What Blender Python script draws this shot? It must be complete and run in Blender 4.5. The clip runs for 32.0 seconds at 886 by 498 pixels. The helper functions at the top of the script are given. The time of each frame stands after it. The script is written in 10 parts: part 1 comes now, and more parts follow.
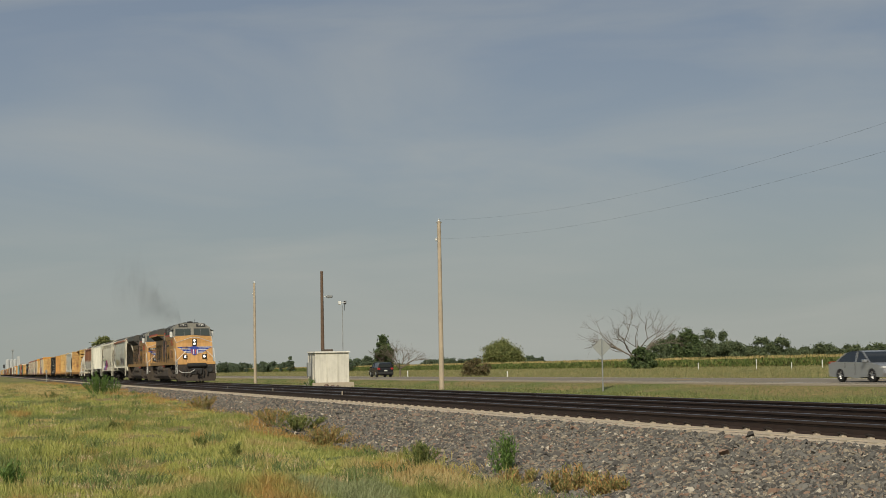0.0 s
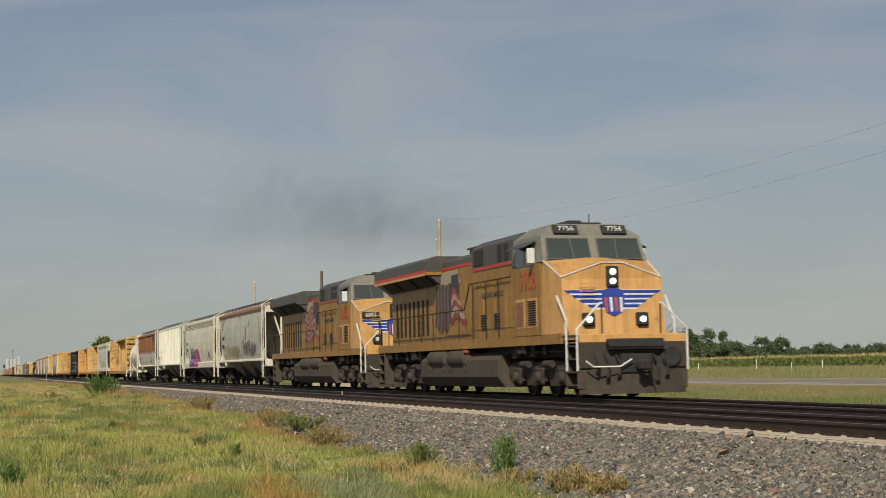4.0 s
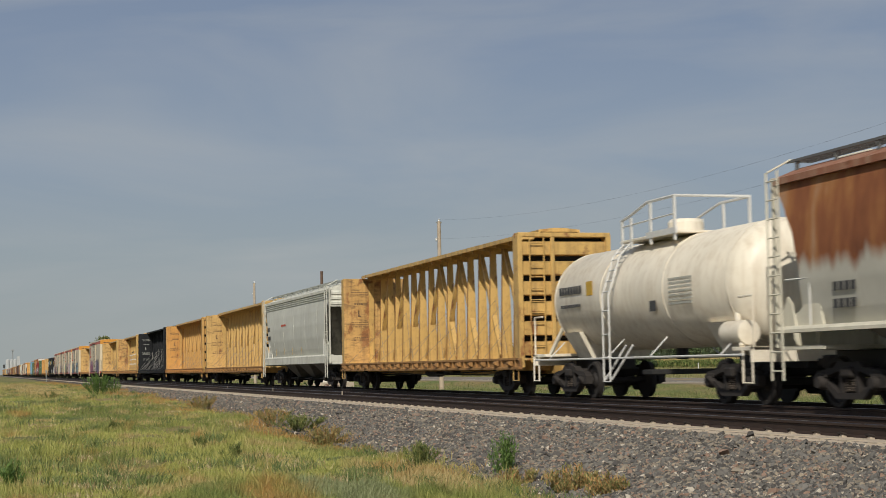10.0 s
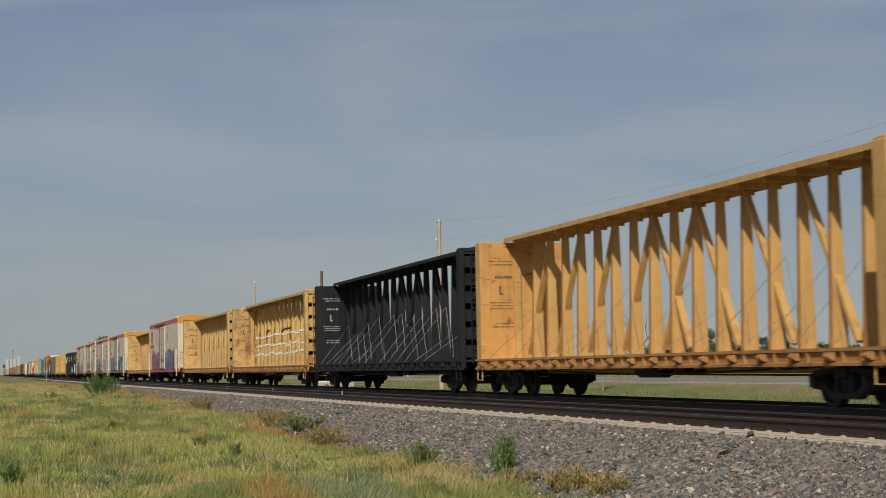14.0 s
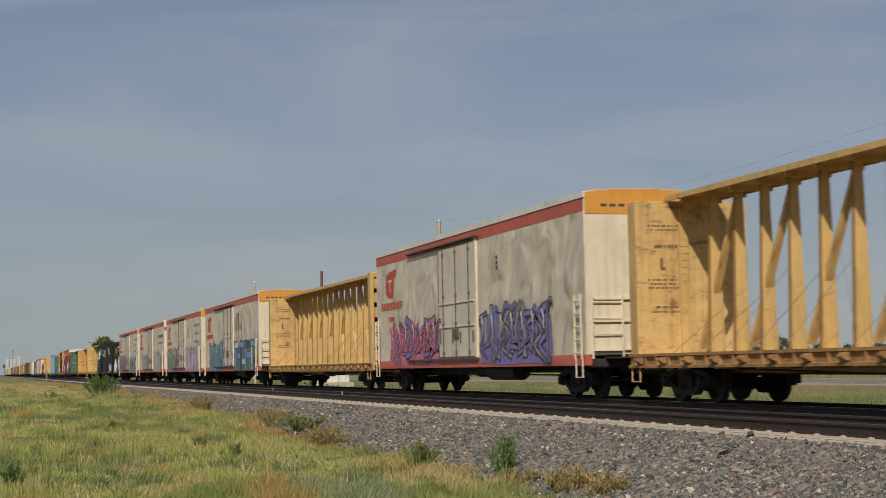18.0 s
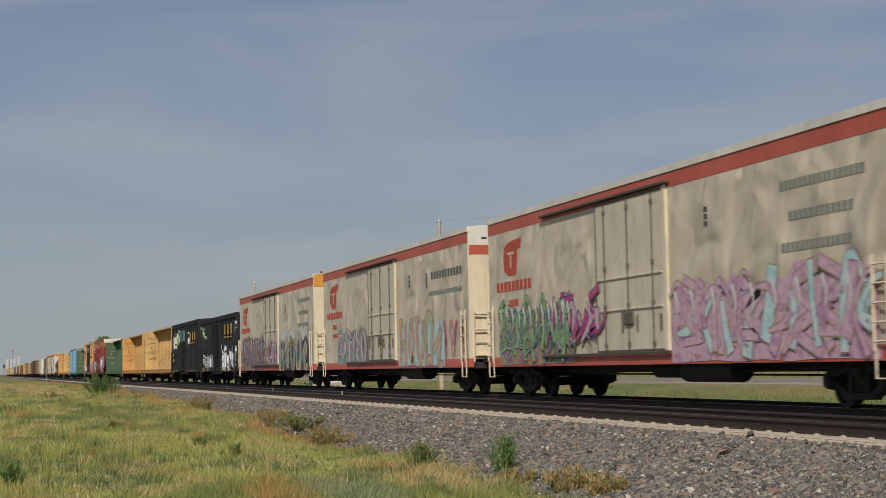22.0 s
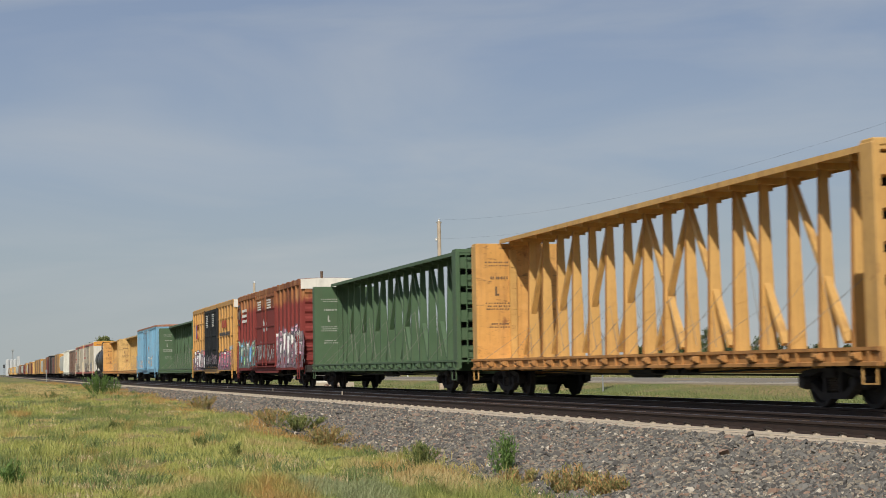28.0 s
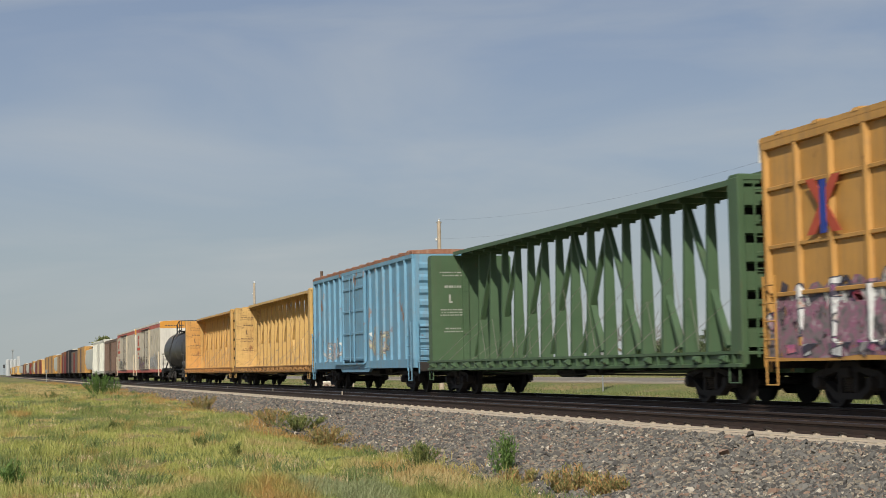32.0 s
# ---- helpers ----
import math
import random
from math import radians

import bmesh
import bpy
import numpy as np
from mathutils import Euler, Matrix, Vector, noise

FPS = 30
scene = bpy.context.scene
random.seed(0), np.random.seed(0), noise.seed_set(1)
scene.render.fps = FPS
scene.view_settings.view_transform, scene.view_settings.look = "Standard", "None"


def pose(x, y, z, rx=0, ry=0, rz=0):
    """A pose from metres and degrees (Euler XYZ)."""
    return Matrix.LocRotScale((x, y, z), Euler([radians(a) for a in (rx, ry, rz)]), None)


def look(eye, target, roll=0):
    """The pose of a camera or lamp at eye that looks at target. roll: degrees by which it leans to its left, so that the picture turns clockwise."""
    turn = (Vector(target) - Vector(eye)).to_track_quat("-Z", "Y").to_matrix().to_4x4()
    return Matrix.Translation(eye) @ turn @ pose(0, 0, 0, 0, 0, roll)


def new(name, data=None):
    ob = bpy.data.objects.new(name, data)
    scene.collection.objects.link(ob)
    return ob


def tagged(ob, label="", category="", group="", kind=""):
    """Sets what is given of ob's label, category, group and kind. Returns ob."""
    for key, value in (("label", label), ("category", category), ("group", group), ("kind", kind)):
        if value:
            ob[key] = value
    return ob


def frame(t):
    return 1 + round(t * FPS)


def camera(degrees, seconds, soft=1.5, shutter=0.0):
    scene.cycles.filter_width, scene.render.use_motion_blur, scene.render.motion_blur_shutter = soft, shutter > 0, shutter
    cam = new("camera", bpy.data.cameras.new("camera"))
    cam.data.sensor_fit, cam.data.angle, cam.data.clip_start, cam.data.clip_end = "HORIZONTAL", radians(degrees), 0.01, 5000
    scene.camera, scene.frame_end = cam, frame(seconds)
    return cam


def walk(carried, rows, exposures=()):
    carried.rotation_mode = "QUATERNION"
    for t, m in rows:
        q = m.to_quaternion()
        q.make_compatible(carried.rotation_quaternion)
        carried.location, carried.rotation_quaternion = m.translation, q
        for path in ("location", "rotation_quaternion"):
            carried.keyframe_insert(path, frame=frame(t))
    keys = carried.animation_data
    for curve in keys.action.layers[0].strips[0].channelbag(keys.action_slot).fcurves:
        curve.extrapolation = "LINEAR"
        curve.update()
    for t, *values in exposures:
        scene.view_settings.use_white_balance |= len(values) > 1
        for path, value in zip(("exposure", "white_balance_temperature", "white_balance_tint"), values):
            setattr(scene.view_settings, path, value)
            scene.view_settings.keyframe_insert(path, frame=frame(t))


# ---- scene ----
# A freight train passes on the far track of a double line across flat farmland.
# x runs along the track (the train travels towards +x), y away from the camera, z = 0 is the top of the rails.
EYE = Vector((0.0, 0.0, 0.89))
SECONDS = 32.0
SPEED = 21.55
NEAR_TRACK, TRAIN_TRACK = 12.2, 15.7

cam = camera(31.36, SECONDS, soft=0.8, shutter=0.18)
eye_pose = look(EYE, EYE + Vector((-0.95770614, 0.27803777, 0.0741212)), -1.0885)
walk(cam, [(0, eye_pose), (SECONDS, eye_pose)], exposures=[(0, 0.0, 6850, 5), (2.5, 0.0, 6850, 5), (4.8, 0.22, 6800, 7), (6.5, 0.22, 6800, 7), (9.0, 0.08, 6500, 8), (12.0, 0.01, 6350, 9), (23.0, 0.0, 6230, 10), (25.0, 0.24, 6200, 10), (28.0, 0.29, 6300, 9), (SECONDS, 0.3, 6350, 8)])

# ---- sky and sun ----
SUN_EL, SUN_AZ = 38.0, 27.0      # height, and turn from +x towards the camera's side
to_sun = Vector((math.cos(radians(SUN_EL)) * math.cos(radians(SUN_AZ)), -math.cos(radians(SUN_EL)) * math.sin(radians(SUN_AZ)), math.sin(radians(SUN_EL))))
world = bpy.data.worlds.new("sky")
scene.world = world
world.use_nodes = True
wn, wl = world.node_tree.nodes, world.node_tree.links
wn.clear()
sky = wn.new("ShaderNodeTexSky")
sky.sky_type = "NISHITA"
sky.sun_disc = False
sky.sun_elevation = radians(SUN_EL)
sky.sun_rotation = radians(90 + SUN_AZ)
sky.air_density, sky.dust_density, sky.ozone_density = 1.0, 1.5, 1.0
bg = wn.new("ShaderNodeBackground")
wout = wn.new("ShaderNodeOutputWorld")
SKY_STRENGTH = 0.055
scale_sky = wn.new("ShaderNodeVectorMath")
scale_sky.operation = "SCALE"
scale_sky.inputs["Scale"].default_value = SKY_STRENGTH
wl.new(sky.outputs[0], scale_sky.inputs[0])
# a hazy lower sky that thins out with height, and thin streaks of high cloud
way_n = wn.new("ShaderNodeTexCoord")
way_xyz = wn.new("ShaderNodeSeparateXYZ")
wl.new(way_n.outputs["Generated"], way_xyz.inputs[0])
haze = wn.new("ShaderNodeValToRGB")
for _ in range(4):
    haze.color_ramp.elements.new(0.5)
for e, (p, c) in zip(haze.color_ramp.elements, ((0.0, (0.34, 0.362, 0.352)), (0.03, (0.328, 0.357, 0.362)), (0.075, (0.298, 0.343, 0.375)), (0.13, (0.262, 0.318, 0.395)), (0.2, (0.215, 0.27, 0.37)), (0.32, (0.165, 0.215, 0.32)))):
    e.position, e.color = p, (*c, 1)
wl.new(way_xyz.outputs[2], haze.inputs[0])
thin = wn.new("ShaderNodeMapRange")
thin.inputs["From Min"].default_value, thin.inputs["From Max"].default_value = 0.25, 0.6
thin.inputs["To Min"].default_value, thin.inputs["To Max"].default_value = 0.06, 1.0
wl.new(way_xyz.outputs[2], thin.inputs["Value"])
veil = wn.new("ShaderNodeMix")
veil.data_type = "RGBA"
wl.new(thin.outputs["Result"], veil.inputs[0])
wl.new(haze.outputs[0], veil.inputs[6])
wl.new(scale_sky.outputs[0], veil.inputs[7])
stretch = wn.new("ShaderNodeMapping")
stretch.inputs["Scale"].default_value = (2.0, 2.0, 10.0)
stretch.inputs["Rotation"].default_value = (0.12, 0.05, 0.4)
wl.new(way_n.outputs["Generated"], stretch.inputs[0])
cirrus = wn.new("ShaderNodeTexNoise")
cirrus.inputs["Scale"].default_value, cirrus.inputs["Detail"].default_value, cirrus.inputs["Roughness"].default_value, cirrus.inputs["Distortion"].default_value = 1.5, 6.0, 0.5, 0.6
wl.new(stretch.outputs[0], cirrus.inputs["Vector"])
streaks = wn.new("ShaderNodeMapRange")
streaks.inputs["From Min"].default_value, streaks.inputs["From Max"].default_value = 0.4, 0.7
streaks.inputs["To Max"].default_value = 0.55
wl.new(cirrus.outputs["Fac"], streaks.inputs["Value"])
cloudy = wn.new("ShaderNodeMix")
cloudy.data_type = "RGBA"
cloudy.inputs[7].default_value = (0.42, 0.425, 0.42, 1)
wl.new(streaks.outputs["Result"], cloudy.inputs[0])
wl.new(veil.outputs[2], cloudy.inputs[6])
wl.new(cloudy.outputs[2], bg.inputs[0])
wl.new(bg.outputs[0], wout.inputs[0])

sun = new("sun", bpy.data.lights.new("sun", "SUN"))
sun.data.energy = 3.6
sun.data.angle = radians(0.6)
sun.data.color = (1.0, 0.93, 0.82)
sun.matrix_world = look(to_sun * 100, (0, 0, 0))

# ---- materials ----
def shader(name):
    m = bpy.data.materials.new(name)
    m.use_nodes = True
    return m, m.node_tree.nodes, m.node_tree.links, m.node_tree.nodes["Principled BSDF"]


def coords(n, l, scale=(1, 1, 1), space="Object"):
    tc = n.new("ShaderNodeTexCoord")
    mp = n.new("ShaderNodeMapping")
    mp.inputs["Scale"].default_value = scale
    l.new(tc.outputs[space], mp.inputs[0])
    return mp.outputs[0]


def noise_tex(n, l, vec, scale, detail=4.0, rough=0.55, distort=0.0):
    t = n.new("ShaderNodeTexNoise")
    t.inputs["Scale"].default_value = scale
    t.inputs["Detail"].default_value = detail
    t.inputs["Roughness"].default_value = rough
    t.inputs["Distortion"].default_value = distort
    if vec is not None:
        l.new(vec, t.inputs["Vector"])
    return t.outputs["Fac"]


def ramp(n, l, fac, stops):
    r = n.new("ShaderNodeValToRGB")
    while len(r.color_ramp.elements) < len(stops):
        r.color_ramp.elements.new(0.5)
    for e, (p, c) in zip(r.color_ramp.elements, stops):
        e.position = p
        e.color = (*c, 1) if len(c) == 3 else c
    l.new(fac, r.inputs[0])
    return r.outputs[0]


def mask(n, l, fac, lo, hi):
    r = n.new("ShaderNodeMapRange")
    r.inputs["From Min"].default_value, r.inputs["From Max"].default_value = lo, hi
    l.new(fac, r.inputs["Value"])
    return r.outputs["Result"]


def mix(n, l, fac, a, b, mode="MIX"):
    x = n.new("ShaderNodeMix")
    x.data_type, x.blend_type = "RGBA", mode
    for sock, v in ((x.inputs[0], fac), (x.inputs[6], a), (x.inputs[7], b)):
        if isinstance(v, (int, float)):
            sock.default_value = v
        elif isinstance(v, tuple):
            sock.default_value = (*v, 1)
        else:
            l.new(v, sock)
    return x.outputs[2]


def times(n, l, a, b):
    x = n.new("ShaderNodeMath")
    x.operation = "MULTIPLY"
    l.new(a, x.inputs[0])
    if isinstance(b, (int, float)):
        x.inputs[1].default_value = b
    else:
        l.new(b, x.inputs[1])
    return x.outputs[0]


def bump(n, l, bsdf, fac, strength, dist):
    b = n.new("ShaderNodeBump")
    b.inputs["Strength"].default_value, b.inputs["Distance"].default_value = strength, dist
    l.new(fac, b.inputs["Height"])
    l.new(b.outputs[0], bsdf.inputs["Normal"])


RUST = (0.16, 0.055, 0.022)


def diagonal(n, l):
    """Object space turned so that buckles in a sheet run aslant."""
    tc = n.new("ShaderNodeTexCoord")
    mp = n.new("ShaderNodeMapping")
    mp.vector_type = "TEXTURE"
    mp.inputs["Rotation"].default_value = (0, radians(-52), 0)
    mp.inputs["Scale"].default_value = (1.5, 1.0, 0.72)
    l.new(tc.outputs["Object"], mp.inputs[0])
    return mp.outputs[0]


def paint(name, col, dirt=0.35, rust=0.25, rough=0.55, dirt_col=(0.12, 0.095, 0.07), wavy=0.0, spot=0.0, scuff=0.0):
    """Weathered paint on steel: faded patches, run-down streaks, rust freckles. wavy: buckled sheet. spot: large rust spots. scuff: level scrapes left by loads."""
    m, n, l, b = shader(name)
    obj = coords(n, l)
    streak = coords(n, l, (5.0, 5.0, 0.35))
    fade = noise_tex(n, l, obj, 0.7, 3)
    c = mix(n, l, mask(n, l, fade, 0.3, 0.75), tuple(v * 0.88 for v in col), tuple(min(1, v * 1.08 + 0.01) for v in col))
    runs = noise_tex(n, l, streak, 1.0, 5, 0.6)
    c = mix(n, l, times(n, l, mask(n, l, runs, 0.47, 0.75), dirt), c, dirt_col)
    grime = noise_tex(n, l, obj, 3.5, 6, 0.65)
    c = mix(n, l, times(n, l, mask(n, l, grime, 0.5, 0.8), dirt * 0.8), c, dirt_col)
    if rust:
        freckle = noise_tex(n, l, obj, 2.3, 8, 0.7)
        c = mix(n, l, times(n, l, mask(n, l, freckle, 0.66 - 0.1 * rust, 0.74), min(1, 0.5 + rust)), c, RUST)
    if spot:
        sp = noise_tex(n, l, coords(n, l, (1.0, 1.0, 0.55)), 1.7, 5, 0.6)
        c = mix(n, l, mask(n, l, sp, 0.66 - spot, 0.72 - spot), c, (0.27, 0.115, 0.04))
    if scuff:
        sc = noise_tex(n, l, coords(n, l, (1.2, 1.2, 5.0)), 1.3, 8, 0.72, 0.3)
        c = mix(n, l, times(n, l, mask(n, l, sc, 0.6 - 0.12 * scuff, 0.68), 0.85), c, (0.1, 0.055, 0.03))
        worn = noise_tex(n, l, coords(n, l, (0.9, 0.9, 1.6)), 1.0, 5, 0.6)
        c = mix(n, l, times(n, l, mask(n, l, worn, 0.5, 0.7), 0.45), c, tuple(min(1, v * 1.12 + 0.05) for v in col))
    l.new(c, b.inputs["Base Color"])
    b.inputs["Roughness"].default_value = rough
    if wavy:
        w = noise_tex(n, l, diagonal(n, l), 1.0, 1.5, 0.4, 0.5)
        bump(n, l, b, w, 0.7, wavy)
    else:
        bump(n, l, b, grime, 0.12, 0.01)
    return m


def plain(name, col, rough=0.6, metal=0.0, var=0.25, scale=6.0, bumpy=0.01, emit=None):
    m, n, l, b = shader(name)
    f = noise_tex(n, l, coords(n, l), scale, 5, 0.6)
    l.new(mix(n, l, f, tuple(v * (1 - var) for v in col), tuple(min(1, v * (1 + var)) for v in col)), b.inputs["Base Color"])
    b.inputs["Roughness"].default_value, b.inputs["Metallic"].default_value = rough, metal
    if bumpy:
        bump(n, l, b, f, 0.3, bumpy)
    if emit:
        b.inputs["Emission Color"].default_value = (*emit[0], 1)
        b.inputs["Emission Strength"].default_value = emit[1]
    return m


def rusty_side(name, upper, lower, edge, soft):
    """A side whose upper part has rusted through to brown, with a ragged lower edge running down in streaks."""
    m, n, l, b = shader(name)
    obj = coords(n, l)
    sep = n.new("ShaderNodeSeparateXYZ")
    l.new(obj, sep.inputs[0])
    runs = noise_tex(n, l, coords(n, l, (2.2, 2.2, 0.12)), 1.0, 6, 0.65)
    add = n.new("ShaderNodeMath")
    add.operation = "MULTIPLY_ADD"
    l.new(runs, add.inputs[0])
    add.inputs[1].default_value = soft
    l.new(sep.outputs[2], add.inputs[2])
    edge_mask = mask(n, l, add.outputs[0], edge + soft * 0.5 - 0.12, edge + soft * 0.5 + 0.15)
    patch = noise_tex(n, l, coords(n, l, (1.6, 1.6, 0.3)), 1.0, 6, 0.65)
    rust = ramp(n, l, patch, [(0.3, (0.10, 0.032, 0.014)), (0.47, (0.24, 0.085, 0.03)), (0.57, (0.37, 0.165, 0.052)), (0.7, (0.44, 0.29, 0.18))])
    tint = noise_tex(n, l, obj, 1.1, 5)
    low = mix(n, l, times(n, l, mask(n, l, tint, 0.35, 0.7), 0.5), lower, tuple(v * 0.72 for v in lower))
    c = mix(n, l, edge_mask, low, mix(n, l, 0.25, rust, upper))
    l.new(c, b.inputs["Base Color"])
    b.inputs["Roughness"].default_value = 0.8
    bump(n, l, b, patch, 0.2, 0.01)
    return m


def spray(name, cols, scale=1.6, seed=0.0, cover=0.86):
    """Spray paint: uneven fields of a few colours with overspray between them, worn through here and there. cover: how much of it has lasted."""
    m, n, l, b = shader(name)
    mp = n.new("ShaderNodeMapping")
    tc = n.new("ShaderNodeTexCoord")
    mp.inputs["Location"].default_value = (seed * 7.3, 0, seed * 3.1)
    l.new(tc.outputs["Object"], mp.inputs[0])
    wob = noise_tex(n, l, mp.outputs[0], scale * 1.5, 4.0, 0.6, 0.8)
    k = len(cols)
    stops = [(0.33 + 0.34 * i / max(1, k - 1), tuple(v * 0.95 for v in c)) for i, c in enumerate(cols)]
    c = ramp(n, l, wob, stops)
    dust = noise_tex(n, l, mp.outputs[0], 7.0, 5, 0.65)
    c = mix(n, l, times(n, l, mask(n, l, dust, 0.45, 0.8), 0.4), c, (0.2, 0.17, 0.14))
    drips = noise_tex(n, l, coords(n, l, (6.0, 6.0, 1.2)), 1.0, 5, 0.65)
    c = mix(n, l, times(n, l, mask(n, l, drips, 0.58, 0.75), 0.4), c, (0.04, 0.038, 0.04))
    l.new(c, b.inputs["Base Color"])
    b.inputs["Roughness"].default_value = 0.6
    worn = noise_tex(n, l, mp.outputs[0], 3.2, 6, 0.68)
    l.new(mask(n, l, worn, 0.72 - 0.42 * cover, 0.78 - 0.42 * cover), b.inputs["Alpha"])
    return m


WHEEL_STEEL = plain("wheel_steel", (0.028, 0.024, 0.022), 0.75, 0.2, 0.5, 9)
TRUCK_IRON = plain("truck_iron", (0.026, 0.021, 0.018), 0.85, 0.0, 0.5, 5)
TRUCK_DUST = plain("truck_dust", (0.075, 0.058, 0.045), 0.9, 0.0, 0.5, 4)
BLACK_STEEL = plain("black_steel", (0.022, 0.021, 0.02), 0.7, 0.0, 0.5, 4)
BOARD_PALE = plain("pale_grating", (0.36, 0.37, 0.34), 0.6, 0.1, 0.4, 8)
GRATING = plain("grating", (0.15, 0.15, 0.145), 0.6, 0.4, 0.4, 8)
# Near-black for radiator screens, and for shade put into slots and recesses.
DARK_VOID = plain("recess_shade_and_screen", (0.012, 0.012, 0.012), 0.8)
LETTER_DARK = plain("dark_lettering", (0.05, 0.05, 0.05), 0.7)
LETTER_WHITE = plain("white_lettering", (0.62, 0.61, 0.57), 0.7)
LETTER_RED = plain("red_lettering", (0.42, 0.07, 0.035), 0.7)
LETTER_YELLOW = plain("yellow_lettering", (0.5, 0.31, 0.04), 0.7)
BRIGHT_STEEL = plain("handrail_white", (0.62, 0.61, 0.58), 0.5, 0.0, 0.2, 10)

YELLOW = paint("faded_yellow_paint", (0.58, 0.37, 0.125), 0.5, 0.45, dirt_col=(0.19, 0.11, 0.05), spot=0.02)
YELLOW_B = paint("orange_yellow_paint", (0.57, 0.33, 0.1), 0.45, 0.4, dirt_col=(0.2, 0.1, 0.04), spot=0.0)
GREEN_PAINT = paint("green_paint", (0.06, 0.11, 0.05), 0.3, 0.15, dirt_col=(0.09, 0.085, 0.05))
CB_BLACK = paint("black_paint", (0.012, 0.013, 0.015), 0.35, 0.05, 0.7, dirt_col=(0.04, 0.038, 0.036))
CB_BLACK.node_tree.nodes["Principled BSDF"].inputs["Specular IOR Level"].default_value = 0.2
HOPPER_WHITE = paint("weathered_white_paint", (0.62, 0.61, 0.53), 0.35, 0.15, spot=0.0)
HOPPER_SPOT = paint("spotted_white_paint", (0.46, 0.47, 0.41), 0.3, 0.3, dirt_col=(0.2, 0.17, 0.11), spot=0.075)
HOPPER_CREAM = paint("cream_paint", (0.66, 0.62, 0.5), 0.22, 0.12, dirt_col=(0.24, 0.18, 0.1))
HOPPER_RIBBED = paint("pale_grey_paint", (0.56, 0.56, 0.48), 0.3, 0.05, dirt_col=(0.25, 0.22, 0.16))
HOPPER_RIB = paint("rib_white", (0.68, 0.66, 0.56), 0.2, 0.05, dirt_col=(0.3, 0.25, 0.18))
HOPPER_GREY = paint("grey_paint", (0.56, 0.56, 0.5), 0.25, 0.05, dirt_col=(0.25, 0.22, 0.17))
EAVE_RUST = paint("rusted_eave", (0.27, 0.11, 0.06), 0.6, 0.5, 0.85, dirt_col=(0.42, 0.3, 0.22))
RUST_SIDE = rusty_side("rusted_side", (0.25, 0.08, 0.03), (0.5, 0.48, 0.41), 2.55, 1.1)
# Dark colour holds both grime and the shade of open ends and bins.
SHADE_BIN = paint("bin_grime_and_shade", (0.15, 0.135, 0.11), 0.8, 0.3, dirt_col=(0.04, 0.034, 0.028))
TANK_WHITE = paint("tank_white", (0.8, 0.73, 0.6), 0.4, 0.08, 0.45, dirt_col=(0.4, 0.28, 0.16))
TANK_BLACK = paint("tank_black", (0.03, 0.03, 0.031), 0.4, 0.1, 0.45)
REEFER_WHITE = paint("reefer_white", (0.59, 0.51, 0.385), 0.24, 0.02, 0.5, dirt_col=(0.34, 0.26, 0.17), wavy=0.38)
REEFER_DOOR = paint("reefer_door_white", (0.62, 0.545, 0.42), 0.35, 0.12, 0.5, dirt_col=(0.26, 0.19, 0.12))
REEFER_END = paint("reefer_end", (0.72, 0.61, 0.43), 0.25, 0.02, 0.5)
REEFER_ROOF = paint("reefer_roof", (0.66, 0.62, 0.54), 0.2, 0.0)
REEFER_RED = paint("reefer_red", (0.46, 0.085, 0.05), 0.3, 0.1, wavy=0.03)
REEFER_ORANGE = paint("orange_end_band", (0.62, 0.27, 0.03), 0.2, 0.1)
BOX_BLACK = paint("boxcar_black", (0.021, 0.022, 0.024), 0.3, 0.03, 0.75, dirt_col=(0.04, 0.038, 0.036))
BOX_BLACK.node_tree.nodes["Principled BSDF"].inputs["Specular IOR Level"].default_value = 0.12
BOX_RED = rusty_side("boxcar_red", (0.2, 0.05, 0.02), (0.19, 0.026, 0.02), 4.15, 1.3)
BOX_YELLOW = paint("boxcar_yellow", (0.5, 0.26, 0.06), 0.35, 0.25)
BOX_BLUE = paint("boxcar_blue", (0.14, 0.31, 0.44), 0.5, 0.45, dirt_col=(0.2, 0.19, 0.17), spot=0.03)
BOX_BROWN = paint("boxcar_brown", (0.13, 0.075, 0.05), 0.35, 0.3)
# Sunlit nose and darker sides are put into two yellows; sides are grimier too.
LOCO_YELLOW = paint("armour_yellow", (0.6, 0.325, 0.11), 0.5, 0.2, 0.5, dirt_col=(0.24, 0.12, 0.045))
LOCO_SIDE = paint("shaded_grimy_yellow", (0.335, 0.17, 0.027), 0.9, 0.3, 0.5, dirt_col=(0.13, 0.07, 0.028))
LOCO_GREY = paint("harbour_grey", (0.066, 0.063, 0.054), 0.6, 0.05, 0.5, dirt_col=(0.05, 0.045, 0.04))
LOCO_STRIPE = plain("red_stripe", (0.5, 0.04, 0.025), 0.5)
LOCO_UNDER = paint("dusty_underframe", (0.072, 0.054, 0.038), 0.7, 0.0, 0.9, dirt_col=(0.03, 0.026, 0.022))
LOCO_BLUE = plain("emblem_blue", (0.02, 0.045, 0.28), 0.5)
FLAG_RED = plain("flag_red", (0.075, 0.03, 0.033), 0.6, 0, 0.4)
FLAG_WHITE = plain("flag_white", (0.36, 0.3, 0.23), 0.6, 0, 0.3)
FLAG_DULL = plain("flag_dull_white", (0.25, 0.21, 0.17), 0.6, 0, 0.4)
FLAG_GREY = plain("flag_grey", (0.14, 0.11, 0.1), 0.6, 0, 0.4)
FLAG_BRIGHT = plain("flag_bright_red", (0.26, 0.05, 0.04), 0.6, 0, 0.35)
FLAG_BLUE = plain("flag_blue", (0.035, 0.045, 0.06), 0.6, 0, 0.4)
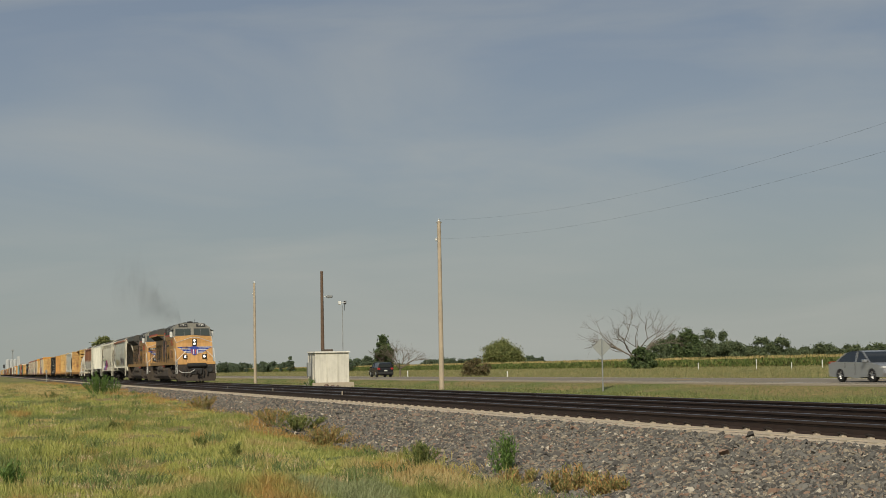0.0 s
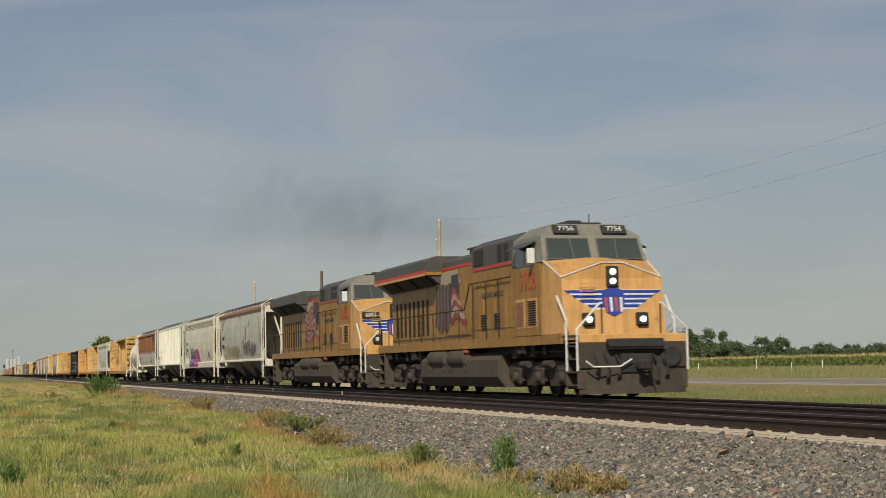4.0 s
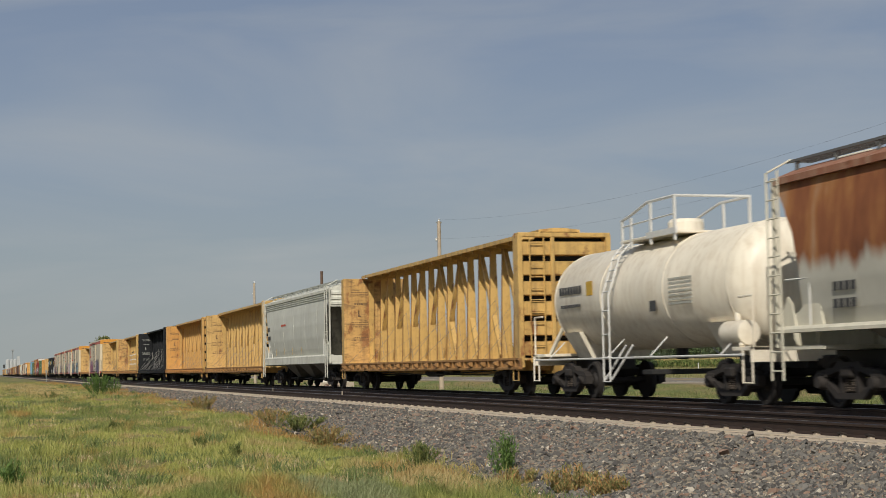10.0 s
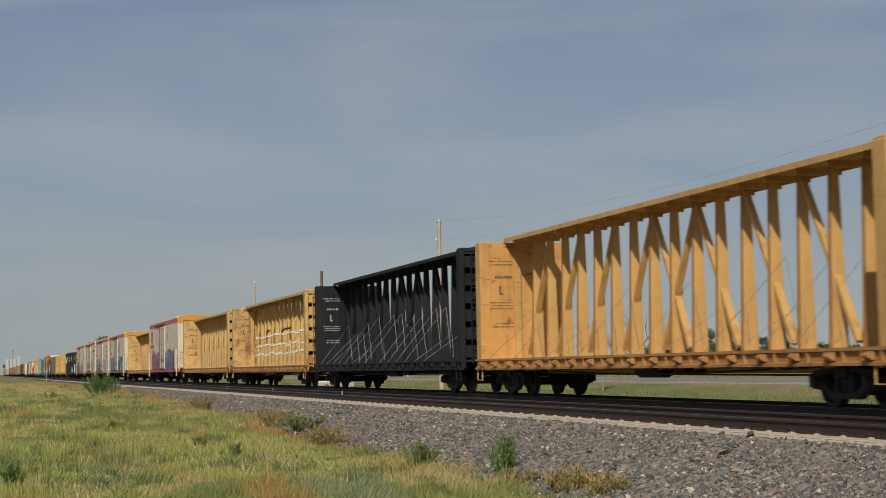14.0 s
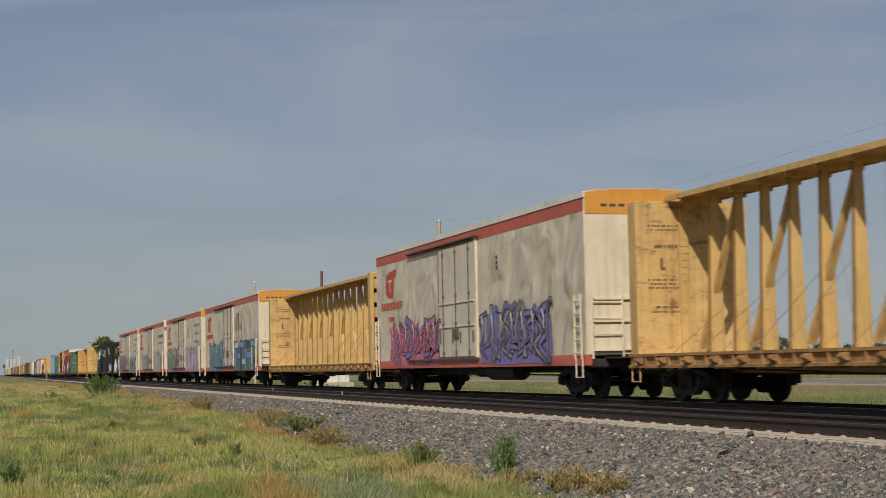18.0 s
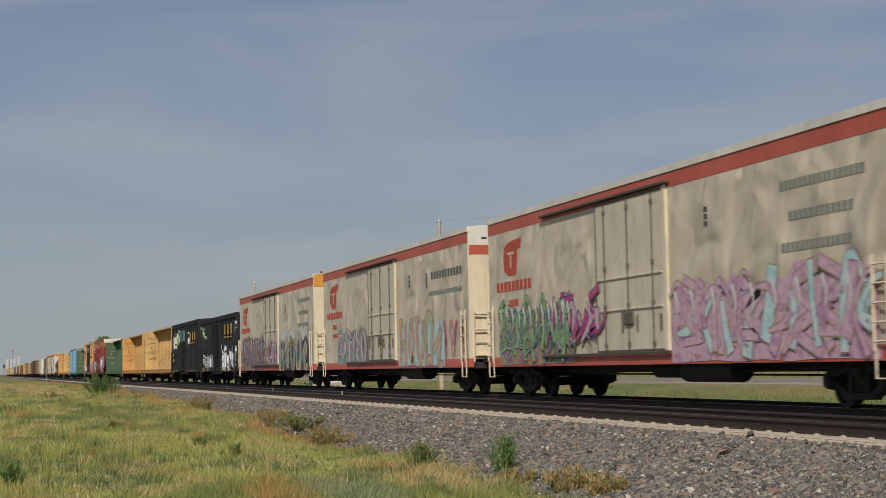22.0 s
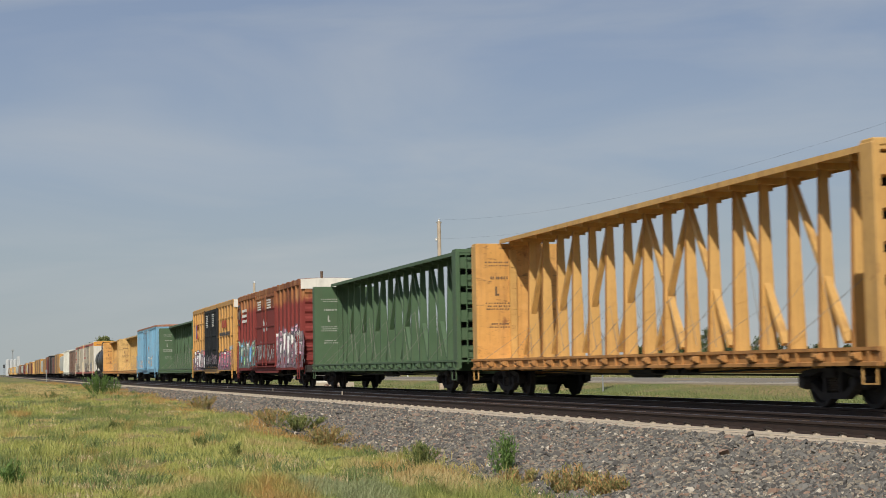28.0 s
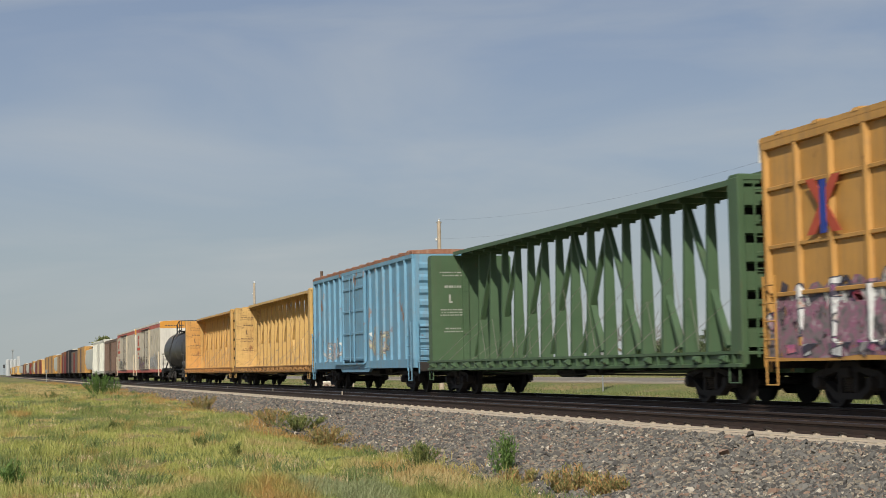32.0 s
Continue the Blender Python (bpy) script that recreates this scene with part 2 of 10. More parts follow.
LAMP_GLOW = plain("lamp_glow", (0.9, 0.88, 0.8), 0.3, 0, 0.0, emit=((1.0, 0.95, 0.86), 2.2))
LAMP_DIM = plain("lamp_lens", (0.6, 0.6, 0.58), 0.15, 0, 0.1)


def glass_mat(name, col, rough=0.06):
    m, n, l, b = shader(name)
    b.inputs["Base Color"].default_value = (*col, 1)
    b.inputs["Roughness"].default_value = rough
    b.inputs["Specular IOR Level"].default_value = 0.8
    return m


CAB_GLASS = glass_mat("cab_glass", (0.045, 0.055, 0.05), 0.12)
GALV_DIRTY = plain("dirty_steel", (0.12, 0.1, 0.08), 0.7, 0.2, 0.5, 6)
STENCIL_BROWN = plain("worn_brown_stencil", (0.15, 0.09, 0.045), 0.7, 0, 0.5, 9)
LETTER_FADED = plain("faded_dark_lettering", (0.11, 0.115, 0.1), 0.7)
STENCIL_TEAL = plain("faded_teal_lettering", (0.2, 0.215, 0.175), 0.7)
STENCIL_PALE = plain("faded_stencil", (0.34, 0.34, 0.3), 0.7)
YELLOW_OLD = paint("rusting_yellow", (0.6, 0.38, 0.12), 0.75, 0.8, dirt_col=(0.17, 0.1, 0.045), spot=0.05)
BULK_OF = {YELLOW: paint("scuffed_yellow", (0.6, 0.385, 0.135), 0.6, 0.7, dirt_col=(0.2, 0.1, 0.04), spot=0.04, scuff=0.5), YELLOW_B: paint("scuffed_orange", (0.6, 0.31, 0.08), 0.5, 0.6, dirt_col=(0.22, 0.1, 0.04), spot=0.03, scuff=0.3)}
# Lighter copy of the roof grey: sun on the cab put into colour, plus dust.
CAB_GREY = paint("sunlit_dusty_cab_grey", (0.21, 0.2, 0.165), 0.45, 0.05, 0.5, dirt_col=(0.1, 0.085, 0.065))
CABLE = plain("slack_cable", (0.24, 0.22, 0.19), 0.7, 0.2, 0.3, 8)
SILL_OF = {YELLOW: paint("rusty_sill_and_post_shade", (0.36, 0.19, 0.06), 0.7, 0.8, 0.8, dirt_col=(0.1, 0.055, 0.03)), YELLOW_B: paint("orange_sill", (0.42, 0.2, 0.055), 0.6, 0.7, 0.8, dirt_col=(0.12, 0.06, 0.03))}
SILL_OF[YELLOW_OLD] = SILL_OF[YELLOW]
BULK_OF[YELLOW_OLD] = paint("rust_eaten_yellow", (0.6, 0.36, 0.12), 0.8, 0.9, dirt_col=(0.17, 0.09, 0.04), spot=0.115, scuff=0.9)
CABLE_OF = {CB_BLACK: plain("bright_cable", (0.46, 0.44, 0.4), 0.6, 0.3, 0.2, 8)}

# ---- mesh building ----
class Shape:
    """Gathers vertices and faces of one mesh."""

    def __init__(self):
        self.v, self.f = [], []

    def add(self, verts, faces):
        k = len(self.v)
        self.v.extend(verts)
        self.f.extend([tuple(k + i for i in f) for f in faces])
        return self

    def box(self, x0, x1, y0, y1, z0, z1, bev=0.0):
        x0, x1 = min(x0, x1), max(x0, x1)
        y0, y1 = min(y0, y1), max(y0, y1)
        z0, z1 = min(z0, z1), max(z0, z1)
        b = min(bev, 0.45 * min(x1 - x0, y1 - y0, z1 - z0))
        if b <= 0:
            return self.add([(x0, y0, z0), (x1, y0, z0), (x1, y1, z0), (x0, y1, z0), (x0, y0, z1), (x1, y0, z1), (x1, y1, z1), (x0, y1, z1)],
                            [(0, 3, 2, 1), (4, 5, 6, 7), (0, 1, 5, 4), (1, 2, 6, 5), (2, 3, 7, 6), (3, 0, 4, 7)])
        rings = []
        for z, d in ((z0, b), (z0 + b, 0), (z1 - b, 0), (z1, b)):
            e = b
            rings.append([(x0 + e, y0 + d, z), (x1 - e, y0 + d, z), (x1 - d, y0 + e, z), (x1 - d, y1 - e, z), (x1 - e, y1 - d, z), (x0 + e, y1 - d, z), (x0 + d, y1 - e, z), (x0 + d, y0 + e, z)])
        faces = [tuple(range(7, -1, -1)), tuple(range(24, 32))]
        for r in range(3):
            for i in range(8):
                j = (i + 1) % 8
                faces.append((r * 8 + i, r * 8 + j, r * 8 + 8 + j, r * 8 + 8 + i))
        return self.add([p for r in rings for p in r], faces)

    def tube(self, a, b, r, n=6, r2=None):
        a, b = Vector(a), Vector(b)
        d = (b - a).normalized()
        s = d.orthogonal().normalized()
        t = d.cross(s)
        r2 = r if r2 is None else r2
        vs = []
        for c, rr in ((a, r), (b, r2)):
            vs += [tuple(c + (s * math.cos(2 * math.pi * i / n) + t * math.sin(2 * math.pi * i / n)) * rr) for i in range(n)]
        return self.add(vs, [tuple(range(n - 1, -1, -1)), tuple(range(n, 2 * n))] + [(i, (i + 1) % n, n + (i + 1) % n, n + i) for i in range(n)])

    def pipe(self, pts, r, n=6):
        """A bent rod through the points, one connected sweep."""
        pts = [Vector(p) for p in pts]
        closed = (pts[0] - pts[-1]).length < 1e-6
        rings = []
        side = None
        for i, p in enumerate(pts):
            a = pts[i - 1] if i > 0 else (pts[-2] if closed else p)
            b = pts[i + 1] if i < len(pts) - 1 else (pts[1] if closed else p)
            d0, d1 = (p - a), (b - p)
            d = ((d0.normalized() if d0.length > 1e-9 else Vector()) + (d1.normalized() if d1.length > 1e-9 else Vector()))
            d = d.normalized() if d.length > 1e-6 else d1.normalized()
            side = d.orthogonal().normalized() if side is None else (side - d * side.dot(d)).normalized()
            t = d.cross(side)
            rings += [tuple(p + (side * math.cos(2 * math.pi * j / n) + t * math.sin(2 * math.pi * j / n)) * r) for j in range(n)]
        m = len(pts)
        fs = [(i * n + j, i * n + (j + 1) % n, i * n + n + (j + 1) % n, i * n + n + j) for i in range(m - 1) for j in range(n)]
        return self.add(rings, fs + [tuple(range(n - 1, -1, -1)), tuple(range((m - 1) * n, m * n))])

    def prism(self, prof, x0, x1, ends=None):
        """A profile of (y, z) points drawn along x. ends(z): how far both ends stand in at that height."""
        n = len(prof)
        e = ends or (lambda z: 0.0)
        vs = [(x0 + e(z), y, z) for y, z in prof] + [(x1 - e(z), y, z) for y, z in prof]
        return self.add(vs, [tuple(range(n)), tuple(range(2 * n - 1, n - 1, -1))] + [(i, n + i, n + (i + 1) % n, (i + 1) % n) for i in range(n)])

    def slab(self, prof, y0, y1):
        """A profile of (x, z) points drawn along y."""
        n = len(prof)
        vs = [(x, y0, z) for x, z in prof] + [(x, y1, z) for x, z in prof]
        return self.add(vs, [tuple(range(n)), tuple(range(2 * n - 1, n - 1, -1))] + [(i, n + i, n + (i + 1) % n, (i + 1) % n) for i in range(n)])

    def plate(self, prof, x0, x1):
        """A profile of (y, z) points with thickness along x."""
        return self.prism(prof, x0, x1)

    def lathe(self, prof, n=20, axis="y", c=(0, 0, 0)):
        """prof: (along, radius) points turned round an axis through c."""
        vs = []
        for a, r in prof:
            for i in range(n):
                u, w = r * math.cos(2 * math.pi * i / n), r * math.sin(2 * math.pi * i / n)
                p = (u, a, w) if axis == "y" else (a, u, w) if axis == "x" else (u, w, a)
                vs.append((c[0] + p[0], c[1] + p[1], c[2] + p[2]))
        fs = []
        for k in range(len(prof) - 1):
            for i in range(n):
                j = (i + 1) % n
                fs.append((k * n + i, k * n + j, k * n + n + j, k * n + n + i))
        fs += [tuple(range(n - 1, -1, -1)), tuple(range((len(prof) - 1) * n, len(prof) * n))]
        return self.add(vs, fs)

    def hull(self, a, b):
        """Two four-cornered rings, joined."""
        return self.add(list(a) + list(b), [(3, 2, 1, 0), (4, 5, 6, 7)] + [(i, (i + 1) % 4, 4 + (i + 1) % 4, 4 + i) for i in range(4)])


def mesh_of(name, s, material, turn=True):
    me = bpy.data.meshes.new(name)
    me.from_pydata([tuple(p) for p in s.v], [], s.f)
    if turn:
        bm = bmesh.new()
        bm.from_mesh(me)
        bmesh.ops.recalc_face_normals(bm, faces=bm.faces)
        bm.to_mesh(me)
        bm.free()
    for m in material if isinstance(material, (list, tuple)) else [material]:
        me.materials.append(m)
    me.polygons.foreach_set("use_smooth", [True] * len(me.polygons))
    me.set_sharp_from_angle(angle=radians(32))
    return me


def part(name, s, material, parent, label="", at=None):
    """One mesh object under a thing or under a part. s: a Shape, or a mesh to share."""
    ob = new(name, s if isinstance(s, bpy.types.Mesh) else mesh_of(name, s, material))
    ob.parent = parent
    if at is not None:
        ob.matrix_basis = at
    return tagged(ob, label)


def thing(name, label, category, group="", m=None):
    ob = new(name)
    ob.empty_display_size = 0.3
    if m is not None:
        ob.matrix_basis = m
    return tagged(ob, label, category, group)


FONT_MESHES = {}


def writing(parent, text, x, y, z, height, material, facing="side", name="lettering", stretch=1.0):
    """Words in the built-in font, standing on the near side (facing -y) or on the front (facing +x)."""
    if text not in FONT_MESHES:
        cu = bpy.data.curves.new("lettering", "FONT")
        cu.body, cu.align_x, cu.align_y, cu.extrude, cu.size = text, "CENTER", "CENTER", 0.004, 1.0
        tmp = new("lettering_curve", cu)
        FONT_MESHES[text] = bpy.data.meshes.new_from_object(tmp.evaluated_get(bpy.context.evaluated_depsgraph_get()))
        bpy.data.objects.remove(tmp)
        bpy.data.curves.remove(cu)
    me = FONT_MESHES[text].copy()
    me.materials.clear()
    me.materials.append(material)
    me.transform(Matrix.Diagonal((height * 1.35 * stretch, height * 1.35, 1, 1)))
    return part(name, me, material, parent, at=pose(x, y, z, 90, 0, 0 if facing == "side" else 90))


def bars(parent, rows, y, material, name="lettering"):
    """Unreadable lettering: rows of short plain bars. rows: (x0, x1, z, height, count)."""
    s = Shape()
    for x0, x1, z, h, k in rows:
        w = (x1 - x0) / k
        for i in range(k):
            s.box(x0 + i * w, x0 + (i + 0.74) * w, y - 0.006, y + 0.002, z - h / 2, z + h / 2)
    ob = part(name, s, material, parent)
    return tagged(ob, kind="stuff") if sum(r[4] for r in rows) > 5 else ob


# ---- running gear ----
WHEEL_R = 0.46


def wheelset_mesh(r, name="wheelset"):
    s = Shape()
    for side in (-1, 1):
        y = side * 0.715
        prof = [(y - side * 0.06, 0.1), (y - side * 0.06, r + 0.028), (y - side * 0.028, r + 0.028), (y - side * 0.02, r), (y + side * 0.075, r - 0.006), (y + side * 0.075, r - 0.075),
                (y + side * 0.02, r - 0.1), (y + side * 0.0, 0.2), (y + side * 0.07, 0.14), (y + side * 0.07, 0.09)]
        s.lathe(prof, 24, "y", (0, 0, 0))
    s.tube((0, -1.05, 0), (0, 1.05, 0), 0.075, 10)
    return mesh_of(name, s, WHEEL_STEEL)


def side_frame_mesh():
    """Cast frame of a two-axle truck, seen from outside: arched top, pockets at the axle ends, window with springs."""
    s = Shape()
    z = WHEEL_R
    # upper chord, lower chord and columns, so that the window stays open
    s.slab([(-1.2, z - 0.08), (-1.2, z + 0.12), (-1.05, z + 0.21), (-0.5, z + 0.27), (-0.38, z + 0.37), (0.38, z + 0.37), (0.5, z + 0.27), (1.05, z + 0.21), (1.2, z + 0.12), (1.2, z - 0.08), (0.98, z - 0.08), (0.98, z + 0.06), (0.4, z + 0.2), (-0.4, z + 0.2), (-0.98, z + 0.06), (-0.98, z - 0.08)], -0.09, 0.09)
    s.slab([(-0.98, z + 0.04), (-0.8, z + 0.04), (-0.36, z - 0.18), (0.36, z - 0.18), (0.8, z + 0.04), (0.98, z + 0.04), (0.45, z - 0.29), (-0.45, z - 0.29)], -0.085, 0.085)
    for sx in (-1, 1):
        s.box(sx * 0.27 - 0.06, sx * 0.27 + 0.06, -0.08, 0.08, z - 0.2, z + 0.24, 0.01)
        s.lathe([(-0.2, 0.02), (-0.2, 0.1), (-0.1, 0.13), (0.1, 0.13)], 12, "y", (sx * 0.9, 0, z))
        s.box(sx * 0.9 - 0.15, sx * 0.9 + 0.15, -0.11, 0.11, z + 0.08, z + 0.17, 0.02)
    return mesh_of("side_frame", s, TRUCK_IRON)


def spring_mesh():
    s = Shape()
    turns, n = 6, 48
    for cx in (0.0,):
        pts = [(cx + 0.075 * math.cos(2 * math.pi * turns * i / n), 0.075 * math.sin(2 * math.pi * turns * i / n), WHEEL_R - 0.17 + 0.27 * i / n) for i in range(n + 1)]
        s.pipe(pts[::2], 0.016, 4)
    return mesh_of("spring", s, TRUCK_DUST)


def bolster_mesh():
    s = Shape()
    s.box(-0.2, 0.2, -1.15, 1.15, WHEEL_R + 0.09, WHEEL_R + 0.3, 0.04)
    s.tube((0, 0, WHEEL_R + 0.28), (0, 0, WHEEL_R + 0.42), 0.2, 12)
    for sx in (-1, 1):
        s.box(sx * 0.36 - 0.05, sx * 0.36 + 0.05, -0.8, 0.8, WHEEL_R - 0.16, WHEEL_R - 0.03, 0.01)
        for sy in (-1, 1):
            s.box(sx * 0.4 - 0.05, sx * 0.4 + 0.03, sy * 0.72 - 0.07, sy * 0.72 + 0.07, WHEEL_R - 0.22, WHEEL_R + 0.08, 0.01)
    return mesh_of("truck", s, TRUCK_IRON)


WHEELSET, SIDE_FRAME, SPRINGS, BOLSTER = wheelset_mesh(WHEEL_R), side_frame_mesh(), spring_mesh(), bolster_mesh()
ROLLING = []      # (wheelset, radius, rest pose)


def truck(car, x, near=True):
    t = part("truck", BOLSTER, None, car, at=pose(x, 0, 0))
    for dx in (-0.9, 0.9):
        w = part("wheelset", WHEELSET, None, t, at=pose(dx, 0, WHEEL_R))
        if near:
            ROLLING.append((w, WHEEL_R, (dx, 0, WHEEL_R)))
    for y in (-1.0, 1.0):
        part("side_frame", SIDE_FRAME, None, t, at=pose(0, y, 0))
        if near:
            for dx in (-0.1, 0.1):
                part("spring", SPRINGS, None, t, at=pose(dx, y, 0))
    return t


def coupler_mesh():
    s = Shape()
    s.box(-0.75, -0.05, -0.07, 0.07, 0.76, 0.9, 0.02)
    s.box(-0.16, 0.02, -0.17, 0.17, 0.7, 0.97, 0.04)
    s.box(-0.02, 0.1, -0.17, -0.05, 0.72, 0.95, 0.03)
    s.pipe([(-0.5, 0.28, 0.72), (-0.3, 0.3, 0.5), (-0.05, 0.28, 0.42), (0.0, 0.2, 0.45)], 0.025, 6)
    return mesh_of("coupler", s, TRUCK_IRON)


COUPLER = coupler_mesh()


def couplers(car, half):
    part("coupler", COUPLER, None, car, at=pose(half, 0, 0))
    part("coupler", COUPLER, None, car, at=pose(-half, 0, 0, 0, 0, 180))


def ladder(s, x, y, z0, z1, width=0.42, rungs=7, along="x", r=0.017):
    """Two stiles and rungs; along x (on a side) or along y (on an end)."""
    d = (width / 2, 0, 0) if along == "x" else (0, width / 2, 0)
    a, b = Vector((x, y, 0)) - Vector(d), Vector((x, y, 0)) + Vector(d)
    for p in (a, b):
        s.tube((p.x, p.y, z0), (p.x, p.y, z1), r * 1.3, 5)
    for i in range(rungs):
        z = z0 + (z1 - z0) * (i + 0.5) / rungs
        s.tube((a.x, a.y, z), (b.x, b.y, z), r, 5)
    return s


def brake_gear(car, half, material=None):
    """Air reservoir, brake cylinder and rods under the floor."""
    s = Shape()
    s.tube((-0.9, -0.55, 0.72), (0.5, -0.55, 0.72), 0.2, 12)
    s.tube((1.1, -0.5, 0.75), (1.7, -0.5, 0.75), 0.16, 10)
    s.box(2.0, 2.35, -0.7, -0.4, 0.6, 0.9, 0.03)
    s.tube((-half + 4.2, -0.3, 0.62), (half - 4.2, -0.3, 0.58), 0.022, 5)
    s.pipe([(-half + 3.8, -0.85, 0.75), (-2, -0.85, 0.62), (2, -0.85, 0.62), (half - 3.8, -0.85, 0.75)], 0.022, 5)
    part("brake_gear", s, BLACK_STEEL, car)


SIDE_OF = {}      # car name: (planes to crease at, depth of the side at x and z)


def drape(s, y, car, materials, name):
    """Lays a flat painted shape on the side of its car, creased where the side has ribs or curves."""
    me = bpy.data.meshes.new(name)
    me.from_pydata([tuple(p) for p in s.v], [], s.f)
    for m in materials:
        me.materials.append(m)
    if len(materials) > 1:
        me.polygons.foreach_set("material_index", s.mat)
    creases, depth_at = SIDE_OF.get(car.name, ((), None))
    if depth_at is not None:
        bm = bmesh.new()
        bm.from_mesh(me)
        xs_ = [v.co.x for v in bm.verts]
        zs_ = [v.co.z for v in bm.verts]
        lo, hi = (min(xs_), min(zs_)), (max(xs_), max(zs_))
        for axis, value in creases:
            if lo[axis] < value < hi[axis]:
                at = (value, 0, 0) if axis == 0 else (0, 0, value)
                way = (1, 0, 0) if axis == 0 else (0, 0, 1)
                bmesh.ops.bisect_plane(bm, geom=bm.verts[:] + bm.edges[:] + bm.faces[:], plane_co=at, plane_no=way)
        for v in bm.verts:
            v.co.y = depth_at(v.co.x, v.co.z) + (v.co.y - y)
        bm.to_mesh(me)
        bm.free()
    return me


def ribbon(ctrl, w0, w1, o, y, steps=5):
    """A smooth broad band along the points, with a border of width o. One connected sheet; s.mat: 0 border, 1 fill."""
    pts = [Vector((p[0], p[1])) for p in ctrl]
    ext = [2 * pts[0] - pts[1]] + pts + [2 * pts[-1] - pts[-2]]
    line = []
    for i in range(1, len(ext) - 2):
        p0, p1, p2, p3 = ext[i - 1:i + 3]
        for k in range(steps):
            t = k / steps
            line.append(0.5 * ((2 * p1) + (p2 - p0) * t + (2 * p0 - 5 * p1 + 4 * p2 - p3) * t * t + (3 * p1 - p0 - 3 * p2 + p3) * t ** 3))
    line.append(pts[-1])
    d0, d1 = (line[1] - line[0]).normalized(), (line[-1] - line[-2]).normalized()
    line = [line[0] - d0 * o] + line + [line[-1] + d1 * o] if o > 0 else line
    s = Shape()
    n = len(line)
    for i, p in enumerate(line):
        d = (line[min(i + 1, n - 1)] - line[max(i - 1, 0)]).normalized()
        q = Vector((-d.y, d.x))
        w = (w0 + (w1 - w0) * i / (n - 1)) / 2
        inner = max(w - o, 0.25 * w)
        for off in (-w, -inner, inner, w):
            g = p + q * off
            s.v.append((g.x, y, g.y))
    s.mat = []
    for i in range(n - 1):
        for j in range(3):
            s.f.append((i * 4 + j, i * 4 + j + 1, i * 4 + 5 + j, i * 4 + 4 + j))
            s.mat.append(1 if j == 1 and (o <= 0 or 0 < i < n - 2) else 0)
    return s


def cloud(car, x0, x1, z0, z1, y, m, name, parent, label="", jag=0.18, seed=1, points=26):
    """One field of paint with an uneven upper edge and ragged sides."""
    rnd = random.Random(seed)
    h = z1 - z0
    top = [(x0 + (x1 - x0) * i / points + rnd.uniform(-0.05, 0.05), z1 - h * jag * rnd.random() - (0.25 * h if i in (0, points) else 0)) for i in range(points + 1)]
    low = [(x1 - (x1 - x0) * i / 8, z0 + 0.04 * h * rnd.random()) for i in range(9)]
    s = Shape()
    s.add([(x, y, z) for x, z in top + low], [tuple(range(len(top) + len(low)))])
    return part(name, drape(s, y, car, [m], name), None, parent, label)


STEMS = [(0, [(0.12, 0.0), (0.15, 0.5), (0.08, 1.0)]), (0, [(0.8, 0.0), (0.78, 0.45), (0.72, 0.86)]), (0, [(0.1, 0.42), (0.45, 0.47), (0.8, 0.45)]),
         (1, [(0.5, 0.1), (0.15, 0.45), (0.4, 0.92), (0.75, 0.6), (0.6, 0.1)]), (2, [(0.05, 1.0), (0.15, 0.35), (0.5, 0.1), (0.85, 0.4), (0.8, 0.9)]),
         (3, [(0.15, 0.05), (0.1, 0.6), (0.3, 1.02), (0.85, 0.9), (0.85, 0.4), (0.75, 0.02)]), (3, [(0.2, 0.1), (0.5, 0.15), (0.8, 0.1)]),
         (4, [(0.0, 0.32), (0.35, 0.5), (0.8, 0.72)]), (4, [(0.8, 0.7), (0.55, 0.25), (0.5, 0.05), (1.0, 0.03)])]


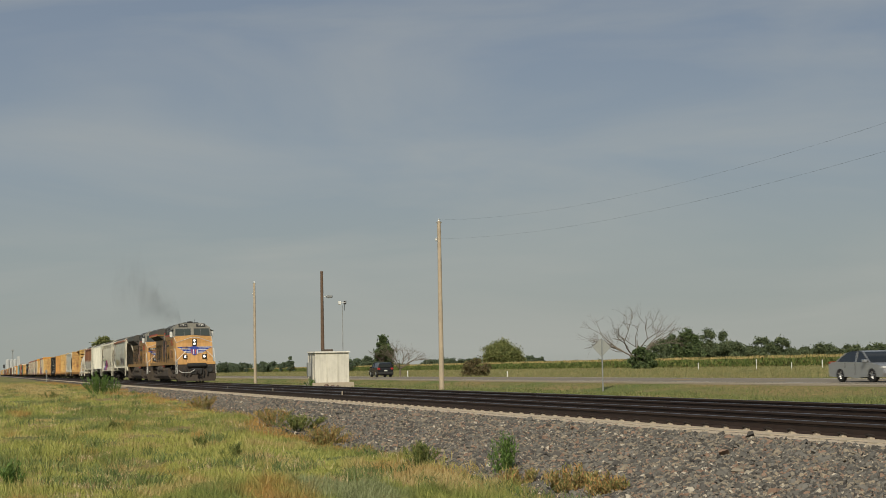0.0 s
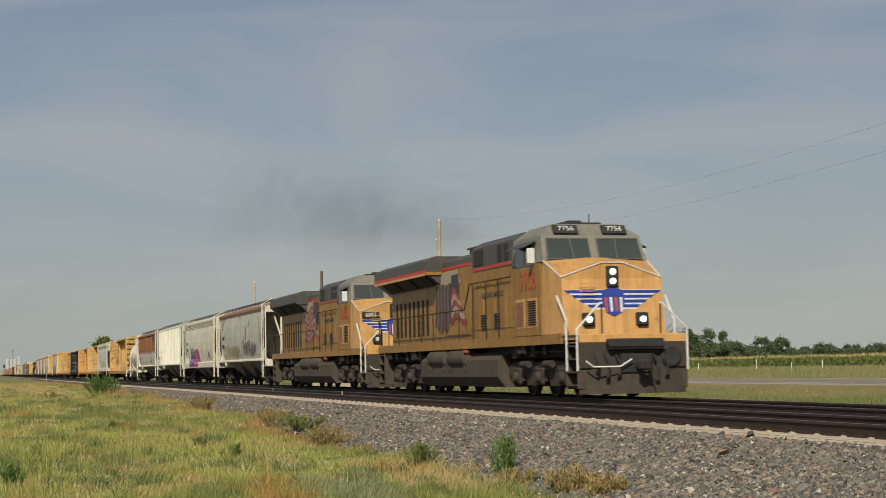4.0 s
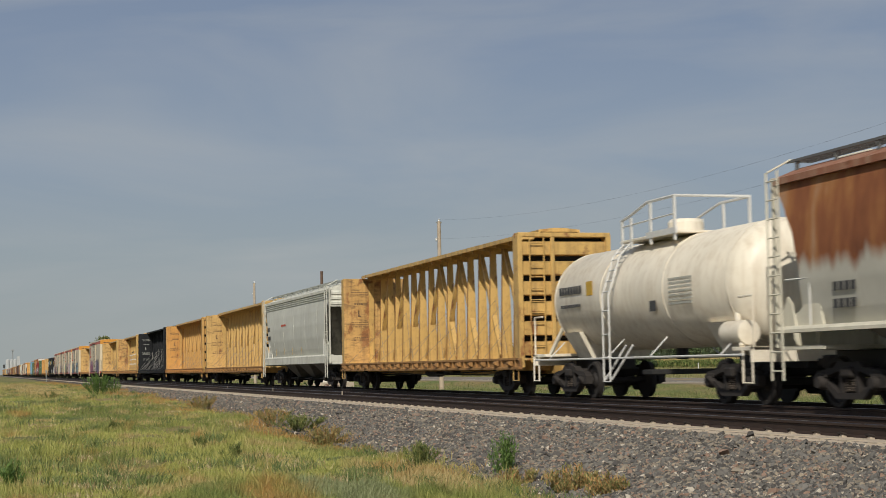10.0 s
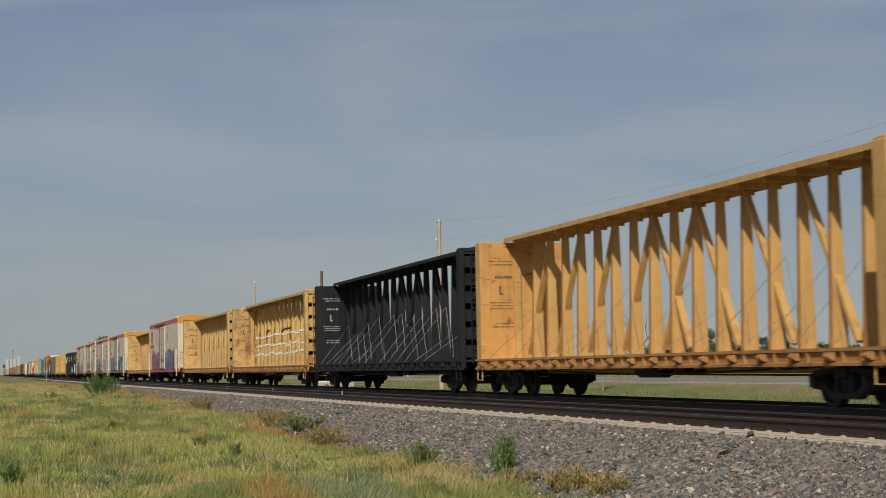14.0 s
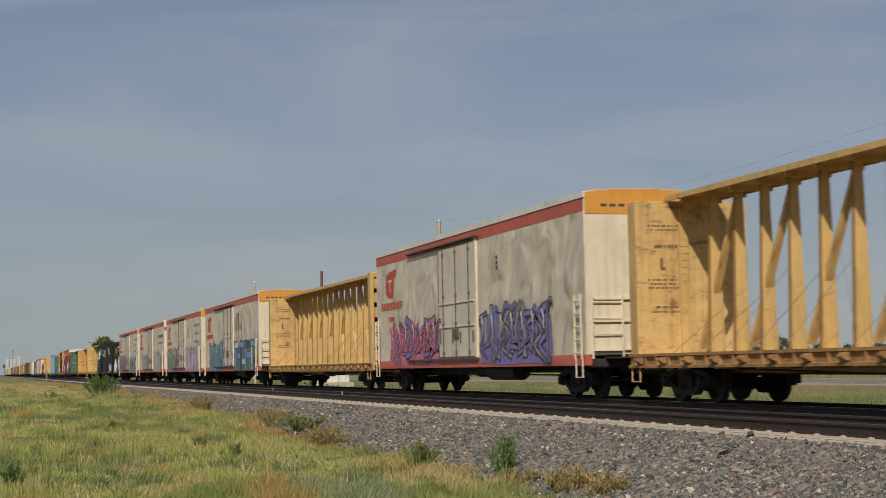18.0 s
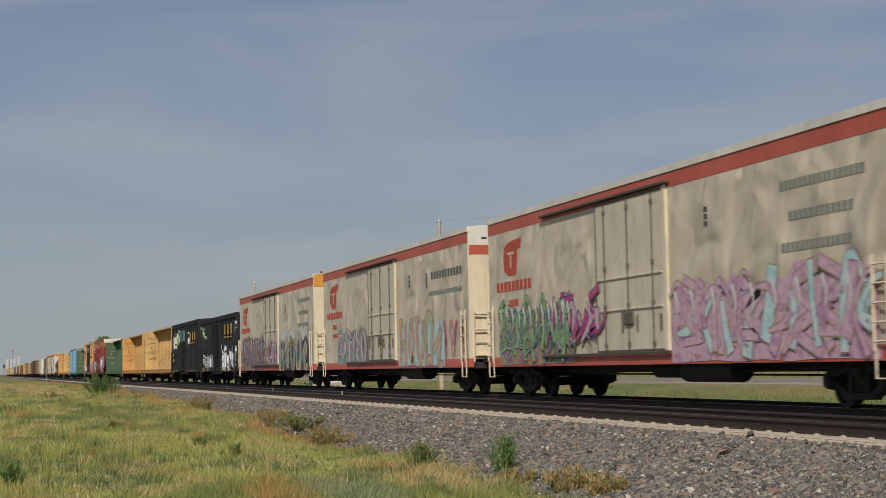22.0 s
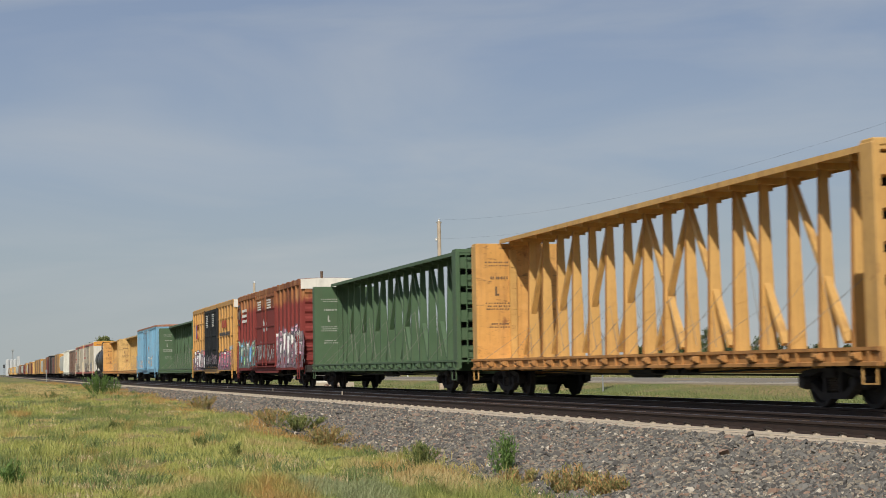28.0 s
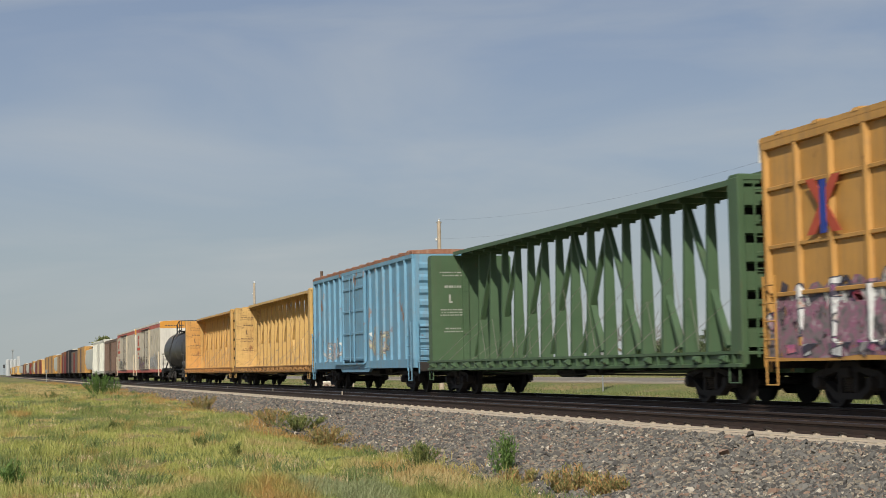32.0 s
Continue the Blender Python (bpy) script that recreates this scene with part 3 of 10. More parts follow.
def graffiti(car, x0, x1, z0, z1, y, fills, outline, seed, letters=5, name="graffiti", back=None, label="spray-painted graffiti in broad tangled strokes", style="wild", o=0.05):
    """Spray paint on the side: a ragged field behind, then tangled broad strokes with borders and light glints."""
    rnd = random.Random(seed)
    h, w = z1 - z0, x1 - x0
    if back is None:
        root = None
    else:
        root = cloud(car, x0 - 0.12, x1 + 0.12, z0, z1 + 0.05, y, back, name, car, label, 0.3, seed)
    count = int(letters * 3.4) if style == "wild" else letters
    for i in range(count):
        cx = x0 + w * (i + 0.5 + rnd.uniform(-0.3, 0.3)) / count
        d = y - 0.003 - 0.0012 * i
        lean = rnd.uniform(-0.25, 0.3) * h
        kind = rnd.randrange(5)
        hi, lo = z0 + h * rnd.uniform(0.62, 1.02), z0 + h * rnd.uniform(0.03, 0.35)
        r = min(0.45 * h, 0.9 * w / letters)
        bw = min(0.24 * h, 0.5 * w / letters) * rnd.uniform(0.55, 1.15)
        sgn = rnd.choice((-1, 1))
        if style == "tag":
            ctrl = [(cx + rnd.uniform(-0.5, 0.5) * r, z0 + h * q) for q in (0.0, 0.75, 0.95, 0.55, 0.35, 0.6)]
            sh = ribbon(ctrl, 0.09, 0.07, 0.0, d)
        elif style == "letters":
            # stems, bowls and legs of tall rounded letters
            stem = STEMS[i % len(STEMS)]
            cell = w * len({q[0] for q in STEMS}) ** -1
            sh = ribbon([(x0 + cell * (stem[0] + 0.08 + 0.84 * px), z0 + h * pz) for px, pz in stem[1]], 0.34 * cell, 0.3 * cell, o, d)
        elif style == "block":
            if i % 3 == 0:
                sh = ribbon([(cx, z0 + 0.03 * h), (cx + 0.02, z0 + 0.5 * h), (cx, z0 + 0.97 * h)], 0.36 * h, 0.4 * h, 0.07, d, 2)
            else:
                zz = z0 + h * (0.86 if i % 3 == 1 else rnd.choice((0.3, 0.5, 0.12)))
                ln = 1.1 * w / count * 1.4
                sh = ribbon([(cx - ln * 0.6, zz), (cx, zz), (cx + ln * 0.6, zz)], 0.26 * h, 0.24 * h, 0.06, d, 2)
        elif kind == 0:
            sh = ribbon([(cx - lean * 0.5, lo), (cx + rnd.uniform(-0.1, 0.1) * h, (lo + hi) / 2), (cx + lean * 0.5, hi)], bw, bw * rnd.uniform(0.6, 1.2), o, d)
        elif kind == 1:
            sh = ribbon([(cx, lo), (cx + 0.1 * lean, z0 + 0.7 * h), (cx + sgn * 0.4 * r, hi), (cx + sgn * r, z0 + 0.62 * h), (cx + sgn * 0.85 * r, z0 + 0.4 * h)], bw * 0.85, bw * 0.45, o, d)
        elif kind == 2:
            sh = ribbon([(cx - sgn * 0.5 * r, hi), (cx + sgn * 0.5 * r, z0 + 0.78 * h), (cx - sgn * 0.3 * r, z0 + 0.5 * h), (cx + sgn * 0.45 * r, z0 + 0.3 * h), (cx - sgn * 0.6 * r, lo)], bw * 0.7, bw * 0.6, o, d)
        elif kind == 3:
            sh = ribbon([(cx - sgn * 0.3 * r, z0 + 0.6 * h), (cx, z0 + 0.4 * h), (cx + sgn * 0.8 * r, lo)], bw, bw * 0.25, o, d)
        else:
            sh = ribbon([(cx - sgn * 0.2 * r, lo), (cx + sgn * 0.25 * r, z0 + 0.45 * h), (cx - sgn * 0.2 * r, hi), (cx - sgn * 0.8 * r, z0 + 0.8 * h)], bw * 0.9, bw * 0.3, o, d)
        sh.v = [(min(max(px, x0 - 0.3), x1 + 0.3), py, max(pz, z0 - 0.04)) for px, py, pz in sh.v]
        fm = fills if not isinstance(fills, (list, tuple)) else fills[i % len(fills)]
        me = drape(sh, y, car, [outline, fm], "stroke")
        if root is None:
            root = part(name, me, None, car, label)
        else:
            part("stroke", me, None, root)
        if style == "wild" and i % 3 == 0:
            g = ribbon([(cx - 0.05 * h, z0 + 0.85 * h), (cx + 0.02 * h, z0 + 0.7 * h), (cx, z0 + 0.55 * h)], 0.07 * h, 0.02 * h, 0.0, d - 0.003, 2)
            part("glint", drape(g, y, car, [LETTER_WHITE], "glint"), None, root)
    return root


# ---- centre-beam lumber car ----
def centre_beam(m, label, half_len=12.27, straps=False, tags=0, seed=0):
    car = thing("centre_beam_car", label, "freight car", "cars of the freight train")
    hb = 11.45
    deck = Shape()
    deck.box(-hb, hb, -1.38, 1.38, 1.0, 1.07, 0.01)
    deck.box(-hb - 0.45, hb + 0.45, -0.32, 0.32, 0.62, 1.0, 0.02)
    for i in range(13):
        x = -hb + 0.6 + i * (2 * hb - 1.2) / 12
        deck.slab([(x - 0.06, 0.99), (x + 0.06, 0.99), (x + 0.06, 0.72), (x - 0.06, 0.72)], -1.3, 1.3)
    part("deck", deck, m, car)
    for sy in (-1, 1):
        sill = Shape()
        sill.prism([(sy * 1.34, 0.76), (sy * 1.47, 0.76), (sy * 1.47, 0.82), (sy * 1.41, 0.84), (sy * 1.41, 1.0), (sy * 1.47, 1.02), (sy * 1.47, 1.08), (sy * 1.34, 1.08)], -hb, hb)
        for i in range(37):
            x = -hb + 0.3 + i * (2 * hb - 0.6) / 36
            sill.box(x - 0.03, x + 0.03, sy * 1.38, sy * 1.465, 0.8, 1.03)
        sl = part("side_sill", sill, SILL_OF.get(m, m), car, "side sill with rust-stained stake pockets")
        if sy < 0:
            for i in range(18):
                w = Shape()
                x = -hb + 0.65 + i * (2 * hb - 1.3) / 17
                w.tube((x - 0.09, -1.52, 0.93), (x + 0.09, -1.52, 0.93), 0.05, 8)
                w.box(x - 0.12, x + 0.12, -1.5, -1.43, 0.85, 1.0, 0.01)
                part("winch", w, SILL_OF.get(m, m), sl)
    # bulkheads: the smooth inner face looks along the load, the outer face is ribbed
    for sx in (-1, 1):
        bh = Shape()
        prof = [(-1.4, 1.08), (1.4, 1.08), (1.4, 4.53), (1.34, 4.58), (-1.34, 4.58), (-1.4, 4.53)]
        bh.prism(prof, sx * (hb - 0.42) - 0.02, sx * (hb - 0.42) + 0.02)
        b = part("bulkhead", bh, BULK_OF.get(m, m), car)
        for y in (-1.33, 1.33):
            part("corner_post", Shape().box(sx * (hb - 0.42), sx * hb, y - 0.075, y + 0.075, 0.8, 4.53, 0.015), m, b)
        part("top_rail", Shape().box(sx * (hb - 0.42), sx * hb, -1.39, 1.39, 4.46, 4.595, 0.02), m, b)
        for k in range(6):
            z = 1.12 + k * 0.565
            part("end_rib", Shape().slab([(sx * (hb - 0.4), z), (sx * (hb - 0.06), z + 0.03), (sx * (hb - 0.06), z + 0.39), (sx * (hb - 0.4), z + 0.44)], -1.27, 1.27), m, b)
        part("middle_post", Shape().box(sx * (hb - 0.05), sx * (hb + 0.0), -0.42, -0.3, 1.1, 4.46, 0.01), m, b)
        part("corner_gusset", Shape().slab([(sx * (hb - 0.3), 4.46), (sx * (hb - 0.02), 4.46), (sx * (hb - 0.02), 4.4), (sx * (hb - 0.3), 4.36)], -1.26, -0.9), m, b)
        # a ribbed channel up the middle of the inner face
        part("inner_channel", Shape().box(sx * (hb - 0.52), sx * (hb - 0.44), -0.34, -0.12, 1.08, 4.4, 0.01), m, b)
        for k in range(17):
            part("channel_rung", Shape().box(sx * (hb - 0.53), sx * (hb - 0.515), -0.33, -0.13, 1.3 + k * 0.16, 1.35 + k * 0.16), m, b)
        # flat black sheet between the ribs, standing for the shade behind them
        part("end_recess_shade", Shape().box(sx * (hb - 0.38), sx * (hb - 0.36), -1.26, 1.26, 1.1, 4.46), DARK_VOID, b)
        ld = ladder(Shape(), sx * (hb + 0.03), -0.85, 0.95, 4.45, 0.42, 11, "y")
        part("ladder", ld, m, b)
        steps = Shape()
        for y in (-1.42, 1.42):
            steps.pipe([(sx * (hb - 0.55), y, 0.78), (sx * (hb - 0.55), y, 0.45), (sx * (hb - 0.1), y, 0.45), (sx * (hb - 0.1), y, 0.78)], 0.02, 5)
        part("step", steps, m, b)
        if sx < 0:
            st = Shape()
            rnd = random.Random(seed + 5)
            for k, (z, n, hh) in enumerate(((4.0, 10, 0.035), (3.9, 8, 0.035), (3.5, 7, 0.07), (2.75, 10, 0.035), (2.66, 9, 0.035), (2.57, 10, 0.035), (2.12, 7, 0.04), (2.02, 8, 0.035))):
                for i in range(n):
                    y = -1.1 + 0.2 * (10 - n) * 0.25 + i * 0.085 + rnd.uniform(-0.015, 0.015)
                    st.box(-hb + 0.405 + 0.035, -hb + 0.446, y, y + rnd.uniform(0.035, 0.07), z, z + hh * 1.2)
            st.box(-hb + 0.44, -hb + 0.452, -0.8, -0.74, 3.0, 3.28)
            st.box(-hb + 0.44, -hb + 0.452, -0.74, -0.68, 3.0, 3.06)
            tagged(part("stencil", st, STENCIL_BROWN if m in (YELLOW, YELLOW_B, YELLOW_OLD) else STENCIL_PALE, b), kind="stuff")
    # top chord and the truss along the middle
    ch = Shape()
    ch.prism([(-0.62, 4.59), (-0.58, 4.59), (-0.58, 4.65), (0.58, 4.65), (0.58, 4.59), (0.62, 4.59), (0.62, 4.71), (0.18, 4.76), (-0.18, 4.76), (-0.62, 4.71)], -hb + 0.4, hb - 0.4)
    chord = part("top_chord", ch, m, car)
    gus = mesh_of("gusset", Shape().box(-0.03, 0.03, -0.51, 0.51, 4.5, 4.62), m)
    for i in range(18):
        part("gusset", gus, None, chord, at=pose(-hb + 1.0 + i * (2 * hb - 2.0) / 17, 0, 0))
    bays = 18
    step = (2 * hb - 0.84) / bays
    post = Shape()
    # one plate with turned edges, wider at the foot
    foot = [(-0.11, -0.18), (0.03, -0.18), (0.03, 0.18), (-0.11, 0.18), (-0.11, 0.16), (0.01, 0.15), (0.01, -0.15), (-0.11, -0.16)]
    k = len(foot)
    post.add([(x, y, 1.07) for x, y in foot] + [(x * 0.8, y * 0.48, 4.62) for x, y in foot], [tuple(range(k - 1, -1, -1)), tuple(range(k, 2 * k))] + [(i, (i + 1) % k, k + (i + 1) % k, k + i) for i in range(k)])
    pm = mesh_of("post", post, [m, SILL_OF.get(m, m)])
    # Faces towards the camera take darker, rusty paint: side shade put into colour.
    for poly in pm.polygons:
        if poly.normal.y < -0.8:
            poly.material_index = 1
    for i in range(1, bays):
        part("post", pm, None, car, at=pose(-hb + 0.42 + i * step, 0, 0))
    dg = Shape()
    d = Vector((1.6 * step, 0, 3.3)).normalized()
    q = Vector((d.z, 0, -d.x)) * 0.05
    a, b = Vector((0.4 * step, 0, 1.2)), Vector((2 * step, 0, 4.52))
    dg.hull([a - q - Vector((0, 0.09, 0)), a + q - Vector((0, 0.09, 0)), a + q + Vector((0, 0.09, 0)), a - q + Vector((0, 0.09, 0))], [b - q - Vector((0, 0.06, 0)), b + q - Vector((0, 0.06, 0)), b + q + Vector((0, 0.06, 0)), b - q + Vector((0, 0.06, 0))])
    dm = mesh_of("diagonal_brace", dg, m)
    for i in range(0, bays // 2, 2):
        part("diagonal_brace", dm, None, car, at=pose(-hb + 0.42 + i * step, 0, 0))
        part("diagonal_brace", dm, None, car, at=pose(hb - 0.42 - i * step, 0, 0, 0, 0, 180))
    # tie-down cables from the side sill up to the truss
    rope = CABLE_OF.get(m, CABLE)
    slack = [(0.75, 2.75, 1.25, 1.25), (1.1, 2.35, 1.5, 1.15), (1.5, 2.95, 1.9, 1.5), (0.95, 2.0, 1.0, 1.2)]
    ropes = [mesh_of("tie_down_cable", Shape().pipe([(0, -1.4, 1.05), (dx, -0.24, zt), (dx2, -0.22, zl)], 0.008, 4), rope) for dx, zt, dx2, zl in slack]
    pick = random.Random(seed + 40)
    for i in range(bays - 2):
        if pick.random() < 0.75:
            part("tie_down_cable", ropes[pick.randrange(4)], None, car, at=pose(-hb + 0.42 + (i + 0.5) * step, 0, 0))
    if straps:
        rnd = random.Random(3)
        for i in range(1, bays):
            x = -hb + 0.42 + i * step
            for z in (1.75, 2.2, 2.75):
                zz = z + rnd.uniform(-0.08, 0.08)
                part("strap", Shape().box(x - 0.06, x + 0.06, -0.22, 0.22, zz, zz + 0.09, 0.01), BRIGHT_STEEL, car, "white strap wound round a post")
            if i in (5, 9, 10, 14):
                part("torn_wrap", Shape().pipe([(x, -0.2, 3.1), (x - 0.2 - 0.05 * (i % 4), -0.36, 2.95 + 0.06 * (i % 3)), (x - 0.55, -0.25, 3.1 - 0.1 * (i % 2))], 0.045, 5), BLACK_STEEL, car)
    for x in (-half_len + 3.0, half_len - 3.0):
        truck(car, x)
    couplers(car, half_len)
    brake_gear(car, half_len)
    return car


# ---- covered hopper ----
def covered_hopper(side_m, eave_m, end_m, label, half_len, style="smooth", top=4.25, deep=False, seed=0, board_m=None):
    car = thing("covered_hopper", label, "freight car", "cars of the freight train")
    hb = half_len - 0.45
    zs = 1.12 if deep else 1.38
    # the side sheets end in a hollow curve; the slope sheets run far in underneath
    inset = lambda z: float(np.interp(z, [1.38, 1.9, 2.6, 3.2, 3.7, 4.1], [0.7, 0.95, 0.98, 0.78, 0.42, 0.08]))
    if style == "ribbed":
        inset = lambda z: float(np.interp(z, [1.4, 3.75, 3.9], [1.75, 0.1, 0.0]))
    slope_in = lambda z: float(np.interp(z, [1.38, 3.9, 4.0], [2.6, 0.4, 0.12]))
    if style == "ribbed":
        prof = [(-1.44, 1.4), (-1.47, top), (-0.75, top + 0.28), (0.75, top + 0.28), (1.47, top), (1.44, 1.4)]
    else:
        prof = [(-1.3, 1.4), (-1.42, 1.75), (-1.5, 2.3), (-1.52, 2.9), (-1.49, 3.5), (-1.42, top - 0.22), (-1.38, top), (-0.7, top + 0.3), (0.7, top + 0.3), (1.38, top), (1.42, top - 0.22), (1.49, 3.5), (1.52, 2.9), (1.5, 2.3), (1.42, 1.75), (1.3, 1.4)]
    # close-set points up the side let the ends follow the slope sheet
    full = []
    for (y0, z0), (y1, z1) in zip(prof, prof[1:] + prof[:1]):
        full.append((y0, z0))
        if abs(z1 - z0) > 0.5:
            cuts = 8 if abs(z1 - z0) < 1.5 else 16
            for k in range(1, cuts):
                full.append((y0 + (y1 - y0) * k / cuts, z0 + (z1 - z0) * k / cuts))
    half_n = len(full) // 2
    shell = Shape()
    rows_b = [(sx * (hb - inset(z)), y, z) for sx in (-1, 1) for y, z in full]
    n_full = len(full)
    shell.add(rows_b, [(i, n_full + i, n_full + (i + 1) % n_full, (i + 1) % n_full) for i in range(n_full)])
    body = part("body", shell, side_m, car)
    for sx in (-1, 1):
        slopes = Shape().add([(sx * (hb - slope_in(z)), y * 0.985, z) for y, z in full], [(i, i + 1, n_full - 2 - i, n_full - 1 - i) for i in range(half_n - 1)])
        part("slope_sheet", slopes, SHADE_BIN, body, "sloping end sheet coloured with grime and shade")
    if style != "ribbed":
        ys_, zs_ = [-p[0] for p in prof[:7]], [p[1] for p in prof[:7]]
        SIDE_OF[car.name] = (tuple((1, z) for z in zs_), lambda x, z: -float(np.interp(z, zs_, ys_)) - 0.004 if z > 1.5 else -1.556)
    for sy in (-1, 1):
        ev = Shape()
        ev.prism([(sy * 1.36, top - 0.1), (sy * 1.5, top - 0.1), (sy * 1.5, top + 0.02), (sy * 0.95, top + 0.24), (sy * 0.95, top + 0.2), (sy * 1.36, top)], -hb + 0.1, hb - 0.1)
        part("eave", ev, eave_m, body)
        if deep:
            gr = Shape()
            for k in range(3):
                gr.prism([(sy * 1.4, top - 0.4 + k * 0.1), (sy * 1.475, top - 0.38 + k * 0.1), (sy * 1.475, top - 0.35 + k * 0.1), (sy * 1.4, top - 0.32 + k * 0.1)], -hb + 0.12, hb - 0.12)
            part("side_corrugation", gr, side_m, body)
        sl = Shape()
        sl.prism([(sy * 1.3, zs), (sy * 1.55, zs), (sy * 1.55, 1.44), (sy * 1.5, 1.5), (sy * 1.3, 1.5)], -hb + 0.15, hb - 0.15)
        for sx in (-1, 1):
            sl.slab([(sx * (hb - 0.15), 1.45), (sx * (hb - 1.7), 1.45), (sx * (hb - 1.5), 2.05), (sx * (hb - 1.3), 2.05), (sx * (hb - 0.8), 1.75), (sx * (hb - 0.15), 1.62)], sy * 1.4, sy * 1.44)
        part("side_sill", sl, end_m, car)
        if style == "ribbed":
            for i in range(15):
                x = -hb + 1.25 + i * (2 * hb - 2.5) / 14
                z0 = 1.42 if abs(x) < hb - 1.8 else 3.75 - (hb - 0.1 - abs(x)) * 1.42
                rb = Shape()
                rb.hull([(x - 0.08, sy * 1.44, z0), (x + 0.08, sy * 1.44, z0), (x + 0.05, sy * 1.56, z0), (x - 0.05, sy * 1.56, z0)], [(x - 0.08, sy * 1.46, top - 0.05), (x + 0.08, sy * 1.46, top - 0.05), (x + 0.05, sy * 1.56, top - 0.05), (x - 0.05, sy * 1.56, top - 0.05)])
                part("rib", rb, HOPPER_RIB, body)
        else:
            for i in range(1, 6):
                x = -hb + i * 2 * hb / 6
                part("weld_seam", Shape().pipe([(x, sy * -y0, z0) for y0, z0 in prof[1:7]], 0.006, 4), side_m, body)
    # running board on stanchions, hatches along the middle
    rbz = top + 0.385
    for sy in (-1, 1):
        r = Shape()
        for k in range(7):
            yy = 0.62 + k * 0.075
            r.box(-hb - 0.05, hb + 0.05, sy * yy, sy * (yy + 0.018), rbz - 0.025, rbz)
        r.box(-hb - 0.05, hb + 0.05, sy * 1.09, sy * 1.12, rbz - 0.04, rbz + 0.01)
        for i in range(61):
            x = -hb + 0.1 + i * (2 * hb - 0.2) / 60
            r.box(x - 0.012, x + 0.012, sy * 0.62, sy * 1.1, rbz - 0.024, rbz - 0.006)
        board = part("running_board", r, board_m or GRATING, car, "grey grating running board")
        for i in range(13):
            x = -hb + 0.3 + i * (2 * hb - 0.6) / 12
            part("stanchion", Shape().box(x - 0.035, x + 0.035, sy * 1.06, sy * 1.11, top + 0.08, rbz + 0.01), board_m or GRATING, board)
    for i in range(10):
        h = Shape()
        x = -hb + 1.2 + i * (2 * hb - 2.4) / 9
        h.box(x - 0.55, x + 0.55, -0.45, 0.45, top + 0.28, top + 0.4, 0.03)
        h.tube((x - 0.5, 0, top + 0.4), (x + 0.5, 0, top + 0.42), 0.025, 5)
        part("hatch", h, end_m, car)
    # discharge bins
    nb = 3 if half_len < 9.4 else 4
    span = (2 * hb - 5.6) / nb
    for i in range(nb):
        x = -hb + 2.8 + (i + 0.5) * span
        bn = Shape()
        w = span * 0.5
        bn.hull([(x - w, -1.3, 1.42), (x + w, -1.3, 1.42), (x + w, 1.3, 1.42), (x - w, 1.3, 1.42)], [(x - 0.42, -0.55, 0.5), (x + 0.42, -0.55, 0.5), (x + 0.42, 0.55, 0.5), (x - 0.42, 0.55, 0.5)])
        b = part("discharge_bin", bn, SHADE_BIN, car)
        part("outlet_gate", Shape().box(x - 0.5, x + 0.5, -0.75, 0.75, 0.36, 0.5, 0.03).tube((x - 0.62, -0.85, 0.44), (x + 0.62, -0.85, 0.44), 0.035, 6), BLACK_STEEL, b)
    part("centre_sill", Shape().box(-hb, hb, -0.25, 0.25, 0.7, 1.05, 0.02), BLACK_STEEL, car)
    # open ends: slope sheet inside, corner posts, ladders and platform outside
    for sx in (-1, 1):
        e = Shape()
        for y in (-1.47, 1.47):
            e.box(sx * (hb - 0.1), sx * hb, y - 0.03, y + 0.03, 1.1, top + 0.05, 0.01)
        e.prism([(-1.45, 3.55 if deep else 3.95), (1.45, 3.55 if deep else 3.95), (1.4, top), (0.7, top + 0.28), (-0.7, top + 0.28), (-1.4, top)], sx * hb - 0.05, sx * hb + 0.01)
        e.box(sx * (hb - 1.6), sx * (hb + 0.02), -1.4, 1.4, 1.06, 1.14, 0.01)
        for y in (-0.62, 0.62):
            e.box(sx * (hb - 0.12), sx * (hb - 0.02), y - 0.05, y + 0.05, 1.14, 4.0, 0.01)
        e.box(sx * (hb - 0.06), sx * (hb + 0.02), -1.45, 1.45, 1.14, 1.45, 0.01)
        ep = part("end_frame", e, end_m, car)
        if deep:
            for k in range(3):
                part("end_slat", Shape().slab([(sx * (hb + 0.01), 3.6 + k * 0.22), (sx * (hb + 0.06), 3.64 + k * 0.22), (sx * (hb + 0.06), 3.74 + k * 0.22), (sx * (hb + 0.01), 3.8 + k * 0.22)], -1.4, 1.4), end_m, ep)
        part("end_brace", Shape().tube((sx * (hb - 0.05), -0.3, 1.5), (sx * (hb - 0.35), -0.95, 3.8), 0.05, 6), end_m, ep)
        part("corner_gusset", Shape().slab([(sx * (hb - 0.05), 1.45), (sx * (hb - 0.75), 1.45), (sx * (hb - 0.62), 1.9), (sx * (hb - 0.45), 2.05)], -1.47, -1.44), end_m, ep)
        lad = ladder(Shape(), sx * (hb - 0.24), -1.6, 0.5, top + 0.15, 0.44, 11, "x")
        lad.pipe([(sx * (hb - 0.08), -1.6, top + 0.15), (sx * (hb - 0.08), -1.1, rbz + 0.02)], 0.02, 5)
        part("side_ladder", lad, end_m, ep)
        rail = Shape()
        rail.pipe([(sx * (hb + 0.12), -0.7, 1.2), (sx * (hb + 0.12), -0.7, 2.0), (sx * (hb + 0.12), 1.1, 2.0)], 0.022, 5)
        rail.pipe([(sx * (hb - 1.3), -1.48, 1.5), (sx * (hb - 1.3), -1.48, 2.35), (sx * (hb - 0.5), -1.52, 2.35)], 0.02, 5)
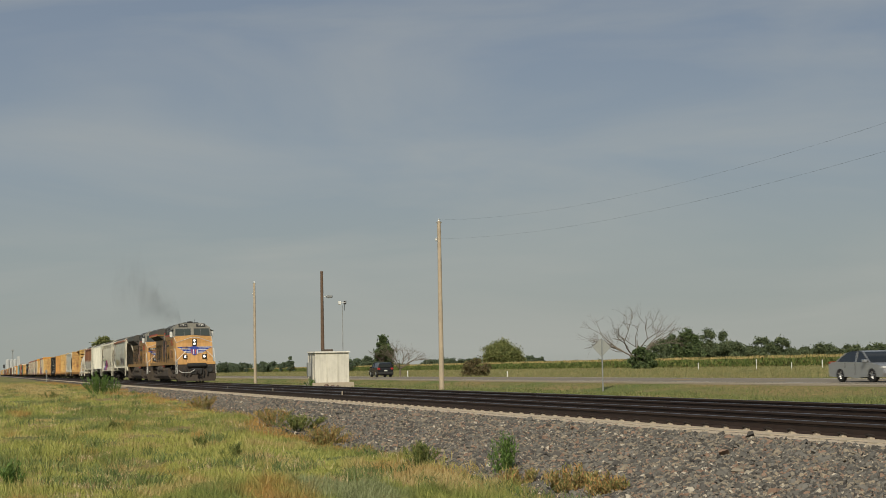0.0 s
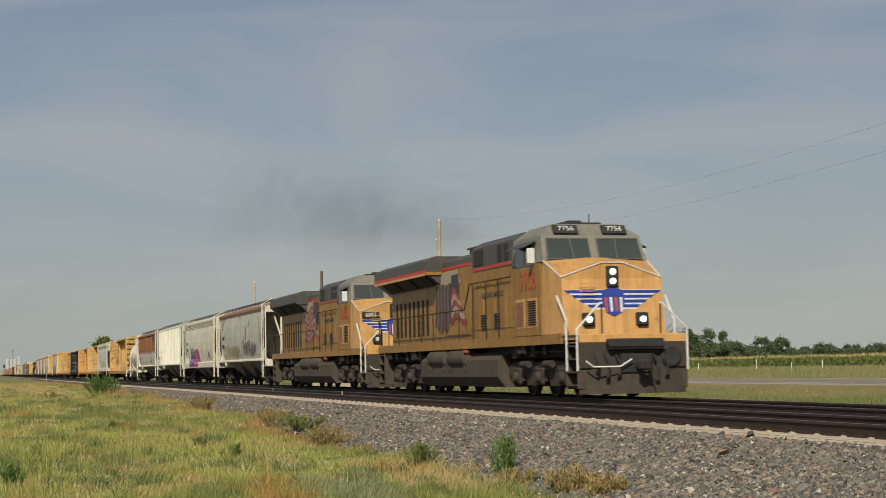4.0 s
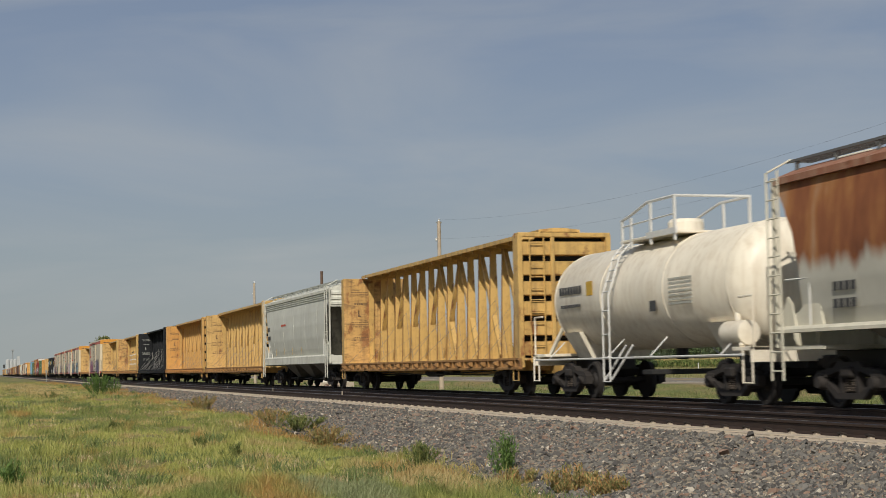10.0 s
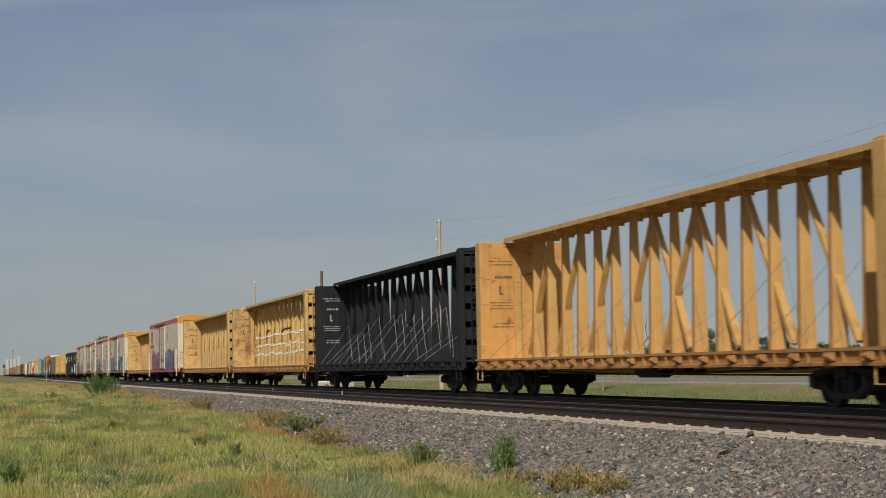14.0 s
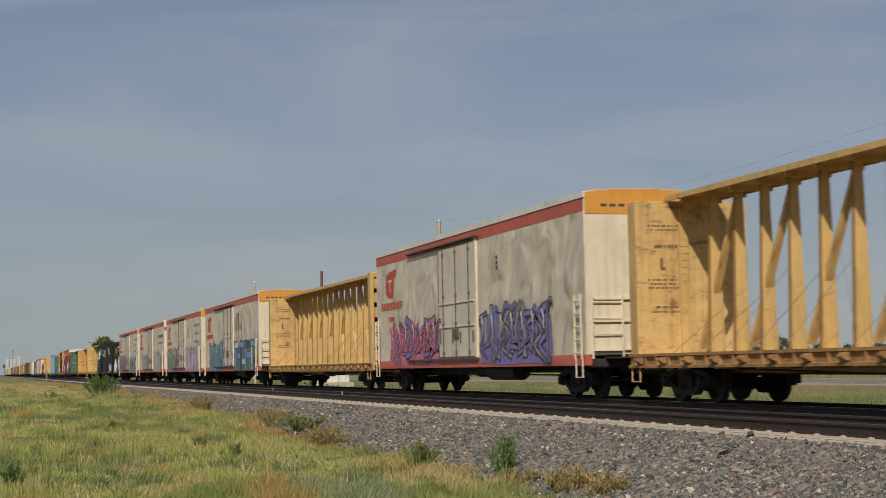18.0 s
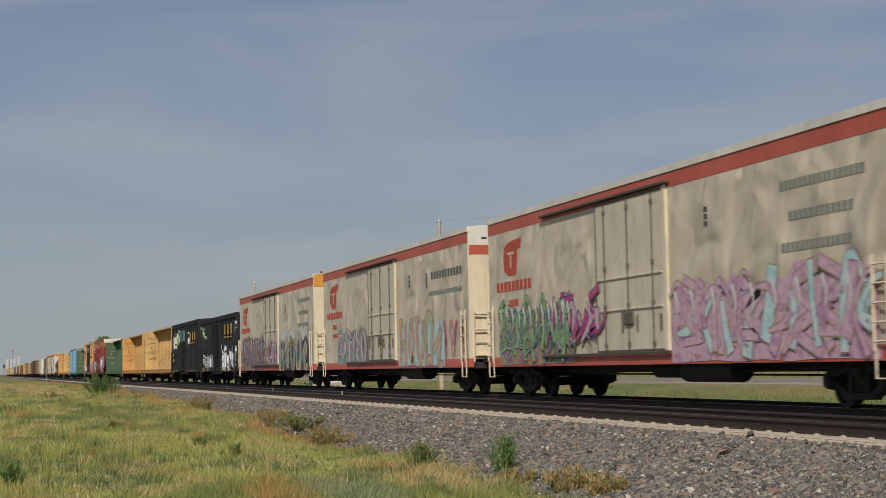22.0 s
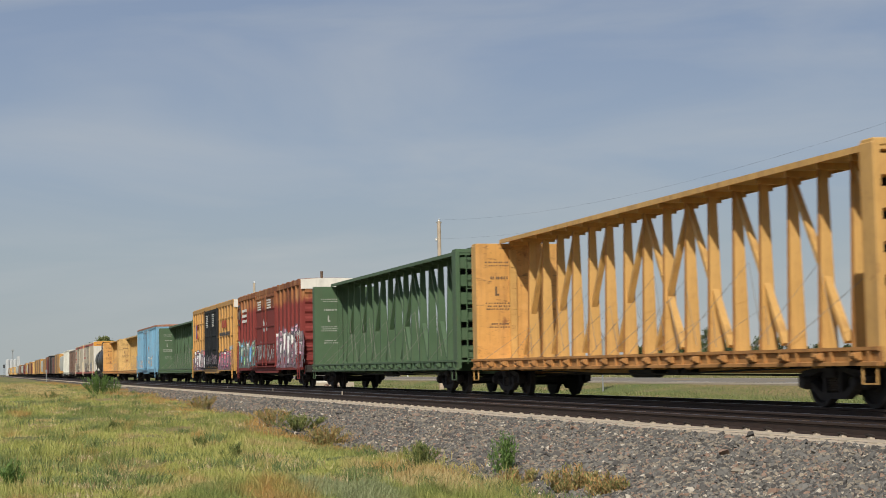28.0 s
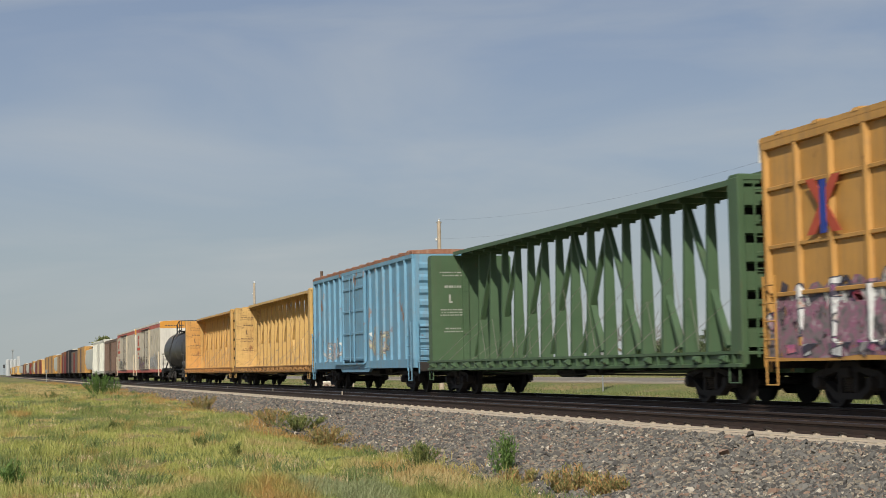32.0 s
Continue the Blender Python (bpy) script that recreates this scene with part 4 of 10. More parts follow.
        part("grab_rail", rail, BRIGHT_STEEL, ep)
        if sx > 0:
            br = Shape()
            br.lathe([(0, 0.03), (0, 0.25), (0.04, 0.28), (0.05, 0.25), (0.06, 0.03)], 16, "x", (hb + 0.15, 0.6, 2.3))
            br.tube((hb, 0.6, 2.3), (hb + 0.16, 0.6, 2.3), 0.05, 8)
            br.tube((hb - 0.7, 0.35, 1.9), (hb - 0.7, 1.1, 1.9), 0.2, 10)
            part("hand_brake", br, end_m, ep)
    for x in (-half_len + 2.3, half_len - 2.3):
        truck(car, x)
    couplers(car, half_len)
    return car


# ---- tank car ----
def tank_car(m, label, half_len, r, zc, rails=True, fit_m=None):
    car = thing("tank_car", label, "freight car", "cars of the freight train")
    fit_m = fit_m or m
    ht = half_len - 1.25
    prof = [(-ht, 0.02), (-ht + 0.03, r * 0.4), (-ht + 0.14, r * 0.72), (-ht + 0.32, r * 0.92), (-ht + 0.55, r), (ht - 0.55, r), (ht - 0.32, r * 0.92), (ht - 0.14, r * 0.72), (ht - 0.03, r * 0.4), (ht, 0.02)]
    tk = part("tank", Shape().lathe(prof, 40, "x", (0, 0, zc)), m, car)
    bd = Shape()
    for x in (-ht + 0.6, -ht * 0.33, ht * 0.33, ht - 0.6):
        bd.lathe([(x - 0.03, r + 0.002), (x - 0.03, r + 0.012), (x + 0.03, r + 0.012), (x + 0.03, r + 0.002)], 40, "x", (0, 0, zc))
    part("band", bd, m, tk)
    part("manway", Shape().lathe([(zc + r - 0.1, 0.25), (zc + r + 0.2, 0.25), (zc + r + 0.24, 0.1)], 14, "z", (-0.9, 0, 0)), fit_m, car)
    dome = Shape()
    dome.lathe([(zc + r - 0.15, 0.42), (zc + r + 0.32, 0.42), (zc + r + 0.4, 0.36), (zc + r + 0.42, 0.05)], 20, "z", (0.4, 0, 0))
    part("dome", dome, fit_m, car)
    pl = Shape()
    pl.box(-1.3, 1.9, -0.95, 0.95, zc + r - 0.04, zc + r + 0.02, 0.01)
    part("top_platform", pl, fit_m, car)
    if rails:
        z1, z0 = zc + r + 0.8, zc + r
        steel = BRIGHT_STEEL if fit_m is not TANK_BLACK else BLACK_STEEL
        rl = part("safety_railing", Shape().pipe([(-1.25, -0.93, z1 - 0.3), (-0.7, -0.93, z1 - 0.22), (0.3, -0.93, z1), (1.85, -0.93, z1), (1.85, 0.93, z1), (0.3, 0.93, z1), (-1.25, 0.93, z1 - 0.3)], 0.035, 6), steel, car)
        for x in (-1.2, -0.65, 0.5, 1.82):
            for y in (-0.93, 0.93):
                part("rail_post", Shape().box(x - 0.05, x + 0.05, y - 0.025, y + 0.025, z0 - 0.2, z1 - (0.28 if x < 0 else 0.0), 0.01), steel, rl)
        part("knee_rail", Shape().pipe([(-1.25, -0.93, z0 + 0.35), (1.85, -0.93, z0 + 0.4)], 0.02, 6), steel, rl)
        part("toe_board", Shape().box(0.3, 1.95, -0.97, -0.93, z0 - 0.05, z0 + 0.09), steel, rl)
    ld = Shape()
    pts = [(-0.95, -1.52, 0.45), (-0.95, -1.52, zc), (-0.95, -1.2, zc + r * 0.72), (-0.95, -0.85, zc + r)]
    for dx in (-0.2, 0.2):
        ld.pipe([(x + dx, y, z) for x, y, z in pts], 0.024, 6)
    for k in range(12):
        t = k / 11 * 3
        i = min(2, int(t))
        p = Vector(pts[i]).lerp(Vector(pts[i + 1]), t - i)
        ld.tube((p.x - 0.2, p.y, p.z), (p.x + 0.2, p.y, p.z), 0.018, 5)
    part("ladder", ld, BRIGHT_STEEL if fit_m is not TANK_BLACK else BLACK_STEEL, car)
    for dx, dy in ((-0.15, -1.5), (0.25, -1.5)):
        part("ladder_brace", Shape().tube((dx - 0.95, dy, 0.5), (dx - 0.35, dy + 0.3, 1.3), 0.03, 6), BRIGHT_STEEL if fit_m is not TANK_BLACK else BLACK_STEEL, car)
    hr = Shape()
    for sy in (-1, 1):
        hr.tube((-half_len + 0.8, sy * 1.5, 1.0), (half_len - 0.8, sy * 1.5, 1.0), 0.026, 6)
        for x in (-half_len + 1.8, -1.0, 1.5, half_len - 1.8):
            hr.tube((x, sy * 1.5, 1.0), (x, sy * r * 0.8, 1.45), 0.018, 5)
    part("side_handrail", hr, BRIGHT_STEEL if fit_m is not TANK_BLACK else BLACK_STEEL, car)
    for sx in (-1, 1):
        part("stub_sill", Shape().box(sx * (half_len - 3.4), sx * (half_len - 0.5), -0.28, 0.28, 0.72, 1.05, 0.02), BLACK_STEEL, car)
        sd = Shape()
        sd.hull([(sx * (ht - 1.8), -0.75, 1.0), (sx * (ht - 0.9), -0.75, 1.0), (sx * (ht - 0.9), 0.75, 1.0), (sx * (ht - 1.8), 0.75, 1.0)], [(sx * (ht - 1.9), -1.15, zc - r * 0.62), (sx * (ht - 0.8), -1.15, zc - r * 0.62), (sx * (ht - 0.8), 1.15, zc - r * 0.62), (sx * (ht - 1.9), 1.15, zc - r * 0.62)])
        part("saddle", sd, fit_m, car)
        pf = Shape()
        pf.box(sx * (half_len - 1.35), sx * (half_len - 0.45), -1.45, 1.45, 1.08, 1.16, 0.01)
        pf.box(sx * (half_len - 0.6), sx * (half_len - 0.45), -1.45, 1.45, 0.85, 1.16, 0.01)
        pf.pipe([(sx * (half_len - 0.5), -1.45, 1.1), (sx * (half_len - 0.5), -1.45, 0.45), (sx * (half_len - 0.9), -1.45, 0.45), (sx * (half_len - 0.9), -1.45, 1.1)], 0.022, 5)
        pf.pipe([(sx * (half_len - 0.5), -1.4, 1.16), (sx * (half_len - 0.5), -1.4, 2.15), (sx * (half_len - 1.1), -1.4, 2.15)], 0.026, 6)
        pf.pipe([(sx * (half_len - 0.5), 1.4, 1.16), (sx * (half_len - 0.5), 1.4, 2.15), (sx * (half_len - 1.1), 1.4, 2.15)], 0.026, 6)
        pf.tube((sx * (half_len - 1.3), -1.25, 1.16), (sx * (half_len - 1.9), -1.05, 1.95), 0.06, 6)
        part("end_platform", pf, fit_m, car)
    part("air_reservoir", Shape().lathe([(half_len - 2.15, 0.05), (half_len - 2.1, 0.25), (half_len - 1.25, 0.25), (half_len - 1.2, 0.05)], 16, "x", (0, -1.12, 1.45)), fit_m, car)
    ob = Shape()
    ob.tube((0, 0, zc - r - 0.25), (0, 0, zc - r + 0.1), 0.15, 10)
    ob.box(-0.3, 0.3, -0.9, 0.9, 0.6, 0.72, 0.02)
    part("bottom_outlet", ob, BLACK_STEEL, car)
    for x in (-half_len + 2.2, half_len - 2.2):
        truck(car, x)
    couplers(car, half_len)
    return car


# ---- box cars and refrigerator cars ----
def corrugated_end(s, sx, x, w, z0, z1, k, depth=0.07):
    step = (z1 - z0) / k
    for i in range(k):
        z = z0 + i * step
        s.slab([(x, z + 0.1 * step), (x + sx * depth, z + 0.32 * step), (x + sx * depth, z + 0.6 * step), (x, z + 0.82 * step)], -w, w)


def refrigerator_car(label, half_len, end_m, band_m, seed, side_text=True):
    car = thing("refrigerator_car", label, "freight car", "cars of the freight train")
    hb = half_len - 0.87
    z0, z1 = 1.08, 5.05
    part("body", Shape().box(-hb, hb, -1.53, 1.53, z0, z1, 0.03), REEFER_WHITE, car)
    rf = Shape().prism([(-1.56, z1 - 0.06), (1.56, z1 - 0.06), (1.56, z1 + 0.09), (1.2, z1 + 0.13), (0.5, z1 + 0.17), (-0.5, z1 + 0.17), (-1.2, z1 + 0.13), (-1.56, z1 + 0.09)], -hb - 0.02, hb + 0.02)
    for i in range(13):
        x = -hb + (i + 0.5) * 2 * hb / 13
        rf.prism([(-1.5, z1 + 0.06), (-1.2, z1 + 0.15), (-0.5, z1 + 0.19), (0.5, z1 + 0.19), (1.2, z1 + 0.15), (1.5, z1 + 0.06)], x - 0.03, x + 0.03)
    part("roof", rf, REEFER_ROOF, car)
    for sy in (-1, 1):
        part("red_stripe", Shape().box(-hb + 0.03, hb - 0.03, sy * 1.53, sy * 1.537, 4.66, 4.985), REEFER_RED, car)
        part("side_sill", Shape().prism([(sy * 1.4, 0.84), (sy * 1.56, 0.84), (sy * 1.56, 1.06), (sy * 1.54, 1.1), (sy * 1.4, 1.1)], -hb, hb), REEFER_RED, car, "red-brown side sill")
        # plug door with its rods and rails
        d = part("door", Shape().box(-2.15, 1.75, sy * 1.52, sy * 1.58, 1.14, 4.7, 0.015), REEFER_DOOR, car)
        for x in (-1.55, -0.15, 1.25):
            rods = Shape()
            rods.tube((x, sy * 1.62, 1.18), (x, sy * 1.62, 4.64), 0.017, 6)
            for z in (1.3, 2.2, 3.1, 4.44):
                rods.box(x - 0.035, x + 0.035, sy * 1.575, sy * 1.64, z - 0.05, z + 0.05)
            part("locking_rod", rods, GALV_DIRTY, d, "dirty steel locking rod")
        for z in (2.12, 2.86):
            part("cross_rail", Shape().box(-2.1, 1.7, sy * 1.575, sy * 1.61, z - 0.03, z + 0.03, 0.01), REEFER_DOOR, d)
        for x in (-1.95, -0.55, 0.3, 1.62):
            part("lever", Shape().box(x - 0.03, x + 0.03, sy * 1.575, sy * 1.62, 1.6, 2.1 if x < 0 else 1.95, 0.01), GALV_DIRTY, d)
        part("lock_box", Shape().box(-0.4, 0.1, sy * 1.575, sy * 1.64, 1.75, 2.05, 0.02), GALV_DIRTY, d)
        for z in (1.16, 4.67):
            part("door_seal", Shape().box(-2.15, 1.75, sy * 1.578, sy * 1.59, z - 0.025, z + 0.025), GALV_DIRTY, d)
        part("door_seal", Shape().box(-2.17, -2.13, sy * 1.53, sy * 1.595, 1.14, 4.7), GALV_DIRTY, d)
        part("door_post", Shape().box(1.77, 1.97, sy * 1.52, sy * 1.6, 1.12, 4.74, 0.02), REEFER_END, car, "cream door post")
        tr = Shape()
        tr.box(-6.0, 2.1, sy * 1.53, sy * 1.66, 4.74, 4.8, 0.01)
        tr.box(-6.0, 2.1, sy * 1.6, sy * 1.64, 1.06, 1.13, 0.01)
        part("door_track", tr, TRUCK_DUST, car)
    for sx in (-1, 1):
        e = part("end_wall", Shape().box(sx * hb, sx * (hb + 0.03), -1.5, 1.5, 1.1, z1 + 0.02, 0.01), end_m, car)
        bd = Shape()
        bd.prism([(-1.51, 4.58), (1.51, 4.58), (1.51, z1 + 0.06), (1.2, z1 + 0.12), (0.5, z1 + 0.16), (-0.5, z1 + 0.16), (-1.2, z1 + 0.12), (-1.51, z1 + 0.06)], sx * (hb + 0.032), sx * (hb + 0.045))
        part("end_band", bd, band_m, e)
        st = Shape()
        for i in range(9):
            st.box(sx * (hb + 0.045), sx * (hb + 0.05), -1.1 + i * 0.24, -0.93 + i * 0.24, 4.76, 4.83)
        part("stencil", st, LETTER_DARK, e)
        ld = ladder(Shape(), sx * (hb + 0.1), -1.0, 1.0, 2.6, 0.8, 4, "y", 0.02)
        for z in (1.2, 1.9, 2.45):
            ld.box(sx * (hb + 0.03), sx * (hb + 0.1), -1.35, 1.35, z, z + 0.05)
        part("end_ladder", ld, end_m, e)
        sd = ladder(Shape(), sx * (hb - 0.35), -1.62, 1.0, 2.6, 0.44, 5, "x", 0.02)
        sd.pipe([(sx * (hb - 0.57), -1.6, 1.0), (sx * (hb - 0.57), -1.6, 0.55), (sx * (hb - 0.13), -1.6, 0.55), (sx * (hb - 0.13), -1.6, 1.0)], 0.02, 5)
        part("side_ladder", sd, REEFER_END, car)
        us = Shape()
        us.box(sx * (hb - 0.2), sx * (hb + 0.35), -1.4, 1.4, 0.78, 1.0, 0.03)
        us.box(sx * hb, sx * (hb + 0.5), -0.3, 0.3, 0.6, 1.0, 0.03)
        us.box(sx * (hb + 0.3), sx * (hb + 0.62), -1.2, 1.2, 1.0, 1.04)
        part("end_sill", us, TRUCK_IRON, car)
    # cooling unit recess low on the front end
    cu = Shape().box(hb + 0.05, hb + 0.42, 0.1, 1.35, 1.1, 2.9, 0.03)
    part("cooling_unit", cu, BLACK_STEEL, car)
    part("underframe", Shape().box(-hb + 0.1, hb - 0.1, -0.35, 0.35, 0.65, 1.0, 0.03).box(-hb + 3.2, hb - 3.2, -1.25, 1.25, 0.86, 1.06, 0.02), BLACK_STEEL, car)
    tk = Shape()
    tk.tube((1.5, -0.9, 0.72), (4.0, -0.9, 0.72), 0.28, 14)
    part("fuel_tank", tk, BLACK_STEEL, car)
    # emblem as plain shapes, and lettering too small to read
    em = Shape()
    em.slab([(-8.95, 3.39), (-9.3, 3.56), (-9.36, 3.9), (-9.28, 4.2), (-9.0, 4.32), (-8.6, 4.36), (-7.8, 4.4), (-7.86, 4.12), (-8.12, 4.12), (-8.15, 3.8), (-8.3, 3.39)], -1.542, -1.53)
    emb = part("emblem", em, LETTER_RED, car, "red rounded emblem")
    part("emblem_bar", Shape().box(-8.98, -8.42, -1.546, -1.541, 3.98, 4.05).box(-8.75, -8.66, -1.546, -1.541, 3.6, 3.98), REEFER_WHITE, emb)
    bars(car, [(-10.0, -6.95, 3.1, 0.27, 9)], -1.535, LETTER_RED)
    bars(car, [(-8.9, -8.1, 2.62, 0.18, 4), (-8.8, -7.9, 2.25, 0.16, 4)], -1.535, LETTER_RED)
    if side_text:
        bars(car, [(7.0, 10.0, 4.1, 0.17, 17), (7.3, 9.6, 3.52, 0.17, 12), (7.0, 9.5, 2.95, 0.17, 14)], -1.535, STENCIL_TEAL)
    bars(car, [(3.75, 3.95, 4.0, 0.1, 1), (3.75, 3.95, 3.85, 0.1, 1), (3.75, 3.95, 3.7, 0.1, 1)], -1.535, LETTER_DARK, "placard")
    for x in (-half_len + 2.9, half_len - 2.9):
        truck(car, x)
    couplers(car, half_len)
    brake_gear(car, half_len)
    return car


def box_car(m, label, half_len, top, doors, ribs, door_m=None, roof_m=None, end_m=None, belts=(), z0=0.82, corr_door=True, cap=None, ladder_m=None, near=True):
    """doors: (x0, x1) of the door opening on both sides; ribs: how many posts along a side; belts: heights of level stiffeners."""
    car = thing("box_car", label, "freight car", "cars of the freight train")
    hb = half_len - 0.6
    dm, rm, em = door_m or m, roof_m or m, end_m or m
    body = part("body", Shape().box(-hb, hb, -1.44, 1.44, z0 + 0.2, top - 0.1, 0.02), m, car)
    rf = Shape().prism([(-1.53, top - 0.1), (1.53, top - 0.1), (1.53, top), (0.6, top + 0.06), (-0.6, top + 0.06), (-1.53, top)], -hb - 0.03, hb + 0.03)
    for i in range(14):
        x = -hb + (i + 0.5) * 2 * hb / 14
        rf.prism([(-1.54, top - 0.02), (-1.5, top + 0.05), (-0.6, top + 0.1), (0.6, top + 0.1), (1.5, top + 0.05), (1.54, top - 0.02)], x - 0.12, x + 0.12)
    part("roof", rf, rm, car)
    dx0, dx1 = doors
    rib_x = [x for x in (-hb + 0.08 + i * (2 * hb - 0.16) / (ribs - 1) for i in range(ribs)) if not dx0 - 0.05 < x < dx1 + 0.05]

    def side_depth(x, z):
        if z < z0 + 0.3:
            return -1.523
        if dx0 <= x <= dx1:
            return -1.575 if corr_door else -1.523
        return -1.443 - 0.09 * max([0.0] + [min(1.0, max(0.0, (0.08 - abs(x - q)) / 0.03)) for q in rib_x])

    SIDE_OF[car.name] = (tuple((0, q + e) for q in rib_x for e in (-0.08, -0.05, 0.05, 0.08)) + ((0, dx0), (0, dx1), (1, z0 + 0.3)), side_depth)
    for sy in (-1, 1):
        sl = Shape()
        sl.prism([(sy * 1.38, z0), (sy * 1.52, z0), (sy * 1.52, z0 + 0.3), (sy * 1.38, z0 + 0.3)], -hb, hb)
        sl.slab([(dx0 - 0.8, z0), (dx1 + 0.8, z0), (dx1 + 0.4, z0 - 0.14), (dx0 - 0.4, z0 - 0.14)], sy * 1.4, sy * 1.5)
        part("side_sill", sl, m, car)
        part("top_plate", Shape().box(-hb, hb, sy * 1.42, sy * 1.53, top - 0.25, top - 0.1, 0.01), m, car)
        for i in range(ribs):
            x = -hb + 0.08 + i * (2 * hb - 0.16) / (ribs - 1)
            if dx0 - 0.05 < x < dx1 + 0.05:
                continue
            rb = Shape()
            rb.hull([(x - 0.08, sy * 1.43, z0 + 0.28), (x + 0.08, sy * 1.43, z0 + 0.28), (x + 0.05, sy * 1.53, z0 + 0.28), (x - 0.05, sy * 1.53, z0 + 0.28)], [(x - 0.08, sy * 1.43, top - 0.22), (x + 0.08, sy * 1.43, top - 0.22), (x + 0.05, sy * 1.53, top - 0.22), (x - 0.05, sy * 1.53, top - 0.22)])
            part("side_post", rb, m, body)
        for z in belts:
            for xa, xb in ((-hb, dx0), (dx1, hb)):
                part("belt_rail", Shape().box(xa, xb, sy * 1.43, sy * 1.5, z - 0.04, z + 0.04, 0.01), m, body)
        d = Shape()
        d.box(dx0, dx1, sy * 1.45, sy * 1.52, z0 + 0.22, top - 0.22, 0.01)
        if corr_door:
            # one pressed sheet with level corrugations
            k = 22
            prof_d = [(sy * 1.5, z0 + 0.3)]
            for i in range(k):
                z = z0 + 0.32 + i * (top - z0 - 0.7) / k
                prof_d += [(sy * 1.522, z), (sy * 1.57, z + 0.04), (sy * 1.57, z + 0.09), (sy * 1.522, z + 0.12)]
            prof_d.append((sy * 1.5, top - 0.36))
            d = Shape().prism(prof_d, dx0 + 0.06, dx1 - 0.06)
        dr = part("door", d, dm, car)
        for x in (dx0, dx1):
            part("door_stile", Shape().box(x - 0.06, x + 0.06, sy * 1.46, sy * 1.58, z0 + 0.2, top - 0.2, 0.01), dm, dr)
        if not corr_door:
            mid = (dx0 + dx1) / 2
            part("door_stile", Shape().box(mid - 0.05, mid + 0.05, sy * 1.5, sy * 1.56, z0 + 0.25, top - 0.25, 0.01), dm, dr)
            for z in (z0 + 0.4, z0 + 1.4, z0 + 2.3, z0 + 3.2, top - 0.4):
                part("door_rail", Shape().box(dx0, dx1, sy * 1.5, sy * 1.557, z - 0.05, z + 0.05, 0.01), dm, dr)
        rods = Shape()
        for x in ((dx0 * 0.6 + dx1 * 0.4), (dx0 * 0.4 + dx1 * 0.6)):
            rods.tube((x, sy * 1.6, z0 + 0.25), (x, sy * 1.6, top - 0.3), 0.02, 6)
        rods.box(dx0 - 1.6, dx1, sy * 1.52, sy * 1.62, z0 + 0.16, z0 + 0.22)
        part("door_rod", rods, dm, dr)
    for sx in (-1, 1):
        e = Shape()
        e.box(sx * hb - 0.02, sx * hb + 0.02, -1.44, 1.44, z0 + 0.2, top - 0.05)
        corrugated_end(e, sx, sx * (hb + 0.02), 1.3, z0 + 0.3, top - 0.3, 8)
        ew = part("end_wall", e, em, car)
        if cap:
            part("end_cap", Shape().prism([(-1.5, top - 0.45), (1.5, top - 0.45), (1.5, top), (0.6, top + 0.05), (-0.6, top + 0.05), (-1.5, top)], sx * (hb + 0.1), sx * (hb + 0.13)), cap, ew)
        part("end_ladder", ladder(Shape(), sx * (hb + 0.14), -1.15, z0 - 0.2, z0 + 1.6, 0.44, 5, "y"), ladder_m or m, ew)
        sd = ladder(Shape(), sx * (hb - 0.3), -1.6, z0 - 0.1, z0 + 1.6, 0.44, 5, "x")
        sd.pipe([(sx * (hb - 0.5), -1.58, z0), (sx * (hb - 0.5), -1.58, 0.42), (sx * (hb - 0.08), -1.58, 0.42), (sx * (hb - 0.08), -1.58, z0)], 0.02, 5)
        part("side_ladder", sd, ladder_m or m, car)
        part("end_sill", Shape().box(sx * (hb - 0.1), sx * (hb + 0.3), -1.35, 1.35, 0.72, z0 + 0.2, 0.03), TRUCK_IRON, car)
    part("underframe", Shape().box(-hb + 0.1, hb - 0.1, -0.3, 0.3, 0.62, z0 + 0.1, 0.03).box(-hb + 3.4, hb - 3.4, -1.2, 1.2, z0 - 0.02, z0 + 0.2), BLACK_STEEL, car)
    for x in (-half_len + 2.7, half_len - 2.7):
        truck(car, x, near)
    couplers(car, half_len)
    if near:
        brake_gear(car, half_len)
    return car


# ---- diesel locomotive ----
LOCO_R = 0.533
LOCO_TRUCK = plain("loco_truck_iron", (0.045, 0.034, 0.026), 0.85, 0.0, 0.6, 5)


def loco_side_frame_mesh():
    s = Shape()
    z = LOCO_R
    s.slab([(-2.75, z + 0.05), (-2.7, z + 0.3), (-2.3, z + 0.42), (2.3, z + 0.42), (2.7, z + 0.3), (2.75, z + 0.05), (2.4, z + 0.1), (2.2, z + 0.2), (-2.2, z + 0.2), (-2.4, z + 0.1)], -0.1, 0.1)
    for x in (-1.85, 0.0, 1.85):
        s.box(x - 0.27, x + 0.27, -0.17, 0.12, z - 0.2, z + 0.26, 0.04)
        s.lathe([(-0.3, 0.02), (-0.3, 0.13), (-0.17, 0.17), (0.0, 0.17)], 14, "y", (x, 0, z))
        for dx in (-0.36, 0.36):
            s.tube((x + dx, -0.05, z - 0.1), (x + dx, -0.05, z + 0.3), 0.09, 8)
    for x in (-0.93, 0.93):
        s.slab([(x - 0.42, z + 0.2), (x + 0.42, z + 0.2), (x + 0.25, z - 0.22), (x - 0.25, z - 0.22)], -0.08, 0.08)
        s.tube((x - 0.3, -0.22, z + 0.36), (x + 0.3, -0.22, z + 0.36), 0.1, 10)
    return mesh_of("side_frame", s, LOCO_TRUCK)


LOCO_WHEELSET, LOCO_FRAME = wheelset_mesh(LOCO_R), loco_side_frame_mesh()


